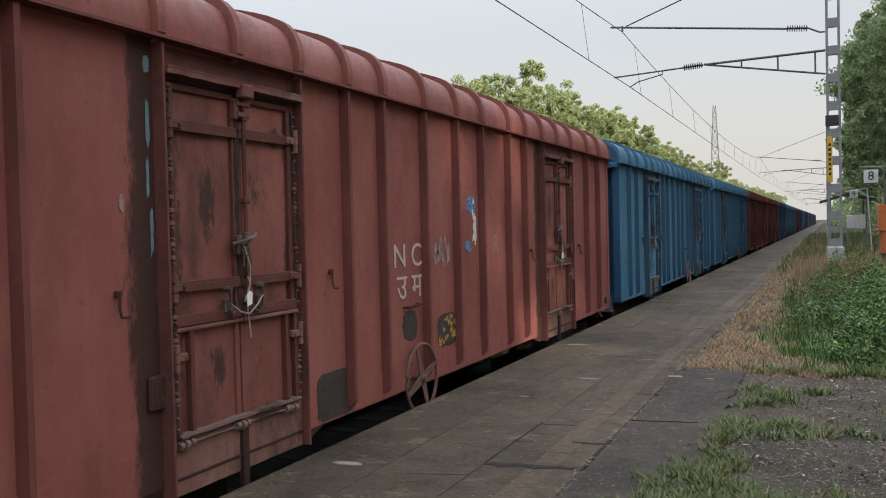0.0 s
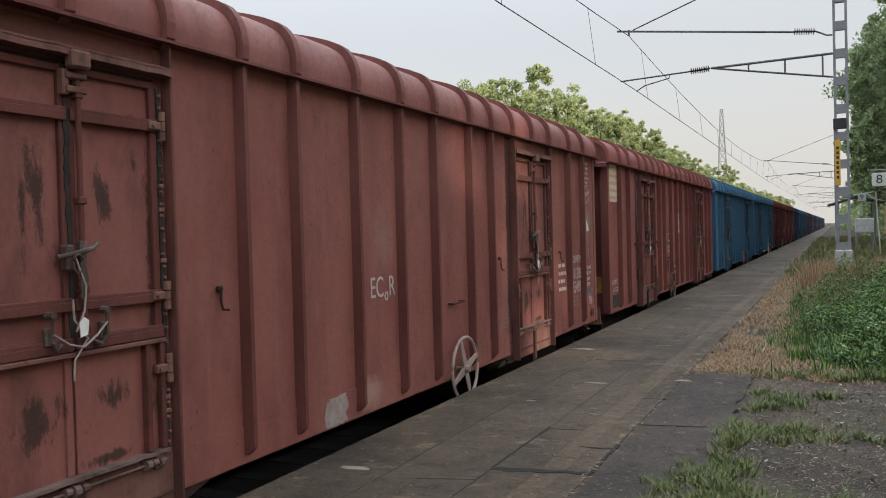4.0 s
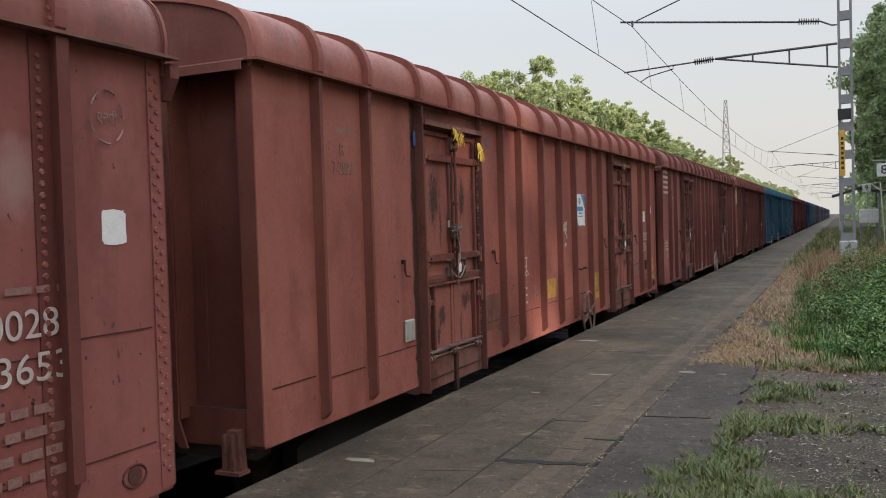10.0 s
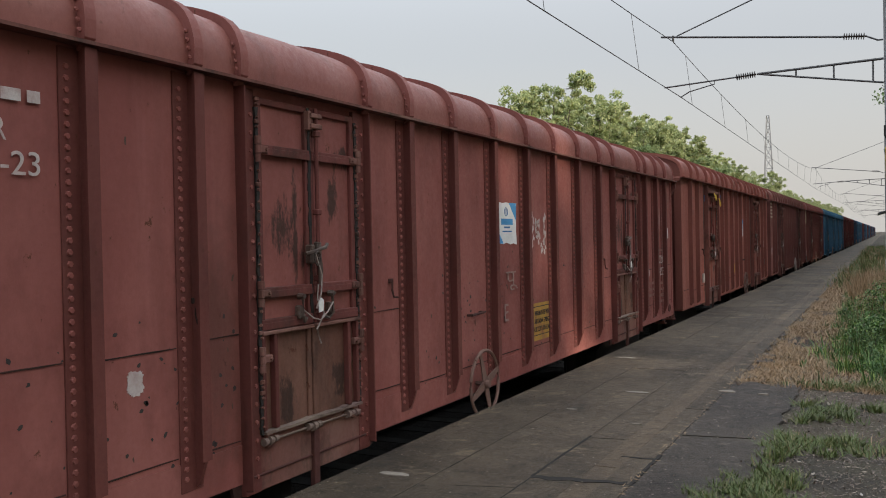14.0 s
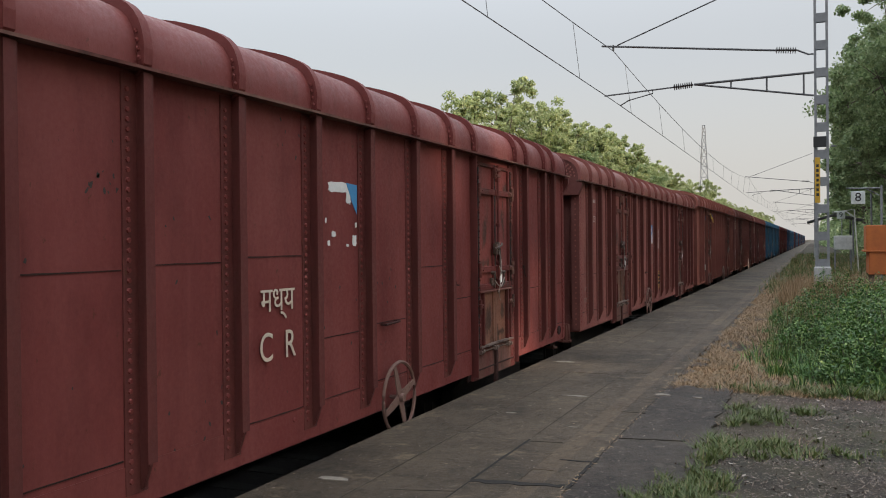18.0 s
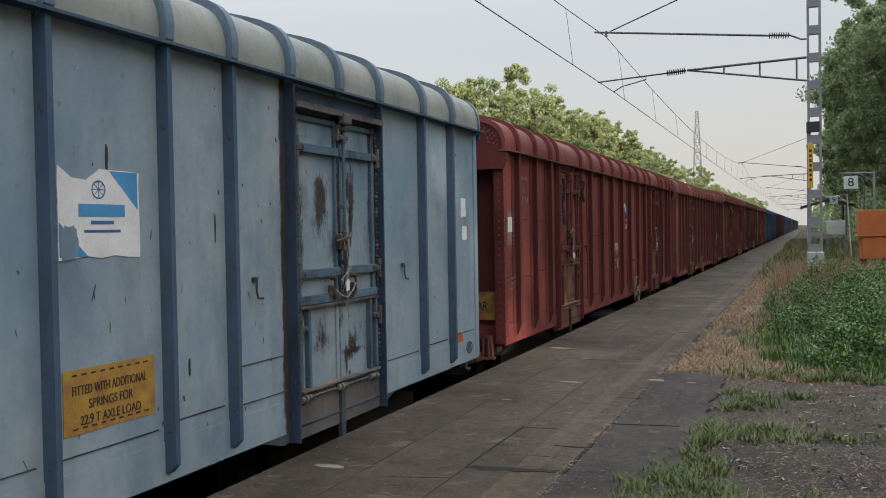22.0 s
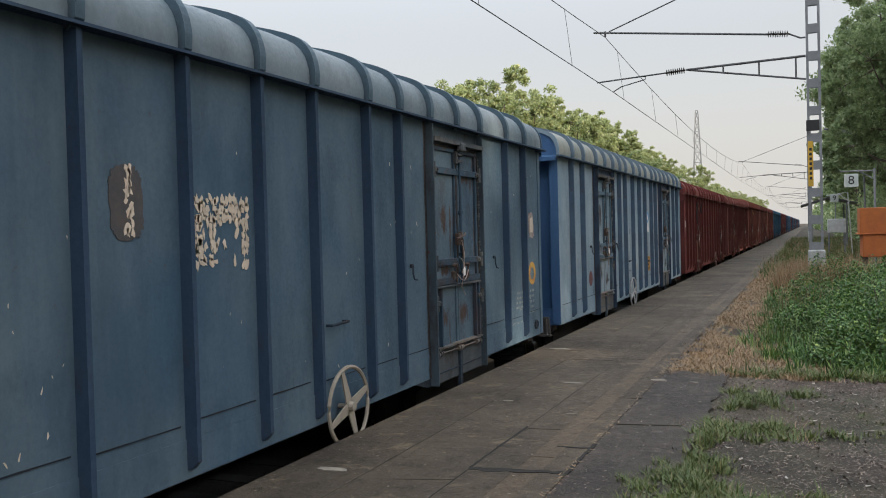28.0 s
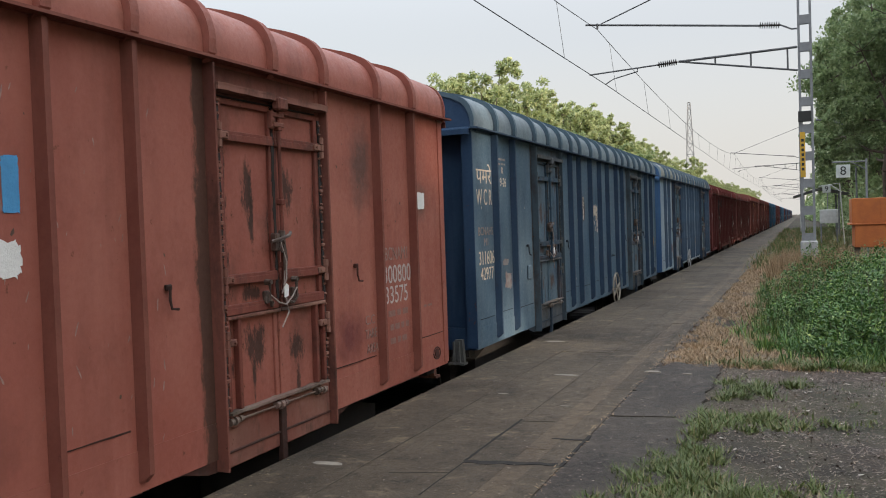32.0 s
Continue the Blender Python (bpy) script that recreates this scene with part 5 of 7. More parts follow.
# ---- markings and small fittings on the wagons ----
M_STEN = mottled("stencil_white", (0.50, 0.45, 0.43), (0.36, 0.27, 0.25), 14, 0.75, 70)
M_FADE = mottled("faded_stencil", (0.30, 0.205, 0.18), (0.19, 0.085, 0.070), 26, 0.8, 70)
M_FAINT = mottled("ghost_stencil", (0.235, 0.135, 0.115), (0.185, 0.085, 0.072), 26, 0.8, 70)
M_CREAM = mottled("cream_paint", (0.60, 0.50, 0.40), (0.50, 0.42, 0.33), 9, 0.75)
M_PAPER = mottled("white_paper", (0.72, 0.72, 0.70), (0.60, 0.60, 0.58), 5, 0.8)
M_SKY = mottled("poster_blue", (0.06, 0.27, 0.52), (0.05, 0.22, 0.43), 6, 0.7)
M_NAVY = mottled("poster_navy", (0.035, 0.12, 0.30), (0.04, 0.14, 0.32), 6, 0.7)
M_MUST = mottled("mustard_paint", (0.43, 0.25, 0.035), (0.30, 0.16, 0.03), 9, 0.75, 60, c_col=(0.22, 0.085, 0.04), scale2=5.0)
M_RUSTG = mottled("rusty_scrape", (0.050, 0.050, 0.055), (0.075, 0.062, 0.058), 14, 0.8)
M_SOOT = mottled("soot_black", (0.020, 0.018, 0.017), (0.045, 0.032, 0.026), 10, 0.8)
M_PATCHR = mottled("dark_red_touch_up", (0.105, 0.030, 0.030), (0.13, 0.042, 0.038), 6, 0.7)
M_STRAW = plain("yellow_straw", (0.62, 0.42, 0.05), 0.8)
M_CLOTH = plain("blue_rag", (0.02, 0.09, 0.24), 0.9)
M_CLOTHG = plain("grey_rag", (0.028, 0.026, 0.028), 0.9)
M_TIN = mottled("bare_tin", (0.42, 0.42, 0.38), (0.30, 0.28, 0.25), 8, 0.5, metal=0.3)
FACE = SIDE + 0.0045


def lettering(w, text, u, z, cap, width, material=None, lift=0.0, end=None):
    """Painted characters. u: the middle, back from the forward end; z above the platform."""
    me = text_mesh("lettering", text, cap / 0.70, 0.0012)
    co = np.empty(len(me.vertices) * 3, np.float32)
    me.vertices.foreach_get("co", co)
    co = co.reshape(-1, 3)
    if not len(co):
        return
    lo, hi = co.min(0), co.max(0)
    co[:, 0] = (co[:, 0] - (lo[0] + hi[0]) / 2) * width / max(hi[0] - lo[0], 1e-4)
    co[:, 1] = (co[:, 1] - (lo[1] + hi[1]) / 2) * cap / max(hi[1] - lo[1], 1e-4)
    me.vertices.foreach_set("co", co.ravel())
    me.update()
    ob = put("lettering", me, material or M_STEN, w, "white stencilled characters" if material is None else "")
    if w in (WAGONS[3], WAGONS[4]):
        lift += 0.010
    ob.matrix_basis = pose(FACE + lift, -u, z - RAIL_Z, 90, 0, 90) if end is None else pose(u, end, z - RAIL_Z, 90, 0, 0)
    return ob


def rag(w, name, u, z, wide, high, material, seed, jag=0.18, label="", lift=0.0, corners=4):
    """A thin ragged patch: flaked paint, torn paper, a smear."""
    rng = random.Random(seed)
    pts, k = [], 56
    ph = [rng.uniform(0, math.tau) for _ in range(6)]
    for i in range(k):
        a = i * math.tau / k
        e = 2 / corners
        cx, cz = math.cos(a), math.sin(a)
        wave = sum(math.sin((j + 2) * (j + 1) * 0.7 * a + ph[j]) / (j + 1.5) for j in range(6)) * 0.35
        r = 1 - jag * (0.45 + 0.55 * wave + 0.35 * (rng.random() - 0.5))
        pts.append((-u + math.copysign(abs(cx) ** e, cx) * wide / 2 * r, z - RAIL_Z + math.copysign(abs(cz) ** e, cz) * high / 2 * r))
    bm = bmesh.new()
    prism(bm, pts, "x", FACE + lift - 0.003, FACE + lift)
    return part(name, bm, material, w, label)



def shards(w, name, u, z, wide, high, material, seed, full, cols=13, rows=6, label=""):
    """A scraped-off sticker: upright slivers of paper that cling on; full(a, c) says how much is left there."""
    rng = random.Random(seed)
    verts, faces = [], []
    for i in range(cols):
        for j in range(rows):
            a, c = (i + 0.5) / cols, (j + 0.5) / rows
            if rng.random() > full(a, c):
                continue
            y = -u + (a - 0.5) * wide + rng.uniform(-0.01, 0.01)
            zz = z - RAIL_Z + (c - 0.5) * high + rng.uniform(-0.02, 0.02)
            wd, hg = wide / cols * rng.uniform(0.5, 0.95), high / rows * rng.uniform(0.5, 0.85)
            k, base = 9, len(verts)
            lean = rng.uniform(-0.25, 0.25)
            for q in range(k):
                an = q * math.tau / k
                r = rng.uniform(0.4, 1.25)
                zo = math.sin(an) * hg * r
                verts.append((FACE + 0.0012, y + math.cos(an) * wd * r + zo * lean, zz + zo))
            faces.append(tuple(range(base, base + k)))
    me = bpy.data.meshes.new(name)
    me.from_pydata([*verts, *((FACE - 0.002, y, z_) for x, y, z_ in verts)], [], [*faces, *((a, q, q + len(verts), a + len(verts)) for f in faces for a, q in zip(f, f[1:] + f[:1]))])
    me.materials.append(None)
    return tagged(put(name, me, material, w, label), label, kind="stuff")


def slab_on(w, name, u0, u1, z0, z1, material, lift=0.0, thick=0.004, label=""):
    bm = bmesh.new()
    box(bm, FACE + lift - 0.003, FACE + lift + thick, -max(u0, u1), -min(u0, u1), z0 - RAIL_Z, z1 - RAIL_Z)
    return part(name, bm, material, w, label)


def bars(w, u0, u1, z0, z1, rows, seed, material=None):
    """Illegible small lettering as plain bars."""
    rng = random.Random(seed)
    step = (z1 - z0) / rows
    half = min(step * 0.22, 0.028)
    lift = 0.012 if w in (WAGONS[3], WAGONS[4]) else 0.0
    for r in range(rows):
        u = max(u0, u1) - rng.uniform(0, 0.05)
        z = z1 - step * (r + 0.5)
        while u > min(u0, u1) + 0.04:
            n = min(rng.uniform(0.05, 0.15), u - min(u0, u1))
            slab_on(w, "faded_bar", u, u - n, z - half, z + half, material or M_FAINT, lift=lift, thick=-0.002)
            u -= n + rng.uniform(0.02, 0.05)


def flecks(w, n, zone, wide, high, material, seed, doors, lift=0.0):
    """Chips and scratches in the paint, gathered in loose clusters; u0, u1, z0, z1 above the platform."""
    rng = random.Random(seed)
    u0, u1, z0, z1 = zone
    verts, faces = [], []
    hubs = [(rng.uniform(u0, u1), rng.uniform(z0, z1), rng.uniform(0.1, 0.5)) for _ in range(max(4, n // 9))]
    while len(faces) < n:
        hu, hz, hr = rng.choice(hubs)
        u, z = (hu + rng.gauss(0, hr), hz + rng.gauss(0, hr)) if rng.random() < 0.65 else (rng.uniform(u0, u1), rng.uniform(z0, z1))
        if not (u0 < u < u1 and z0 < z < z1) or any(d - 0.03 < u < d + DOOR_W + 0.03 for d in doors):
            continue
        k, base, f = 7, len(verts), rng.uniform(0.3, 1.2)
        lean = rng.uniform(-0.5, 0.5)
        for j in range(k):
            an, r = j * math.tau / k, rng.uniform(0.5, 1.2) * f
            dz = math.sin(an) * high / 2 * r
            verts.append((FACE + lift - 0.002, -u + math.cos(an) * wide / 2 * r + dz * lean, z - RAIL_Z + dz))
        faces.append(tuple(range(base, base + k)))
    me = bpy.data.meshes.new("paint_chips")
    me.from_pydata(verts, [], faces)
    me.materials.append(None)
    tagged(put("paint_chips", me, material, w), kind="stuff")


def poster(w, u0, u1, z0, z1, torn=0):
    wide, high = u0 - u1, z1 - z0
    rng = random.Random(int(u0 * 100))
    edge = []
    for k in range(7):
        edge.append((-u0 + rng.uniform(0, 0.012), z0 + high * k / 6))
    for k in range(1, 7):
        edge.append((-u0 + wide * k / 6, z1 - rng.uniform(0, 0.02) - (0.05 * (k in (1, 2)) if torn else 0)))
    for k in range(1, 7):
        edge.append((-u1 - rng.uniform(0, 0.02), z1 - high * k / 6))
    for k in range(1, 6):
        edge.append((-u1 - wide * k / 6, z0 + rng.uniform(0, 0.025)))
    bm = bmesh.new()
    prism(bm, [(y, z - RAIL_Z) for y, z in edge], "x", FACE - 0.003, FACE)
    p = part("poster", bm, M_PAPER, w, "white paper poster with blue corners and an emblem, torn edges")

    def tri(name, pts, material):
        bm = bmesh.new()
        prism(bm, [(-u0 + a * wide, z0 + b * high - RAIL_Z) for a, b in pts], "x", FACE + 0.0005, FACE + 0.002)
        part(name, bm, material, p)
    tri("blue_corner", ((0.62, 0.97), (0.97, 0.97), (0.97, 0.55)), M_SKY)
    tri("blue_corner", ((0.02, 0.03), (0.34, 0.03), (0.02, 0.40)), M_SKY)
    tri("word_bar", ((0.24, 0.46), (0.80, 0.46), (0.80, 0.60), (0.24, 0.60)), M_SKY)
    tri("small_bar", ((0.38, 0.38), (0.66, 0.38), (0.66, 0.42), (0.38, 0.42)), M_NAVY)
    tri("small_bar", ((0.30, 0.29), (0.74, 0.29), (0.74, 0.32), (0.30, 0.32)), M_NAVY)
    bm = bmesh.new()
    c = Vector((FACE + 0.001, -u0 + wide * 0.48, z0 + high * 0.76 - RAIL_Z))
    tube(bm, [c + Vector((0, math.cos(k * math.tau / 18), math.sin(k * math.tau / 18))) * high * 0.095 for k in range(19)], 0.004, 4)
    for k in range(4):
        d = Vector((0, math.cos(k * math.pi / 4), math.sin(k * math.pi / 4))) * high * 0.085
        cyl(bm, c - d, c + d, 0.002, seg=4)
    part("emblem", bm, M_NAVY, p)
    if torn:
        rag(w, "torn_hole", u0 - 0.07, z0 + 0.09, 0.14, 0.2, torn, 5, 0.4, lift=0.003)
    return p


def dashed_ring(w, u, z, material, lift=0.0):
    """Six stencilled arcs round a mark."""
    for j in range(6):
        bm = bmesh.new()
        tube(bm, [Vector((FACE + lift, -u + 0.115 * math.cos(q), z - RAIL_Z + 0.14 * math.sin(q))) for q in (j * math.tau / 6 + 0.16 * i for i in range(5))], 0.006, 4)
        part("stencil_arc", bm, material, w)


def plate_holder(w, u, z, wide, high, material):
    bm = bmesh.new()
    soft_box(bm, SIDE, SIDE + 0.03, -u - wide / 2, -u + wide / 2, z - high / 2 - RAIL_Z, z + high / 2 - RAIL_Z, 0.012)
    h = part("label_holder", bm, material, w)
    bm = bmesh.new()
    soft_box(bm, SIDE + 0.028, SIDE + 0.034, -u - wide / 2 + 0.03, -u + wide / 2 - 0.03, z - high / 2 + 0.03 - RAIL_Z, z + high / 2 - 0.03 - RAIL_Z, 0.004)
    part("holder_face", bm, material, h)


def oval_plate(w, u, z, material):
    bm = bmesh.new()
    c = Vector((SIDE + 0.008, -u, z - RAIL_Z))
    tube(bm, [c + Vector((0, 0.085 * math.cos(k * math.tau / 20), 0.06 * math.sin(k * math.tau / 20))) for k in range(21)], 0.008, 5)
    cyl(bm, c - Vector((0.008, 0, 0)), c + Vector((0.006, 0, 0)), 0.05, seg=12)
    part("maker_plate", bm, material, w, "cast oval maker's plate")


def seal_tag(w, u, z, seed):
    bm = bmesh.new()
    rng = random.Random(seed)
    x = SIDE + 0.10
    tube(bm, [Vector((x, -u + rng.uniform(-0.05, 0.05), z + 0.14 - RAIL_Z - 0.1 * k)) + Vector((0.0, 0.04 * math.sin(k * 2.0 + seed), 0)) for k in range(5)], 0.006, 5)
    t = part("seal_wire", bm, M_SCRAPE, w)
    bm = bmesh.new()
    prism(bm, [(-u - 0.024, z - 0.05 - RAIL_Z), (-u + 0.020, z - 0.04 - RAIL_Z), (-u + 0.03, z + 0.03 - RAIL_Z), (-u, z + 0.05 - RAIL_Z), (-u - 0.028, z + 0.02 - RAIL_Z)], "x", x + 0.005, x + 0.012)
    part("seal_tag", bm, M_PAPER, t, "white paper seal tag")


def end_panel(w, x, z, wide, high, text, length):
    bm = bmesh.new()
    box(bm, x - wide / 2, x + wide / 2, -length + 0.094, -length + 0.099, z - high / 2 - RAIL_Z, z + high / 2 - RAIL_Z)
    part("yellow_panel", bm, M_MUST, w, "faded yellow painted square")
    lettering(w, text, x, z, 0.11, 0.14, M_SOOT, end=-length + 0.092)


M_SLATE = mottled("worn_slate_stencil", (0.20, 0.235, 0.24), (0.10, 0.13, 0.15), 12, 0.8, 70)
M_WASH = mottled("cream_whitewash", (0.56, 0.48, 0.37), (0.46, 0.37, 0.27), 5, 0.85)
M_TAN = mottled("tan_stripe_paint", (0.42, 0.27, 0.15), (0.48, 0.35, 0.22), 7, 0.85)
M_TEAL = mottled("teal_smear_paint", (0.045, 0.085, 0.105), (0.075, 0.085, 0.09), 9, 0.8)
M_FLAKE = mottled("flaked_pale_blue", (0.10, 0.17, 0.21), (0.16, 0.24, 0.28), 14, 0.8)
M_RUSTS = mottled("brown_rust_smear", (0.060, 0.034, 0.024), (0.10, 0.055, 0.038), 16, 0.8)
for k, w in enumerate(WAGONS):
    r = k in (3, 4)
    for j, u in enumerate(RIVETED[k][1] if r else U_DOORS):
        seal_tag(w, u + 0.71, 1.17, k * 3 + j)
    oval_plate(w, 0.30, 0.28, LIV[k]["grime"])
A, B, C, D, E, F, G, H = WAGONS
# first wagon
lettering(A, "N C", 7.90, 1.35, 0.21, 0.56)
lettering(A, "\u0909 \u092e", 7.88, 1.06, 0.20, 0.52)
lettering(A, "R", 5.60, 1.40, 0.19, 0.13, M_FADE)
shards(A, "paint_smear", 7.12, 1.38, 0.40, 0.26, M_SCRAPE, 3, lambda a, c: 0.9 if 0.1 < a < 0.9 and c < 0.75 else 0.3, 12, 3, "pale scraped smear")
shards(A, "poster_scrap", 6.27, 1.66, 0.10, 0.46, M_PAPER, 4, lambda a, c: 0.9 if (a > 0.5) == (c < 0.6) else 0.25, 4, 8, "scrap of a torn white poster")
shards(A, "poster_scrap", 6.36, 1.84, 0.22, 0.14, M_SKY, 5, lambda a, c: 0.75, 7, 3)
shards(A, "poster_scrap", 6.44, 1.40, 0.16, 0.10, M_SKY, 6, lambda a, c: 0.9 if a + c < 1.1 else 0.2, 6, 4)
rag(A, "dark_oval", 7.89, 0.70, 0.36, 0.34, M_SOOT, 7, 0.35, corners=2)
rag(A, "dark_square", 7.05, 0.57, 0.50, 0.35, M_SOOT, 71, 0.16)
shards(A, "mustard_scrap", 7.05, 0.57, 0.42, 0.28, M_MUST, 8, lambda a, c: 0.30, 9, 6)
rag(A, "soot_patch", 9.20, 0.32, 0.62, 0.40, M_SOOT, 72, 0.2, lift=0.004, corners=6)
rag(A, "paint_scuff", 11.39, 1.77, 0.05, 0.13, M_FADE, 9, 0.5, corners=2)
for k, (z, hgt, wd) in enumerate(((2.22, 0.34, 0.035), (1.92, 0.30, 0.028), (1.62, 0.34, 0.03), (2.56, 0.12, 0.06))):
    rag(A, "blue_flake", 11.175 + 0.012 * math.sin(k * 2.1), z, wd, hgt, M_FLAKE, 21 + k, 0.55)
for k, (z, hgt) in enumerate(((1.92, 0.20), (1.45, 0.10))):
    rag(A, "blue_rag", 11.075, z, 0.07, hgt, M_CLOTH, 61 + k, 0.55, lift=0.03)
plate_holder(A, 11.16, 0.69, 0.17, 0.20, LIV[0]["side"])
rag(A, "pale_panel", 13.13, 2.37, 0.62, 0.66, M_WASH, 101, 0.05, "cream whitewashed square", corners=9)
for k in range(5):
    rag(A, "tan_stripe", 13.13, 2.62 - 0.125 * k, 0.60, 0.055, M_TAN, 110 + k, 0.16, lift=0.002, corners=6)
lettering(A, "\u0935\u093e\u092a\u0938\u0940", 12.42, 2.31, 0.12, 0.26, M_FADE)
lettering(A, "R", 12.42, 2.15, 0.11, 0.07, M_FADE)
lettering(A, "2 2023", 12.42, 1.97, 0.11, 0.34, M_FADE)
lettering(A, "K/TW1", 13.14, 0.65, 0.09, 0.36)
lettering(A, "16-7-20", 13.10, 0.52, 0.08, 0.38)
rag(A, "soot_patch", 13.06, 0.32, 0.56, 0.24, M_SOOT, 120, 0.12, lift=0.004, corners=7)
end_panel(A, 1.30, 0.62, 0.32, 0.28, "AR", 13.52)
# second
lettering(B, "BCNAHSM1", 1.12, 1.15, 0.11, 0.46)
lettering(B, "311206", 1.11, 0.94, 0.165, 0.50)
lettering(B, "35490", 1.11, 0.74, 0.165, 0.42)
lettering(B, "BCNAHSM1", 1.13, 0.31, 0.10, 0.46, M_FADE)
bars(B, 1.34, 0.88, 0.45, 0.62, 3, 3)
for k, (text, wd) in enumerate((("DANGER", 0.17), ("25000", 0.15), ("VOLTS", 0.14), ("DO NOT CLIMB", 0.22))):
    lettering(B, text, 0.43, 2.60 - 0.075 * k, 0.042, wd, M_STEN)
bars(B, 0.56, 0.34, 2.28, 2.34, 1, 4, M_STEN)
bm = bmesh.new()
prism(bm, [(-0.52, 1.74 - RAIL_Z), (-0.50, 1.555 - RAIL_Z), (-0.37, 1.57 - RAIL_Z), (-0.40, 1.615 - RAIL_Z), (-0.455, 1.69 - RAIL_Z)], "x", FACE - 0.001, FACE + 0.002)
part("paper_scrap", bm, M_PAPER, B, "torn corner of a white paper label")
slab_on(B, "drip", 0.42, 0.405, 1.15, 1.5, M_SCRAPE, thick=-0.002)
bars(B, 2.06, 1.66, 0.70, 1.14, 4, 5, M_STEN)
for k, text in enumerate(("FITTED WITH", "SINGLE PIPE", "AIR BRAKE", "TYPE-EK")):
    lettering(B, text, 0.44 + (0.02 if k > 1 else 0), 0.99 - 0.085 * k, 0.055, 0.28 if k < 2 else 0.23, M_STEN)
lettering(B, "18", 0.36, 0.50, 0.08, 0.09, M_STEN)
rag(B, "teal_smear", 0.45, 0.61, 0.24, 0.12, M_TEAL, 12, 0.4)
lettering(B, "EC\u2092R", 7.12, 1.13, 0.21, 0.43)
bars(B, 4.36, 4.05, 0.45, 0.70, 5, 7)
dashed_ring(B, 0.46, 2.13, M_STEN)
lettering(B, "\u090f\u0928\u092a\u0940", 0.46, 2.13, 0.10, 0.18, M_STEN)
bm = bmesh.new()
tube(bm, [Vector((FACE, -0.36 + 0.085 * math.cos(k * math.tau / 6), 0.50 - RAIL_Z + 0.085 * math.sin(k * math.tau / 6))) for k in range(7)], 0.004, 4)
part("hexagon_mark", bm, M_STEN, B)
for k in range(5):
    rag(B, "cream_stripe", 13.11, 2.62 - 0.113 * k, 0.60, 0.056, M_CREAM, 130 + k, 0.16, "cream painted stripe", corners=8)
    slab_on(B, "stripe_tick", 12.80, 12.785, 2.585 - 0.113 * k, 2.63 - 0.113 * k, M_CREAM, thick=-0.002)
bars(B, 12.50, 12.28, 2.28, 2.36, 1, 136, M_STEN)
slab_on(B, "stencil_dash", 12.48, 12.30, 2.372, 2.382, M_STEN, thick=-0.002)
lettering(B, "R", 12.39, 2.19, 0.085, 0.075, M_STEN)
lettering(B, "4\u00b724", 12.38, 2.055, 0.085, 0.23, M_STEN)
for k, (text, wd) in enumerate((("MODIFIED", 0.32), ("FOR 100T", 0.26), ("AXLE LOAD", 0.32))):
    lettering(B, text, 13.13, 1.05 - 0.072 * k, 0.048, wd, M_STEN)
for z in (1.095, 0.862):
    slab_on(B, "stencil_dash", 13.28, 13.17, z, z + 0.008, M_STEN, thick=-0.002)
    slab_on(B, "stencil_dash", 13.11, 12.99, z, z + 0.008, M_STEN, thick=-0.002)
lettering(B, "VT", 13.10, 0.75, 0.07, 0.11, M_STEN)
bars(B, 13.17, 13.05, 0.58, 0.68, 2, 137)
bars(B, 13.27, 12.96, 0.22, 0.33, 2, 138)
bars(B, 12.66, 12.20, 0.78, 0.90, 1, 139)
plate_holder(B, 11.29, 0.68, 0.17, 0.20, LIV[1]["side"])
rag(B, "bare_scrape", 7.93, 0.25, 0.42, 0.30, M_SCRAPE, 140, 0.5, "pale scrape at the sill", lift=0.006)
end_rng = random.Random(141)
for r in range(3):
    for k in range(7):
        bm = bmesh.new()
        x0, z0 = 0.71 + 0.095 * k + end_rng.uniform(0, 0.02), 1.33 - 0.125 * r
        box(bm, x0, x0 + end_rng.uniform(0.04, 0.07), -13.520 + 0.090, -13.520 + 0.099, z0 - 0.022 - RAIL_Z, z0 + 0.022 - RAIL_Z)
        part("faded_bar", bm, M_FAINT, B)
# third
lettering(C, "300200", 1.14, 1.25, 0.16, 0.58)
lettering(C, "61576", 1.19, 1.04, 0.16, 0.46)
bars(C, 1.40, 0.88, 1.37, 1.46, 1, 9)
slab_on(C, "white_label", 1.22, 1.02, 1.54, 1.74, M_PAPER, lift=0.002, thick=0.0)
rag(C, "white_label", 0.47, 1.77, 0.17, 0.17, M_PAPER, 14, 0.35, corners=9)
rag(C, "mustard_smear", 0.44, 0.55, 0.44, 0.62, M_MUST, 15, 0.35)
slab_on(C, "mustard_foot", 0.69, 0.23, 0.30, 0.40, M_MUST, thick=-0.002, lift=0.001)
bars(C, 2.10, 1.52, 0.58, 1.0, 4, 10)
bars(C, 1.42, 1.0, 0.42, 0.92, 4, 11)
lettering(C, "WT", 0.60, 1.05, 0.05, 0.12)
bars(C, 0.68, 0.40, 0.95, 1.0, 1, 12, M_STEN)
plate_holder(C, 1.05, 0.69, 0.17, 0.19, LIV[2]["grime"])
poster(C, 5.97, 5.42, 1.51, 2.00)
slab_on(C, "mustard_square", 5.09, 4.68, 0.36, 0.77, M_MUST, thick=-0.001)
slab_on(C, "mustard_square", 7.44, 6.95, 0.58, 0.83, M_MUST, thick=-0.001)
shards(C, "flaked_sticker", 6.57, 1.40, 0.36, 0.36, M_STEN, 13, lambda a, c: 0.75 if c > 0.55 else 0.15, 10, 6, "flaked remains of a white sticker")
rag(C, "paint_scrap", 6.62, 1.45, 0.10, 0.16, M_STEN, 30, 0.5)
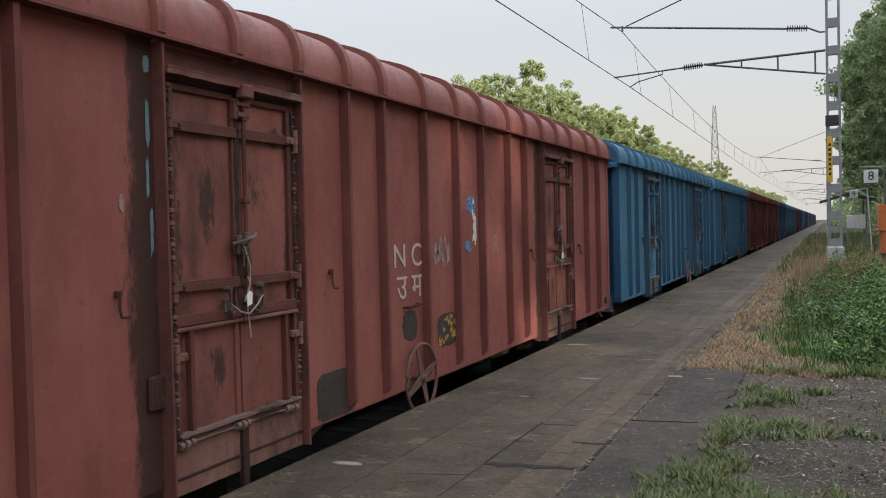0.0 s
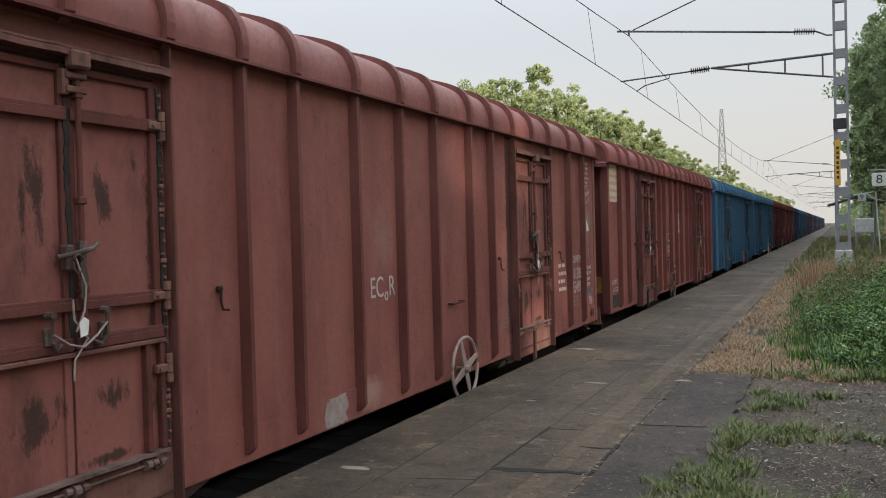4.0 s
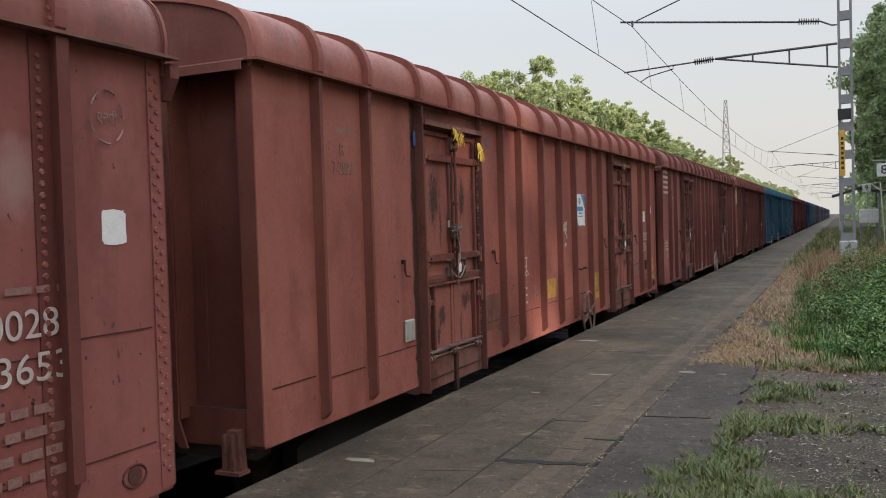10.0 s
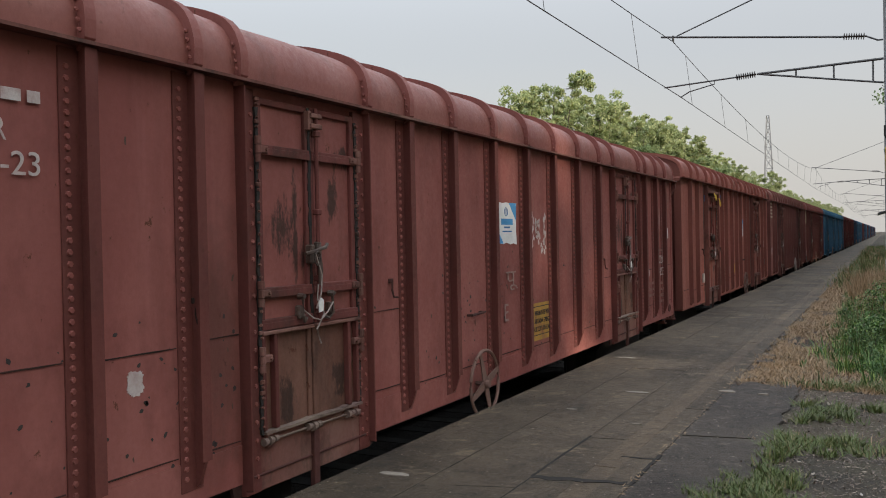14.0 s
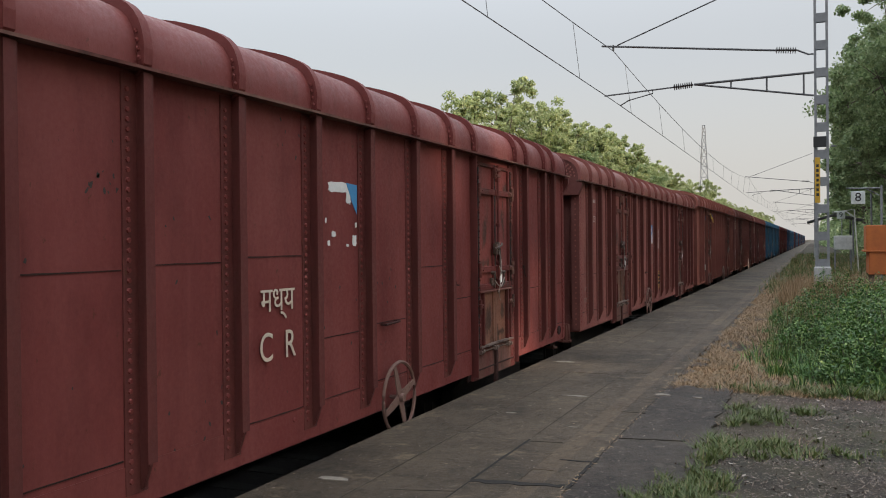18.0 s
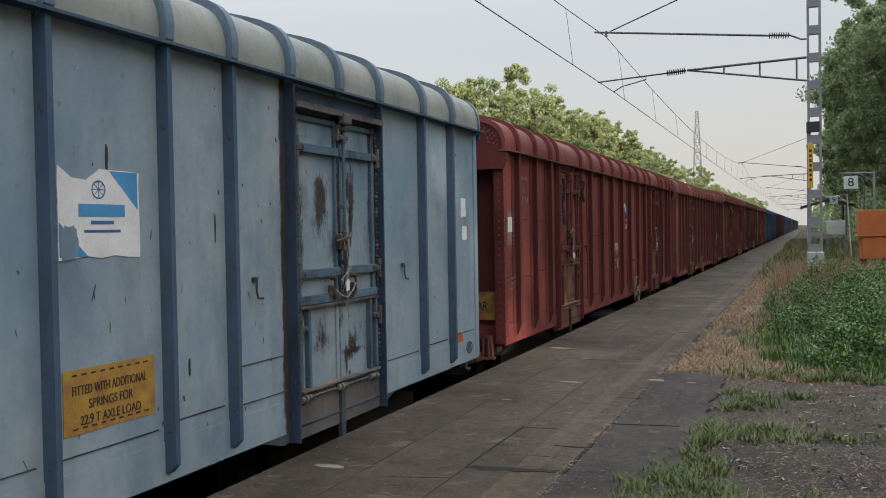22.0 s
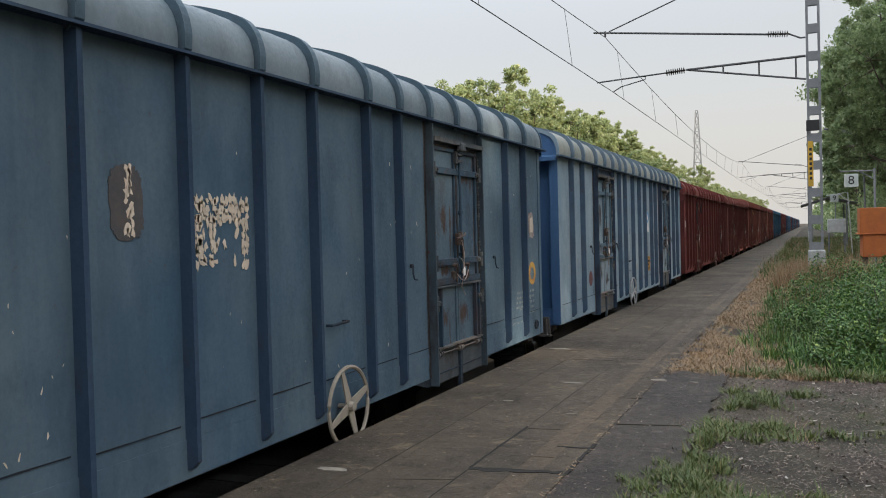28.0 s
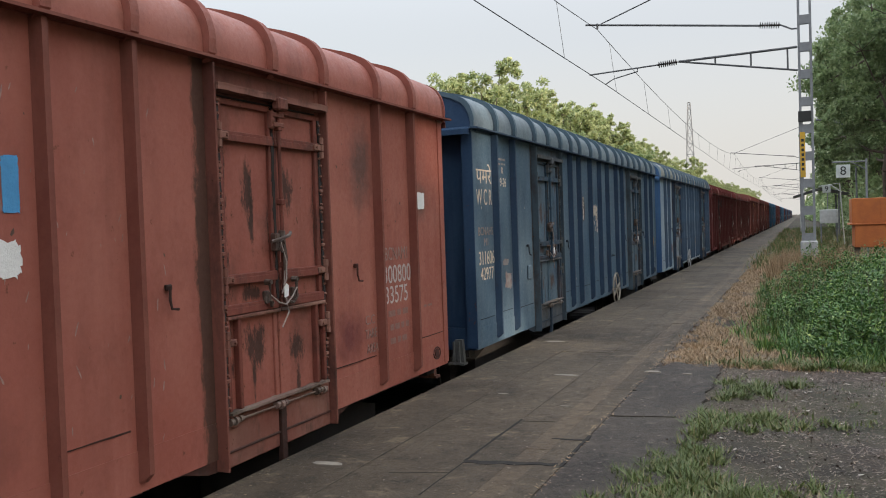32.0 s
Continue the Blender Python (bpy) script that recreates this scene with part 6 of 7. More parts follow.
rag(C, "paint_scrap", 6.45, 1.47, 0.08, 0.14, M_STEN, 31, 0.5)
lettering(C, "\u092a\u0942", 8.17, 1.05, 0.24, 0.17)
lettering(C, "E", 8.20, 0.70, 0.20, 0.11)
lettering(C, "R", 7.80, 0.70, 0.19, 0.12, M_FADE)
plate_holder(C, 11.37, 0.66, 0.18, 0.20, M_TIN)
slab_on(C, "repair_sheet", 9.60, 9.08, 0.42, 0.81, LIV[2]["rusty"], thick=0.0)
for cu, cz, sd in ((10.42, 2.50, 1), (9.86, 2.40, 2)):
    bm = bmesh.new()
    rng = random.Random(sd)
    for k in range(26):
        a = Vector((SIDE + 0.11, -cu + rng.uniform(-0.10, 0.10) * (1 if sd == 1 else 0.3), cz - RAIL_Z + 0.03))
        tube(bm, [a, a + Vector((0.02, rng.uniform(-0.05, 0.05), -0.06)), a + Vector((0.03, rng.uniform(-0.09, 0.09), -rng.uniform(0.10, 0.2)))], 0.004, 4)
    part("straw_tuft", bm, M_STRAW, C, "tuft of yellow straw caught at the door")
lettering(C, "38420", 10.50, 1.60, 0.07, 0.05, M_STEN, lift=0.03)
rag(C, "blue_rag", 11.18, 2.38, 0.06, 0.16, M_CLOTH, 40, 0.4, lift=0.02)
rag(C, "blue_rag", 9.58, 2.46, 0.05, 0.12, M_CLOTH, 41, 0.4, lift=0.09)
bars(C, 12.52, 12.26, 2.30, 2.40, 1, 150)
lettering(C, "R", 12.40, 2.20, 0.09, 0.07, M_FAINT)
lettering(C, "7-2023", 12.40, 2.06, 0.10, 0.30, M_FAINT)
# fourth, riveted
lettering(D, "300288", 0.96, 1.18, 0.14, 0.60)
lettering(D, "63653", 0.97, 0.97, 0.14, 0.52)
bars(D, 1.22, 0.70, 1.30, 1.38, 1, 14)
rag(D, "white_label", 0.37, 1.63, 0.18, 0.20, M_PAPER, 18, 0.2, corners=9)
rag(D, "paint_scrap", 1.76, 0.98, 0.14, 0.16, M_STEN, 19, 0.6)
bars(D, 1.95, 1.48, 0.55, 0.85, 3, 15)
bars(D, 1.2, 0.75, 0.40, 0.82, 4, 16)
dashed_ring(D, 0.40, 2.21, M_FADE, 0.012)
lettering(D, "\u090f\u0928\u092a\u0940", 0.40, 2.21, 0.08, 0.14, M_FADE)
poster(D, 8.03, 7.48, 1.53, 1.98)
shards(D, "torn_sticker", 6.87, 1.64, 0.56, 0.44, M_STEN, 50, lambda a, c: 0.55 if (a < 0.3 or a > 0.85) or (0.35 < a < 0.65 and 0.3 < c < 0.85) else 0.08, 16, 8, "flaked remains of a white sticker")
slab_on(D, "warning_panel", 7.11, 6.43, 0.44, 0.86, M_MUST, thick=-0.001, label="mustard painted warning panel")
lettering(D, "WAGON FITTED WITH", 6.80, 0.75, 0.055, 0.46, M_SOOT, lift=0.002)
lettering(D, "ADDITIONAL SPRINGS", 6.80, 0.66, 0.055, 0.48, M_SOOT, lift=0.002)
lettering(D, "FOR 22.32 T AXLE LOAD", 6.80, 0.57, 0.055, 0.50, M_SOOT, lift=0.002)
for u0, u1, z0, z1 in ((7.07, 6.50, 0.815, 0.825), (7.07, 6.50, 0.495, 0.505), (7.075, 7.065, 0.50, 0.82), (6.505, 6.495, 0.50, 0.82)):
    slab_on(D, "border_line", u0, u1, z0, z1, M_SOOT, thick=0.0)
lettering(D, "\u092a\u0942", 7.66, 1.15, 0.20, 0.32, M_FADE)
lettering(D, "E", 7.82, 0.83, 0.18, 0.10, M_FADE)
bars(D, 13.70, 13.30, 2.22, 2.36, 1, 19, M_STEN)
lettering(D, "R", 13.51, 2.13, 0.10, 0.06)
lettering(D, "12-23", 13.48, 1.98, 0.11, 0.34)
rag(D, "paint_scrap", 12.76, 0.87, 0.14, 0.16, M_STEN, 60, 0.5)
lettering(D, "WT", 14.05, 0.80, 0.07, 0.14, M_FADE)
lettering(D, "BASE", 14.05, 0.62, 0.07, 0.18, M_FADE)
# fifth, riveted
lettering(E, "\u092e\u0927\u094d\u092f", 7.60, 1.17, 0.22, 0.42, M_CREAM)
lettering(E, "C  R", 7.60, 0.88, 0.20, 0.44, M_CREAM)
rag(E, "poster_strip", 6.72, 2.05, 0.36, 0.10, M_PAPER, 23, 0.35, "torn top strip of a white poster")
rag(E, "poster_strip", 6.56, 1.99, 0.10, 0.16, M_PAPER, 26, 0.5)
bm = bmesh.new()
prism(bm, [(-6.60, 2.09 - RAIL_Z), (-6.42, 2.08 - RAIL_Z), (-6.425, 1.84 - RAIL_Z), (-6.45, 1.87 - RAIL_Z), (-6.50, 1.93 - RAIL_Z)], "x", FACE - 0.001, FACE + 0.002)
part("poster_corner", bm, M_SKY, E, "blue corner of a torn poster")
for k, (u, z, wd, hg) in enumerate(((6.47, 1.62, 0.09, 0.11), (6.80, 1.67, 0.08, 0.06), (6.88, 1.60, 0.05, 0.05), (6.44, 1.75, 0.04, 0.05), (6.58, 1.58, 0.05, 0.03), (6.92, 1.78, 0.03, 0.05))):
    rag(E, "poster_scrap", u, z, wd, hg, M_PAPER, 81 + k, 0.6)
bars(E, 13.75, 13.40, 2.22, 2.32, 1, 20)
lettering(E, "R", 13.57, 2.12, 0.09, 0.06, M_FADE)
lettering(E, "3 24", 13.54, 1.98, 0.10, 0.28, M_FADE)
slab_on(E, "white_label", 14.24, 14.06, 1.56, 1.75, M_PAPER, lift=0.002, thick=0.0)
bars(E, 14.2, 13.95, 0.80, 1.0, 3, 21)
end_panel(E, 1.25, 0.62, 0.34, 0.36, "AR", 14.40)
for u, z, hgt in ((11.86, 2.0, 0.7), (10.62, 2.2, 0.35)):
    bm = bmesh.new()
    rng = random.Random(int(z * 10))
    v = [Vector((SIDE + 0.10 + 0.01 * math.sin(k), -u + 0.014 * math.sin(k * 0.9), z + hgt / 2 - RAIL_Z - hgt * k / 8)) for k in range(9)]
    for p, q in zip(v, v[1:]):
        cyl(bm, p, q, rng.uniform(0.014, 0.03), rng.uniform(0.012, 0.026), 6)
    part("knotted_rag", bm, M_CLOTHG, E, "grey strip of cloth tied to the hinge")
# sixth, pale blue
poster(F, 6.02, 5.43, 1.47, 1.96, LIV[5]["side"])
slab_on(F, "notice_panel", 6.01, 5.34, 0.56, 0.90, M_MUST, thick=-0.001, label="mustard notice panel")
lettering(F, "FITTED WITH ADDITIONAL", 5.68, 0.79, 0.05, 0.54, M_SOOT, lift=0.002)
lettering(F, "SPRINGS FOR", 5.68, 0.71, 0.05, 0.32, M_SOOT, lift=0.002)
lettering(F, "22.9 T AXLE LOAD", 5.68, 0.63, 0.05, 0.44, M_SOOT, lift=0.002)
for z in (0.59, 0.87):
    for k in range(9):
        slab_on(F, "border_dash", 5.95 - 0.065 * k, 5.915 - 0.065 * k, z - 0.005, z + 0.005, M_SOOT, thick=0.0)
rag(F, "dark_spot", 8.34, 1.82, 0.12, 0.12, M_SOOT, 28, 0.2, corners=2)
rag(F, "paint_scrap", 7.19, 1.74, 0.05, 0.09, M_PAPER, 29, 0.4)
rag(F, "white_label", 0.41, 1.84, 0.17, 0.26, M_PAPER, 91, 0.35, corners=9)
rag(F, "white_label", 0.39, 1.56, 0.16, 0.17, M_PAPER, 92, 0.3, corners=9)
rag(F, "red_patch", 0.58, 0.32, 0.26, 0.34, M_ORANGE, 33, 0.4)
rag(F, "red_disc", 11.47, 0.72, 0.26, 0.26, M_PATCHR, 34, 0.06, corners=2)
for k in range(14):
    rng = random.Random(700 + k)
    rag(F, "rust_scratch", rng.uniform(4.6, 13.2), rng.uniform(0.5, 2.3), rng.uniform(0.012, 0.03), rng.uniform(0.08, 0.30), M_SOOT, 720 + k, 0.7, corners=2)
flecks(F, 150, (0.2, 13.3, 0.25, 2.6), 0.020, 0.035, M_RUSTS, 300, U_DOORS)
flecks(F, 60, (0.2, 13.3, 0.25, 2.0), 0.009, 0.075, M_SOOT, 301, U_DOORS)
lettering(F, "N  E", 6.95, 0.74, 0.13, 0.5, LIV[5]["roof"])
# seventh, slate blue
rag(G, "scraped_spot", 8.06, 1.80, 0.30, 0.46, M_RUSTG, 35, 0.3)
shards(G, "torn_sticker", 8.05, 1.80, 0.16, 0.42, M_CREAM, 35, lambda a, c: 1.0 if 0.3 < a < 0.75 else 0.15, 5, 7, "scraped cream sticker")
shards(G, "torn_sticker", 7.22, 1.63, 0.58, 0.46, M_CREAM, 70, lambda a, c: 0.95 if a < 0.22 or a > 0.88 or c > 0.62 else (0.75 if c < 0.12 and 0.7 < a or 0.3 < a < 0.42 else 0.10), 17, 8, "scraped cream sticker")
rag(G, "scraped_spot", 0.44, 1.65, 0.28, 0.44, M_SCRAPE, 36, 0.5)
rag(G, "white_label", 0.43, 1.66, 0.16, 0.24, M_CREAM, 37, 0.4, lift=0.002, corners=9)
bm = bmesh.new()
rim = [(1 + 0.05 * noise.noise((math.cos(k * math.tau / 28) * 2, math.sin(k * math.tau / 28) * 2, 3)), k * math.tau / 28) for k in range(28)]
rings = [[bm.verts.new((FACE - d, -0.43 + rr * f * math.cos(q), 1.0 - RAIL_Z + rr * f * math.sin(q))) for f, q in rim] for rr, d in ((0.155, 0.003), (0.155, 0.0), (0.085, 0.0), (0.085, 0.003))]
for u, v in zip(rings, rings[1:]):
    for k in range(28):
        bm.faces.new((u[k], u[(k + 1) % 28], v[(k + 1) % 28], v[k]))
part("yellow_ring", bm, M_MUST, G, "ring of yellow paint")
bars(G, 0.60, 0.36, 0.44, 0.80, 5, 22, M_SLATE)
bars(G, 1.15, 0.85, 0.55, 0.80, 4, 23, M_SLATE)
lettering(G, "BCNAHS", 1.14, 0.34, 0.12, 0.5, M_SLATE)
lettering(G, "\u092a\u092e\u0930\u0947", 13.13, 2.20, 0.24, 0.54, M_CREAM)
lettering(G, "W C R", 13.14, 1.92, 0.19, 0.54, M_CREAM)
lettering(G, "BCNAHS", 13.12, 1.51, 0.10, 0.52, M_SCRAPE)
lettering(G, "M1", 13.12, 1.38, 0.09, 0.14, M_SCRAPE)
lettering(G, "311606", 13.11, 1.19, 0.16, 0.54, M_CREAM)
lettering(G, "42977", 13.11, 1.00, 0.15, 0.46, M_CREAM)
bars(G, 12.60, 12.30, 2.32, 2.44, 2, 24, M_SCRAPE)
lettering(G, "R", 12.43, 2.27, 0.08, 0.06, M_CREAM)
lettering(G, "9-26", 12.41, 2.12, 0.11, 0.24, M_CREAM)
rag(G, "paint_scuff", 12.40, 1.10, 0.30, 0.10, M_SCRAPE, 38, 0.6)
rag(G, "paint_scuff", 12.30, 0.85, 0.34, 0.28, M_SCRAPE, 39, 0.6)
plate_holder(G, 11.39, 0.91, 0.17, 0.20, LIV[6]["side"])
rag(G, "paper_lump", 11.42, 0.28, 0.12, 0.08, M_CREAM, 44, 0.4)
# chips and scuffs
flecks(A, 70, (0.2, 13.3, 0.25, 2.6), 0.018, 0.035, M_RUSTS, 310, U_DOORS)
flecks(B, 60, (0.2, 13.3, 0.25, 2.6), 0.018, 0.035, M_RUSTS, 311, U_DOORS)
flecks(C, 90, (0.2, 13.3, 0.2, 1.2), 0.025, 0.030, M_SOOT, 312, U_DOORS)
flecks(D, 240, (0.2, 14.2, 0.22, 1.3), 0.030, 0.030, M_SOOT, 313, RIVETED[3][1])
flecks(D, 120, (0.2, 14.2, 0.3, 2.5), 0.020, 0.050, M_RUSTS, 314, RIVETED[3][1])
flecks(E, 160, (0.2, 14.2, 0.22, 2.5), 0.022, 0.040, M_SOOT, 315, RIVETED[4][1])
flecks(G, 50, (0.2, 13.3, 0.3, 2.4), 0.014, 0.045, M_CREAM, 316, U_DOORS)
flecks(H, 110, (4.2, 7.5, 0.3, 2.4), 0.014, 0.075, M_FADE, 317, U_DOORS)
flecks(H, 60, (0.2, 13.3, 0.3, 2.4), 0.020, 0.035, M_RUSTS, 318, U_DOORS)
# eighth, brick red
lettering(H, "BCNAM1", 1.18, 1.35, 0.12, 0.48, M_FADE)
lettering(H, "300800", 1.17, 1.16, 0.165, 0.58)
lettering(H, "33575", 1.20, 0.97, 0.16, 0.48)
rag(H, "white_label", 0.58, 1.85, 0.19, 0.19, M_PAPER, 46, 0.3, lift=0.002, corners=9)
lettering(H, "C.C", 1.75, 0.79, 0.08, 0.17, M_FADE)
lettering(H, "TARE", 1.74, 0.67, 0.08, 0.22, M_FADE)
lettering(H, "AREA", 1.72, 0.54, 0.08, 0.22, M_FADE)
bars(H, 1.40, 0.95, 0.48, 0.86, 3, 25)
bars(H, 0.62, 0.34, 0.77, 0.82, 1, 26)
rag(H, "poster_scrap", 5.42, 1.86, 0.11, 0.30, M_SKY, 48, 0.22, corners=10)
rag(H, "poster_scrap", 5.45, 1.50, 0.20, 0.24, M_PAPER, 49, 0.5)

# ---- trees ----
TREE_MESH = {}


def tree_meshes(kind, h, spread, leaves, leaf, seed):
    rng = np.random.default_rng(seed)
    bm = bmesh.new()
    r = 0.014 * h + 0.06
    pts = [Vector((0, 0, -0.3))]
    for k in range(1, 7):
        pts.append(Vector((rng.normal() * 0.02 * h * k / 6, rng.normal() * 0.02 * h * k / 6, h * 0.80 * k / 6)))
    for k in range(6):
        cyl(bm, pts[k], pts[k + 1], r * (1 - k / 6.6), r * (1 - (k + 1) / 6.6), 8)
    c = []
    lobes, each = 9, 17
    per = leaves // (lobes * each)
    for k in range(lobes):
        # a limb that ends in a lobe of clumps
        ang, up = k * 2.4 + rng.uniform(-0.5, 0.5), -0.8 + 1.75 * (k + rng.uniform(0, 1)) / lobes
        flat = math.sqrt(max(0.12, 1 - up * up))
        rr = rng.uniform(0.50, 0.92)
        heart = Vector((math.cos(ang) * flat * spread * rr, math.sin(ang) * flat * spread * rr, h * (0.60 + 0.31 * up)))
        base = pts[2 + k % 4].lerp(pts[3 + k % 4], 0.3)
        mid = base.lerp(heart, 0.5) + Vector((0, 0, -0.06 * spread))
        cyl(bm, base, mid, r * 0.30, r * 0.20, 5)
        cyl(bm, mid, heart, r * 0.20, r * 0.08, 5)
        big = spread * rng.uniform(0.34, 0.56)
        for j in range(each):
            d = rng.normal(size=3)
            d /= np.linalg.norm(d)
            tip = np.array(heart) + d * big * rng.uniform(0.35, 1.0) * np.array([1, 1, 0.85])
            if j % 3 == 0:
                cyl(bm, heart, tip, r * 0.08, r * 0.03, 4)
            rad = spread * rng.uniform(0.07, 0.16)
            q = rng.normal(size=(per, 3))
            q /= np.linalg.norm(q, axis=1)[:, None]
            c.append(tip + q * rad * (rng.uniform(0.25, 1.10, per))[:, None] * np.array([1, 1, 0.72]))
    trunk = mesh_of("trunk", bm)
    crown = leaf_mesh("crown", np.concatenate(c), leaf, leaf * 0.5, rng, 0.0, 1.0)
    return trunk, crown


def tree(kind, x, y, scale, turn, material, label, group):
    trunk, crown = TREE_MESH[kind]
    w = tagged(empty("tree", pose(x, y, -0.05, 0, 0, turn)), label, "tree", group)
    w.scale = (scale, scale, scale)
    put("trunk", trunk, M_BARK, w)
    put("crown", crown, material, w)


for k in range(3):
    TREE_MESH["near", k] = tree_meshes("near", 12.0, 3.4, 30000, 0.075, 40 + k)
    TREE_MESH["far", k] = tree_meshes("far", 14.0, 3.9, 12000, 0.16, 60 + k)
rnd = random.Random(5)
GAP_Y, GAP_W = 3.6, 1.75          # an opening that lets a shaft of sun through
# the tall rows along the platform's back and behind the camera, from there into the distance
for k in range(50):
    y = -41.2 + k * 3.3 + rnd.uniform(-0.7, 0.7)
    if abs(y - GAP_Y) < GAP_W or y < -9:
        continue
    # the part at x 24 is out of view, added to block the sun
    x = 24 + rnd.uniform(-1.5, 1.5) if y < 36 else max(5.0, 9.5 - (y - 36) * 0.09) + rnd.uniform(-0.6, 2.0)
    tree(("near", k % 3) if 34 < y < 62 else ("far", k % 3), x, y, rnd.uniform(1.0, 1.25) * (0.92 if y < 1.0 else 1.0), rnd.uniform(0, 360), M_LEAF, "tall leafy green tree behind the platform", "trees behind the platform")
for x, y, s in ((4.0, 36.5, 0.98), (3.7, 40.5, 1.08), (4.4, 45.5, 1.12), (4.2, 51.0, 1.16), (5.0, 56.5, 1.2), (5.8, 34.5, 1.1), (7.2, 39.0, 1.2)):
    tree(("near", int(y) % 3), x, y, s, y * 31, M_LEAF, "tall leafy green tree overhanging the platform", "trees behind the platform")
for k in range(9):
    tree(("near", k % 3), 8.5 + rnd.uniform(-0.8, 3.0), 33 + k * 2.3, rnd.uniform(0.95, 1.28), rnd.uniform(0, 360), M_LEAF, "tall leafy green tree behind the platform", "trees behind the platform")
# unseen backing row, added to stop sun leaking through the first
for k in range(18):
    y = -14 + k * 3.0 + rnd.uniform(-0.6, 0.6)
    if abs(y - GAP_Y + 1.5) > 1.7:
        tree(("far", k % 3), 29.5 + rnd.uniform(-1, 1), y, rnd.uniform(1.0, 1.15), rnd.uniform(0, 360), M_LEAF, "tall leafy green tree behind the platform", "trees behind the platform")
# small trees out of view, added to trim the sun shaft from below
for y in (1.5, 5.0, 8.6):
    tree(("far", 2), 12.0, y, 0.36, y * 40, M_LEAF, "young leafy green tree, unseen, added to trim the sunlight", "trees behind the platform")
# two unseen trees, added to close a leak of sun near the camera
for y in (-1.4, -4.4):
    tree(("far", 0), 23.0, y, 1.1, y * 50, M_LEAF, "tall leafy green tree behind the platform", "trees behind the platform")
# low unseen filler, added to narrow the sunlit opening
tree(("far", 1), 24.0, GAP_Y, 0.45, 30, M_LEAF, "young leafy green tree, unseen, added to trim the sunlight", "trees behind the platform")
# row nearly all out of view, added to keep sun off the far wagons
for k in range(44):
    y = 54 + k * 4.2 + rnd.uniform(-0.8, 0.8) + (k > 30) * (k - 30) * 6
    tree(("far", k % 3), 21 + rnd.uniform(-2, 2), y, rnd.uniform(1.0, 1.2), rnd.uniform(0, 360), M_LEAF, "tall leafy green tree behind the platform", "trees behind the platform")
# unseen row behind the camera, added to dim the light from that side
for k in range(9):
    tree(("far", k % 3), -14 + k * 4.6, -30 + rnd.uniform(-2, 2), rnd.uniform(0.7, 0.9), rnd.uniform(0, 360), M_LEAF, "tall leafy green tree behind the platform", "trees behind the platform")
WOOD_Y, WOOD_H = (38, 47, 53, 59, 67, 76, 90, 109, 129, 152, 188), (8.6, 11.0, 12.4, 14.2, 16.9, 16.9, 19.6, 18.6, 20.0, 18.5, 16.5)
# beyond the line: heights follow the wood's rise and fall
for k in range(48):
    y = 38 + k * 3.15 + rnd.uniform(-1.3, 1.3)
    if k in (14, 15, 24, 33, 34, 41):
        continue
    x = (-26, -31)[k % 2] + rnd.uniform(-1.5, 1.5)
    s = float(np.interp(y, WOOD_Y, WOOD_H)) / 15.0 * (-x / 27) * (rnd.uniform(0.90, 1.04) if k % 3 else rnd.uniform(0.78, 0.92)) * (0.72 if y < 50 else 0.82 if y < 75 else 0.97)
    tree(("far", k % 3), x, y, s, rnd.uniform(0, 360), M_LEAF if k % 6 == 0 else M_LEAF2, "sunlit yellow-green tree across the track", "trees across the track")
for k in range(34):
    y = 195 + k * 11 + rnd.uniform(-3, 3)
    tree(("far", k % 3), -26 + rnd.uniform(-8, 3), y, rnd.uniform(0.85, 1.2), rnd.uniform(0, 360), M_LEAF2, "distant green tree along the line", "trees across the track")
for k in range(14):
    tree(("far", k % 3), 6.5 + rnd.uniform(-1, 3), 125 + k * 14, rnd.uniform(0.8, 1.1), rnd.uniform(0, 360), M_LEAF, "distant green tree along the platform", "trees behind the platform")

# ---- undergrowth ----


def thicket(n, area, high, leaf, seed):
    """Foliage down to the ground under the far trees."""
    rng = np.random.default_rng(seed)
    x0, x1, y0, y1 = area
    x, y = rng.uniform(x0, x1, n), rng.uniform(y0, y1, n)
    top = high * (0.6 + 0.4 * np.sin(x * 1.3 + y * 0.45) * np.cos(y * 0.31 + seed))
    z = top * rng.uniform(0, 1, n) ** 0.8
    tagged(put("thicket", leaf_mesh("thicket", np.stack([x, y, z], 1), leaf, leaf * 0.55, rng, 0.0, 1.0), M_LEAF), "dense dark undergrowth below the far trees", "undergrowth", kind="stuff")


thicket(26000, (3.4, 12, 50, 92), 4.2, 0.17, 31)
thicket(16000, (3.0, 12, 92, 200), 5.0, 0.30, 32)
thicket(12000, (1.5, 12, 200, 420), 7.0, 0.5, 33)
M_WHITE2 = leafy("bleached_leaves", (0.38, 0.33, 0.27), (0.50, 0.46, 0.40), (0.62, 0.60, 0.56))


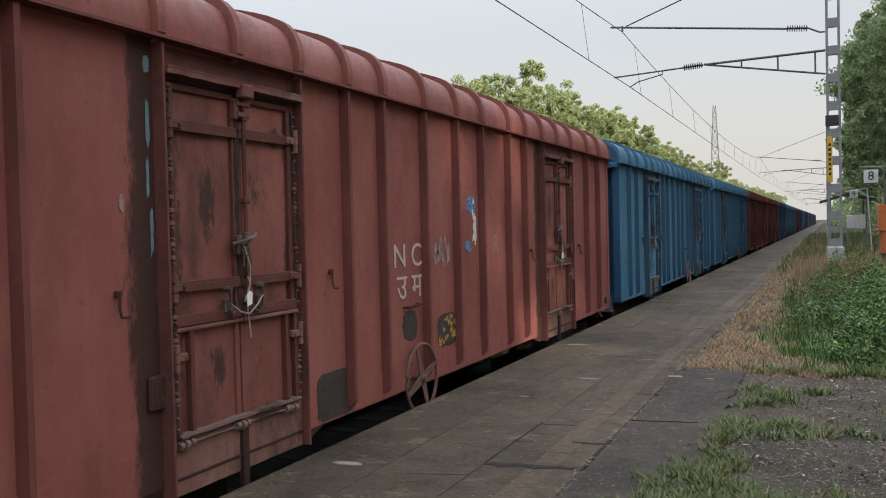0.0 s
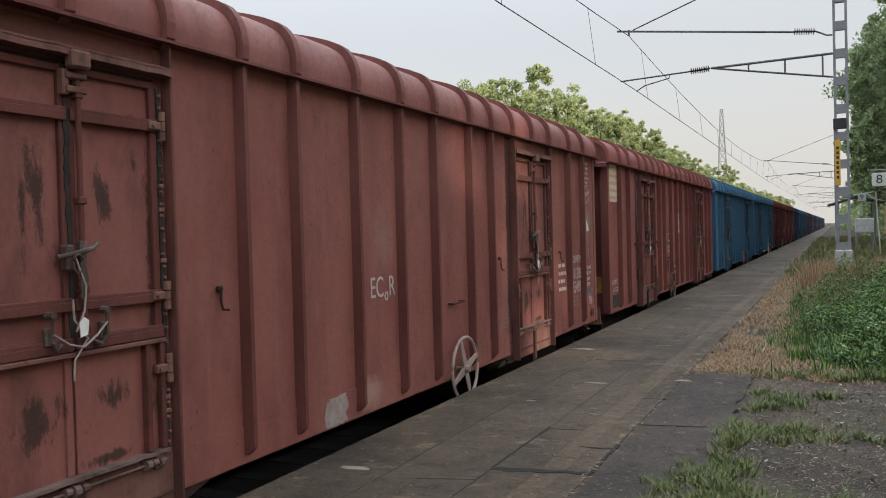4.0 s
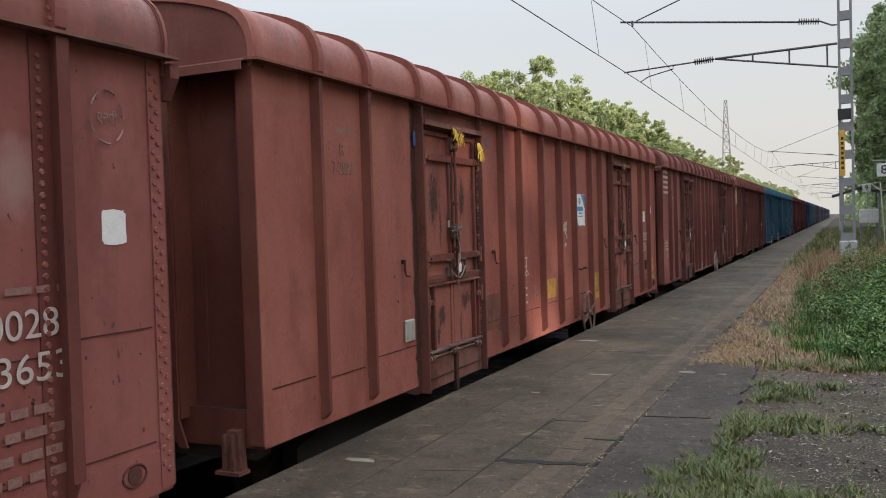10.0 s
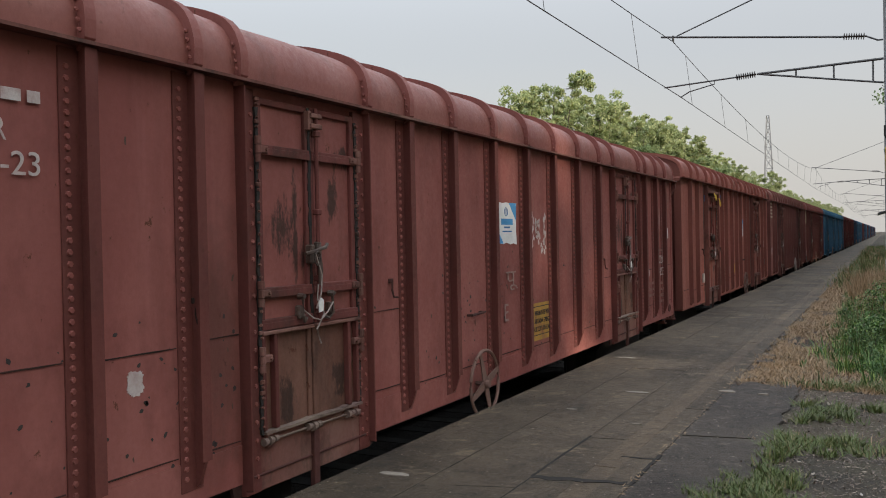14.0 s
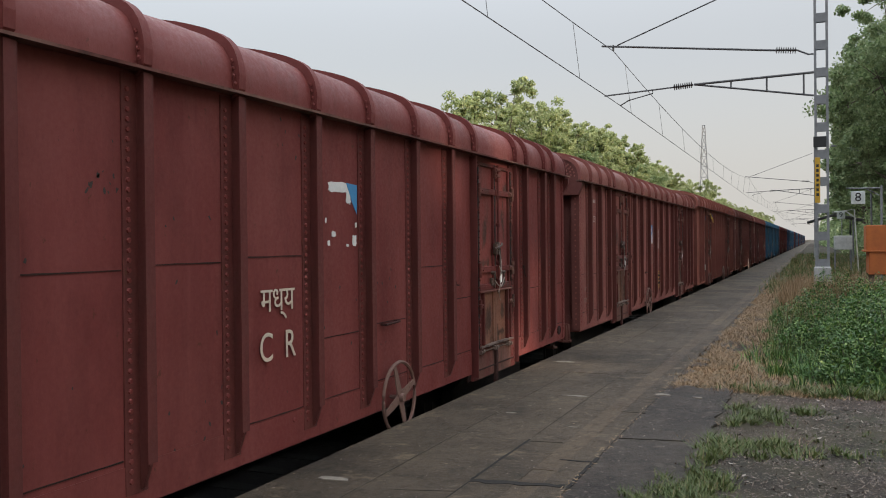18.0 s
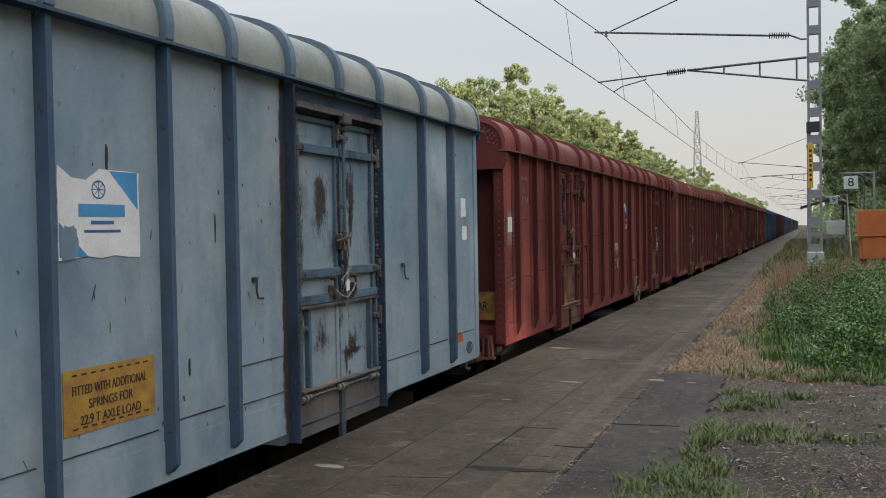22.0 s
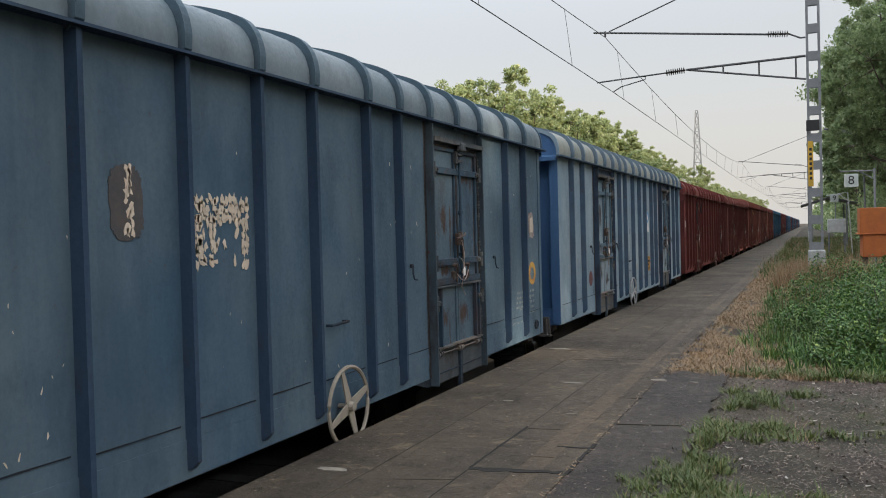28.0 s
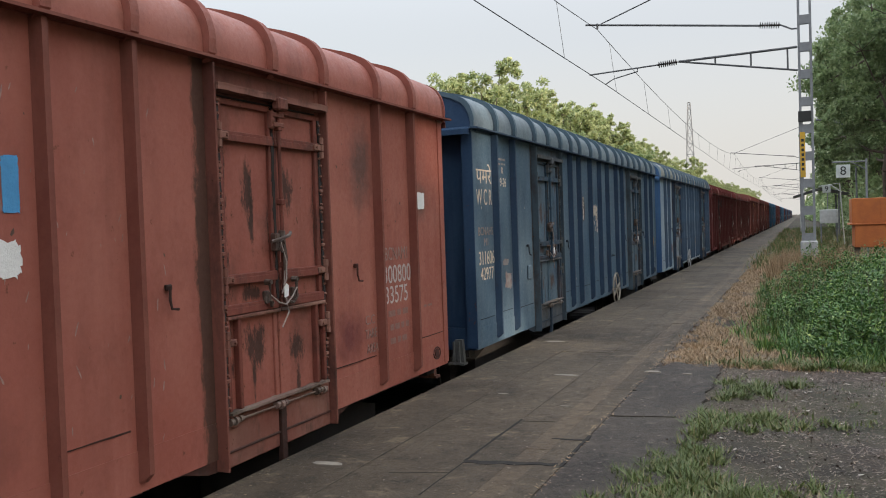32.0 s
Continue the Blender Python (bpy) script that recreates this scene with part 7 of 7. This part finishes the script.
def shrub(x, y, rx, ry, h, sprigs, leaf, seed, material, label):
    """A thicket of upright leafy sprigs."""
    rng = np.random.default_rng(seed)
    w = tagged(empty("shrub", pose(x, y, -0.03)), label, "shrub", "undergrowth beside the platform")
    bm = bmesh.new()
    c = []
    for k in range(sprigs):
        a, r = rng.uniform(0, math.tau), math.sqrt(rng.uniform(0, 1))
        base = np.array([math.cos(a) * r * rx, math.sin(a) * r * ry, 0.0])
        top = h * (1 - 0.55 * r * r) * rng.uniform(0.35, 1.2) * (1 + 0.55 * math.sin(base[0] * 4.2 + seed) * math.cos(base[1] * 3.6))
        lean = np.array([math.cos(a) * r * 0.25 + rng.normal() * 0.10, math.sin(a) * r * 0.25 + rng.normal() * 0.10, 1.0]) * top
        n = int(26 + 44 * top)
        f = rng.uniform(0.22, 1.0, (n, 1))
        off = rng.normal(size=(n, 3)) * np.array([0.075, 0.075, 0.035]) * (1.25 - f * 0.7)
        c.append(base + lean * f + off)
        if k % 3 == 0:
            cyl(bm, base, base + lean * 0.95, 0.006, 0.003, 4)
    put("foliage", leaf_mesh("foliage", np.concatenate(c), leaf, leaf * 0.46, rng, 0.15, 0.8), material, w)
    tagged(part("twiggy_undergrowth", bm, M_BARK, w), kind="stuff")


for x, y, rx, ry, h in ((1.3, 12.0, 1.2, 1.5, 0.72), (3.2, 11.4, 1.3, 1.4, 0.80), (0.15, 13.6, 0.75, 1.2, 0.40), (1.6, 15.2, 1.4, 1.6, 0.72), (4.0, 14.8, 1.5, 1.7, 0.88), (0.25, 17.2, 0.9, 1.6, 0.50), (2.0, 19.0, 1.5, 1.9, 0.75), (4.8, 19.6, 1.7, 1.9, 0.90), (5.6, 12.0, 1.4, 1.7, 0.90), (0.6, 21.0, 0.9, 1.4, 0.70), (0.5, 11.0, 0.7, 0.9, 0.30)):
    shrub(x, y, rx, ry, h, int(270 * rx * ry), 0.026, int(x * 10 + y * 7), M_BUSH, "low dense green shrub of small leaves beside the platform")


def blades(name, n, area, hmin, hmax, width, lean, material, label, seed, keep=None, tuft=0.0):
    """A patch of thin grass blades, as one sheet of stuff."""
    rng = np.random.default_rng(seed)
    x0, x1, y0, y1 = area
    p = np.stack([rng.uniform(x0, x1, n), rng.uniform(y0, y1, n)], 1)
    if keep is not None:
        p = p[keep(p[:, 0], p[:, 1], rng)]
    n = len(p)
    if tuft:
        own = rng.integers(0, max(1, n // 16), n)
        p = p[own] + rng.normal(size=(n, 2)) * tuft
    a = rng.uniform(0, math.tau, n)
    h = rng.uniform(hmin, hmax, n)
    if tuft:
        h *= rng.uniform(0.35, 1.3, n)[own]
    w = np.stack([np.cos(a), np.sin(a), np.zeros(n)], 1) * width
    tip = np.stack([np.cos(a + 1.6) * h * rng.uniform(0, lean, n), np.sin(a + 1.6) * h * rng.uniform(0, lean, n), h], 1)
    b = np.concatenate([p, np.full((n, 1), -0.022)], 1)
    co = np.stack([b - w, b + w, b + w * 0.5 + tip * 0.6, b + tip], 1).reshape(-1, 3)
    me = bpy.data.meshes.new(name)
    me.vertices.add(4 * n)
    me.vertices.foreach_set("co", co.astype(np.float32).ravel())
    me.loops.add(4 * n)
    me.loops.foreach_set("vertex_index", np.arange(4 * n, dtype=np.int32))
    me.polygons.add(n)
    me.polygons.foreach_set("loop_start", np.arange(0, 4 * n, 4, dtype=np.int32))
    me.update()
    me.validate()
    me.materials.append(None)
    tagged(put(name, me, material), label, "grass", kind="stuff")


def clumpy(sx, sy, cut, seed):
    def keep(x, y, rng):
        v = np.sin(x * sx + seed) * np.cos(y * sy + seed * 1.7) + 0.6 * np.sin(x * sx * 2.3 + y * sy * 1.9 + seed) + rng.normal(size=len(x)) * 0.35
        return v > cut
    return keep


def patches(*spots):
    """Keeps what falls in soft round patches: x, y, radius along x, radius along y."""
    def keep(x, y, rng):
        v = np.zeros(len(x), bool)
        for cx, cy, rx, ry in spots:
            d = ((x - cx) / rx) ** 2 + ((y - cy) / ry) ** 2 + 0.55 * np.sin(x * 11 + cy * 3) * np.cos(y * 9 + cx * 5) + 0.35 * np.sin(x * 23 + y * 17)
            v |= rng.uniform(0, 1, len(x)) > d
        return v
    return keep


blades("dry_grass_strip", 90000, (-1.42, 0.3, 9.5, 30), 0.015, 0.075, 0.006, 2.4, M_DRY, "dry straw-coloured grass along the platform", 3, clumpy(2.1, 1.3, -0.75, 1), 0.05)
blades("green_grass_verge", 90000, (-1.2, 2.2, 3.6, 6.2), 0.02, 0.075, 0.006, 2.0, M_GRASS, "short green grass on bare soil", 4, patches((-0.80, 5.45, 0.32, 0.60), (-0.40, 4.9, 0.85, 0.55), (0.55, 4.5, 1.3, 0.42), (-0.66, 6.0, 0.14, 0.35)), 0.03)
blades("green_grass_tufts", 80000, (-1.0, 1.8, 6.2, 10.1), 0.025, 0.09, 0.007, 2.2, M_GRASS, "sparse green grass tufts on bare soil", 5, patches((-0.62, 6.9, 0.28, 0.38), (-0.25, 7.05, 0.42, 0.24), (-0.46, 8.3, 0.34, 0.45), (-0.1, 8.6, 0.16, 0.16), (0.2, 9.75, 1.4, 0.20), (-0.74, 6.3, 0.10, 0.4)), 0.03)
blades("dry_grass_fringe", 9000, (-1.0, 2.5, 3.6, 10.0), 0.01, 0.05, 0.003, 3.0, M_DRY, "dry straw among the green tufts", 20, patches((-0.7, 5.4, 0.4, 0.8), (-0.1, 4.7, 1.2, 0.6), (-0.4, 7.0, 0.5, 0.5), (-0.4, 8.4, 0.5, 0.5), (0.4, 9.7, 1.8, 0.3), (1.5, 4.6, 1.2, 0.6)), 0.05)
blades("sparse_seedlings", 3500, (-0.8, 4.0, 3.6, 9.8), 0.015, 0.05, 0.006, 1.8, M_GRASS, "tiny green seedlings scattered over the soil", 18, clumpy(1.3, 1.1, 0.5, 4), 0.04)
blades("green_ground_cover", 46000, (-0.9, 2.5, 9.7, 24), 0.03, 0.22, 0.009, 1.3, M_BUSH, "bright green ground cover creeping towards the platform", 15, lambda x, y, rng: x + 0.25 * np.sin(y * 1.7) + 0.25 * np.sin(y * 4.1) + rng.normal(size=len(x)) * 0.25 > -0.40, 0.05)
blades("tall_weeds", 22000, (-0.6, 7.0, 16, 34), 0.15, 0.60, 0.008, 0.9, M_DRY, "tall dry weeds around the mast", 6, clumpy(0.8, 0.5, -0.1, 3))
blades("far_verge_grass", 26000, (-1.38, 4.0, 27, 95), 0.06, 0.42, 0.014, 1.2, M_GRASS, "rough green and brown grass along the far platform", 21, clumpy(0.9, 0.35, -0.8, 2), 0.15)
blades("far_verge_straw", 14000, (-1.38, 4.0, 24, 95), 0.05, 0.30, 0.014, 1.4, M_DRY, "dry straw-coloured grass along the far platform", 22, clumpy(1.3, 0.5, -0.6, 5), 0.15)
blades("mast_weeds", 5000, (-0.7, 1.3, 20.5, 23.2), 0.25, 0.80, 0.008, 0.7, M_DRY, "tall dry weeds at the mast's foot", 16)
blades("green_weeds", 12000, (-0.7, 7.0, 10.2, 30), 0.10, 0.45, 0.006, 0.8, M_GRASS, "green weeds among the shrubs", 7, clumpy(0.9, 0.8, -0.2, 8))


def litter(name, n, area, length, width, seed, material, label, height, tilt=0.16):
    """Bits of leaf and twig lying flat."""
    rng = np.random.default_rng(seed)
    x0, x1, y0, y1 = area
    x, y = rng.uniform(x0, x1, n), y0 + (y1 - y0) * rng.uniform(0, 1, n) ** 1.15
    z = np.array([height(a, c) for a, c in zip(x.tolist(), y.tolist())]) + rng.uniform(0.003, 0.009, n)
    tagged(put(name, leaf_mesh(name, np.stack([x, y, z], 1), length, width, rng, 0.0, tilt), material), label, "leaf litter", kind="stuff")


litter("soil_crumbs", 9000, (-0.95, 4.5, 3.4, 10.8), 0.010, 0.008, 19, M_CLOD, "rough crumbs of brown soil", soil_z, 0.45)
litter("leaf_litter", 14000, (-0.9, 4.5, 3.4, 10.6), 0.014, 0.0055, 12, M_LITTER, "fallen brown leaves scattered over the soil", soil_z, 0.3)
litter("twig_litter", 26000, (-0.9, 4.5, 3.4, 10.6), 0.022, 0.0024, 13, M_LITTER, "thin dry twigs and straw over the soil", soil_z, 0.25)
litter("pale_leaves", 110, (-0.7, 4.0, 3.4, 10.0), 0.030, 0.013, 14, M_WHITE2, "pale dry leaves and paper bits on the soil", soil_z)
litter("platform_litter", 2600, (EDGE_X, -0.9, 3.3, 18), 0.012, 0.006, 15, M_LITTER, "bits of leaf and grit scattered on the platform", lambda x, y: -0.004)
litter("joint_grass", 220, (-1.51, -1.44, 3.5, 10), 0.022, 0.004, 17, M_DRY, "straw caught in the paving joint", lambda x, y: 0.0)

# ---- paving, piece by piece ----


M_CHIP = mottled("pale_mortar", (0.27, 0.235, 0.19), (0.14, 0.12, 0.10), 12, 0.9)


def paving():
    rng = random.Random(9)
    cols = ((EDGE_X - 0.012, -2.743, M_CONC, (2.9, 3.6, 4.4)), (-2.739, -2.122, M_CONC, (3.2, 4.1, 4.9)), (-2.117, -1.822, M_CONC, (2.6, 3.4, 4.2)),
            (-1.821, -1.652, M_STRIP, (2.2, 3.1, 3.7)), (-1.651, -1.478, M_CONC, (2.4, 3.3, 4.1)))
    for i, (x0, x1, material, lengths) in enumerate(cols):
        y = -3.0 - rng.uniform(0, 1)
        rest = bmesh.new()
        while y < 400:
            n = rng.choice(lengths) if y < 52 else 6.0
            gap = 0.002
            dz, wob = rng.uniform(-0.002, 0.002), rng.uniform(-0.002, 0.002)
            if y < 52:
                bm = bmesh.new()
                x = x0
                q = x1 + (wob if i < 2 else 0)
                cut = rng.uniform(-0.02, 0.02) if i < 3 else 0
                corner = [(x, y + gap), (q, y + gap + cut), (q, y + n - gap), (x, y + n - gap)]
                v = []
                for (ax, ay), (cx, cy) in zip(corner, corner[1:] + corner[:1]):
                    for f in (0, 0.22, 0.45, 0.7, 0.88):
                        v.append((ax + (cx - ax) * f + rng.uniform(-0.0015, 0.0015), ay + (cy - ay) * f + rng.uniform(-0.003, 0.003)))
                top = [bm.verts.new((a, b, dz)) for a, b in v]
                low = [bm.verts.new((a, b, -0.10)) for a, b in v]
                bm.faces.new(top)
                for k in range(20):
                    bm.faces.new((low[k], low[(k + 1) % 20], top[(k + 1) % 20], top[k]))
                bmesh.ops.bevel(bm, geom=[e for e in bm.edges if all(w in top for w in e.verts)], offset=0.002, segments=1, affect="EDGES")
                part("slab", bm, material, PLATFORM)
            else:
                box(rest, x0, x1, y, y + n - 0.01, -0.10, dz)
            y += n
        tagged(part("far_slabs", rest, material, PLATFORM), kind="stuff")
    # dark apron beside the pale strip, with a ragged outer edge
    edge = []
    for k in range(230):
        y = -3.0 + k * 12.7 / 229
        lim = -0.80 if y > 5.2 else -0.90
        edge.append((lim + 0.06 * noise.noise((y * 1.3, 0, 5)) + 0.05 * noise.noise((y * 4.0, 2, 5)) + 0.03 * noise.noise((y * 13.0, 2, 9)), y))
    edge += [(-0.95, 9.72), (-1.15, 9.62), (-1.28, 9.78)]
    bm = bmesh.new()
    low, top = [], []
    for x, y in [(-1.474, -3.0), *edge, (-1.474, 9.8)]:
        low.append(bm.verts.new((x, y, -0.10)))
        top.append(bm.verts.new((x, y, -0.004)))
    bm.faces.new(top)
    for k in range(len(top)):
        bm.faces.new((low[k], low[(k + 1) % len(low)], top[(k + 1) % len(top)], top[k]))
    bmesh.ops.recalc_face_normals(bm, faces=bm.faces)
    bmesh.ops.triangulate(bm, faces=[f for f in bm.faces if len(f.verts) > 4])
    part("apron", bm, M_TARMAC, PLATFORM, "dark tarmac apron")
    for k in range(9):
        y0, n = 9.85 + k * 0.62 + rng.uniform(0, 0.15), rng.uniform(0.35, 0.6)
        wd = rng.uniform(0.10, 0.30) * (1 - k / 14)
        bm = bmesh.new()
        m_ = 9
        pts = [(-1.474, y0), *((-1.474 + wd * math.sin(math.pi * j / m_) ** 0.6 * rng.uniform(0.75, 1.1), y0 + n * j / m_) for j in range(1, m_)), (-1.474, y0 + n)]
        up = [bm.verts.new((a, c, -0.004)) for a, c in pts]
        dn = [bm.verts.new((a, c, -0.09)) for a, c in pts]
        bm.faces.new(up)
        for j in range(len(pts)):
            bm.faces.new((dn[j], dn[(j + 1) % len(pts)], up[(j + 1) % len(pts)], up[j]))
        bmesh.ops.recalc_face_normals(bm, faces=bm.faces)
        part("apron_fragment", bm, M_TARMAC, PLATFORM)
    # pale chips lying on the paving
    for x, y, wd, hg in ((-2.26, 8.67, 0.28, 0.09), (-1.45, 9.05, 0.16, 0.12), (-3.0, 5.05, 0.26, 0.10), (-3.05, 11.1, 0.3, 0.14), (-1.9, 7.2, 0.10, 0.04), (-2.6, 7.6, 0.12, 0.05), (-1.1, 9.0, 0.10, 0.05)):
        bm = bmesh.new()
        k = 14
        pts = [(x + wd / 2 * math.cos(j * math.tau / k) * rng.uniform(0.7, 1.1), y + hg / 2 * math.sin(j * math.tau / k) * rng.uniform(0.7, 1.1)) for j in range(k)]
        up = [bm.verts.new((a, c, 0.006)) for a, c in pts]
        dn = [bm.verts.new((a, c, -0.006)) for a, c in pts]
        bm.faces.new(up)
        for j in range(k):
            bm.faces.new((dn[j], dn[(j + 1) % k], up[(j + 1) % k], up[j]))
        part("mortar_patch", bm, M_CHIP, PLATFORM, "pale mortar patch")

    # broken joints, opened and full of dirt
    for x0, y0, x1, y1, wd in ((-2.12, 5.35, -1.50, 5.44, 0.095), (-2.12, 4.6, -2.12, 5.36, 0.012), (-2.125, 5.36, -2.12, 6.65, 0.026), (-2.12, 6.9, -2.12, 9.6, 0.007), (-2.12, 10.6, -2.12, 16.5, 0.006), (-2.50, 4.97, -2.12, 5.08, 0.010), (-1.72, 6.10, -1.46, 6.11, 0.034),
                               (-1.475, 5.4, -1.475, 6.25, 0.036), (-1.476, 6.4, -1.476, 9.7, 0.008), (-1.46, 6.94, -0.95, 7.02, 0.010), (-1.66, 8.02, -1.44, 8.03, 0.009), (-2.09, 6.58, -1.84, 6.62, 0.008), (-2.741, 4.3, -2.741, 7.6, 0.006), (-2.741, 9.0, -2.741, 14.0, 0.005)):
        a, c = Vector((x0, y0, 0)), Vector((x1, y1, 0))
        side = Vector((y0 - y1, x1 - x0, 0)).normalized()
        k = max(6, int((c - a).length / 0.05))
        mid = [a.lerp(c, j / k) + side * rng.uniform(-0.12, 0.12) * wd for j in range(k + 1)]
        lo = [p - side * wd * rng.uniform(0.22, 0.5) for p in mid]
        hi = [p + side * wd * rng.uniform(0.22, 0.5) for p in mid]
        bm = bmesh.new()
        for z in (-0.02, 0.0035):
            for p, q in zip(lo, hi):
                bm.verts.new((p.x, p.y, z))
                bm.verts.new((q.x, q.y, z))
        bm.verts.ensure_lookup_table()
        m_ = 2 * (k + 1)
        for j in range(k):
            bm.faces.new([bm.verts[m_ + i] for i in (2 * j, 2 * j + 2, 2 * j + 3, 2 * j + 1)])
            for s in (0, 1):
                bm.faces.new([bm.verts[i] for i in (2 * j + s, 2 * j + 2 + s, m_ + 2 * j + 2 + s, m_ + 2 * j + s)])
        bmesh.ops.recalc_face_normals(bm, faces=bm.faces)
        part("open_joint", bm, M_CRACK if wd > 0.01 else M_JOINT, PLATFORM)


paving()


# ---- what moves ----
RUN = [
    (0, 14.963), (2, 21.497), (4, 27.990), (6, 34.374), (8, 40.728), (10, 47.049), (12, 53.255), (14, 59.270), (16, 65.290), (18, 71.351), (20, 77.354), (22, 83.254), (24, 88.982), (26, 94.663), (28, 100.271), (30, 105.883), (32, 111.371),
]


def motions():
    for ob, off in [*zip(WAGONS, OFFS), *((ob, -14.45 * (k + 1)) for k, ob in enumerate(AHEAD))]:
        walk(ob, [(t, pose(TRACK_X, s - off, RAIL_Z)) for t, s in RUN])
    ts, ss = [t for t, s in RUN], [s for t, s in RUN]
    for ob, dy in TURNING:
        walk(ob, [(t, pose(0, dy, 0.5, -math.degrees((float(np.interp(t, ts, ss)) - ss[0]) / 0.5) % 360.0)) for t in np.arange(0, 32.01, 0.2).tolist()])


motions()
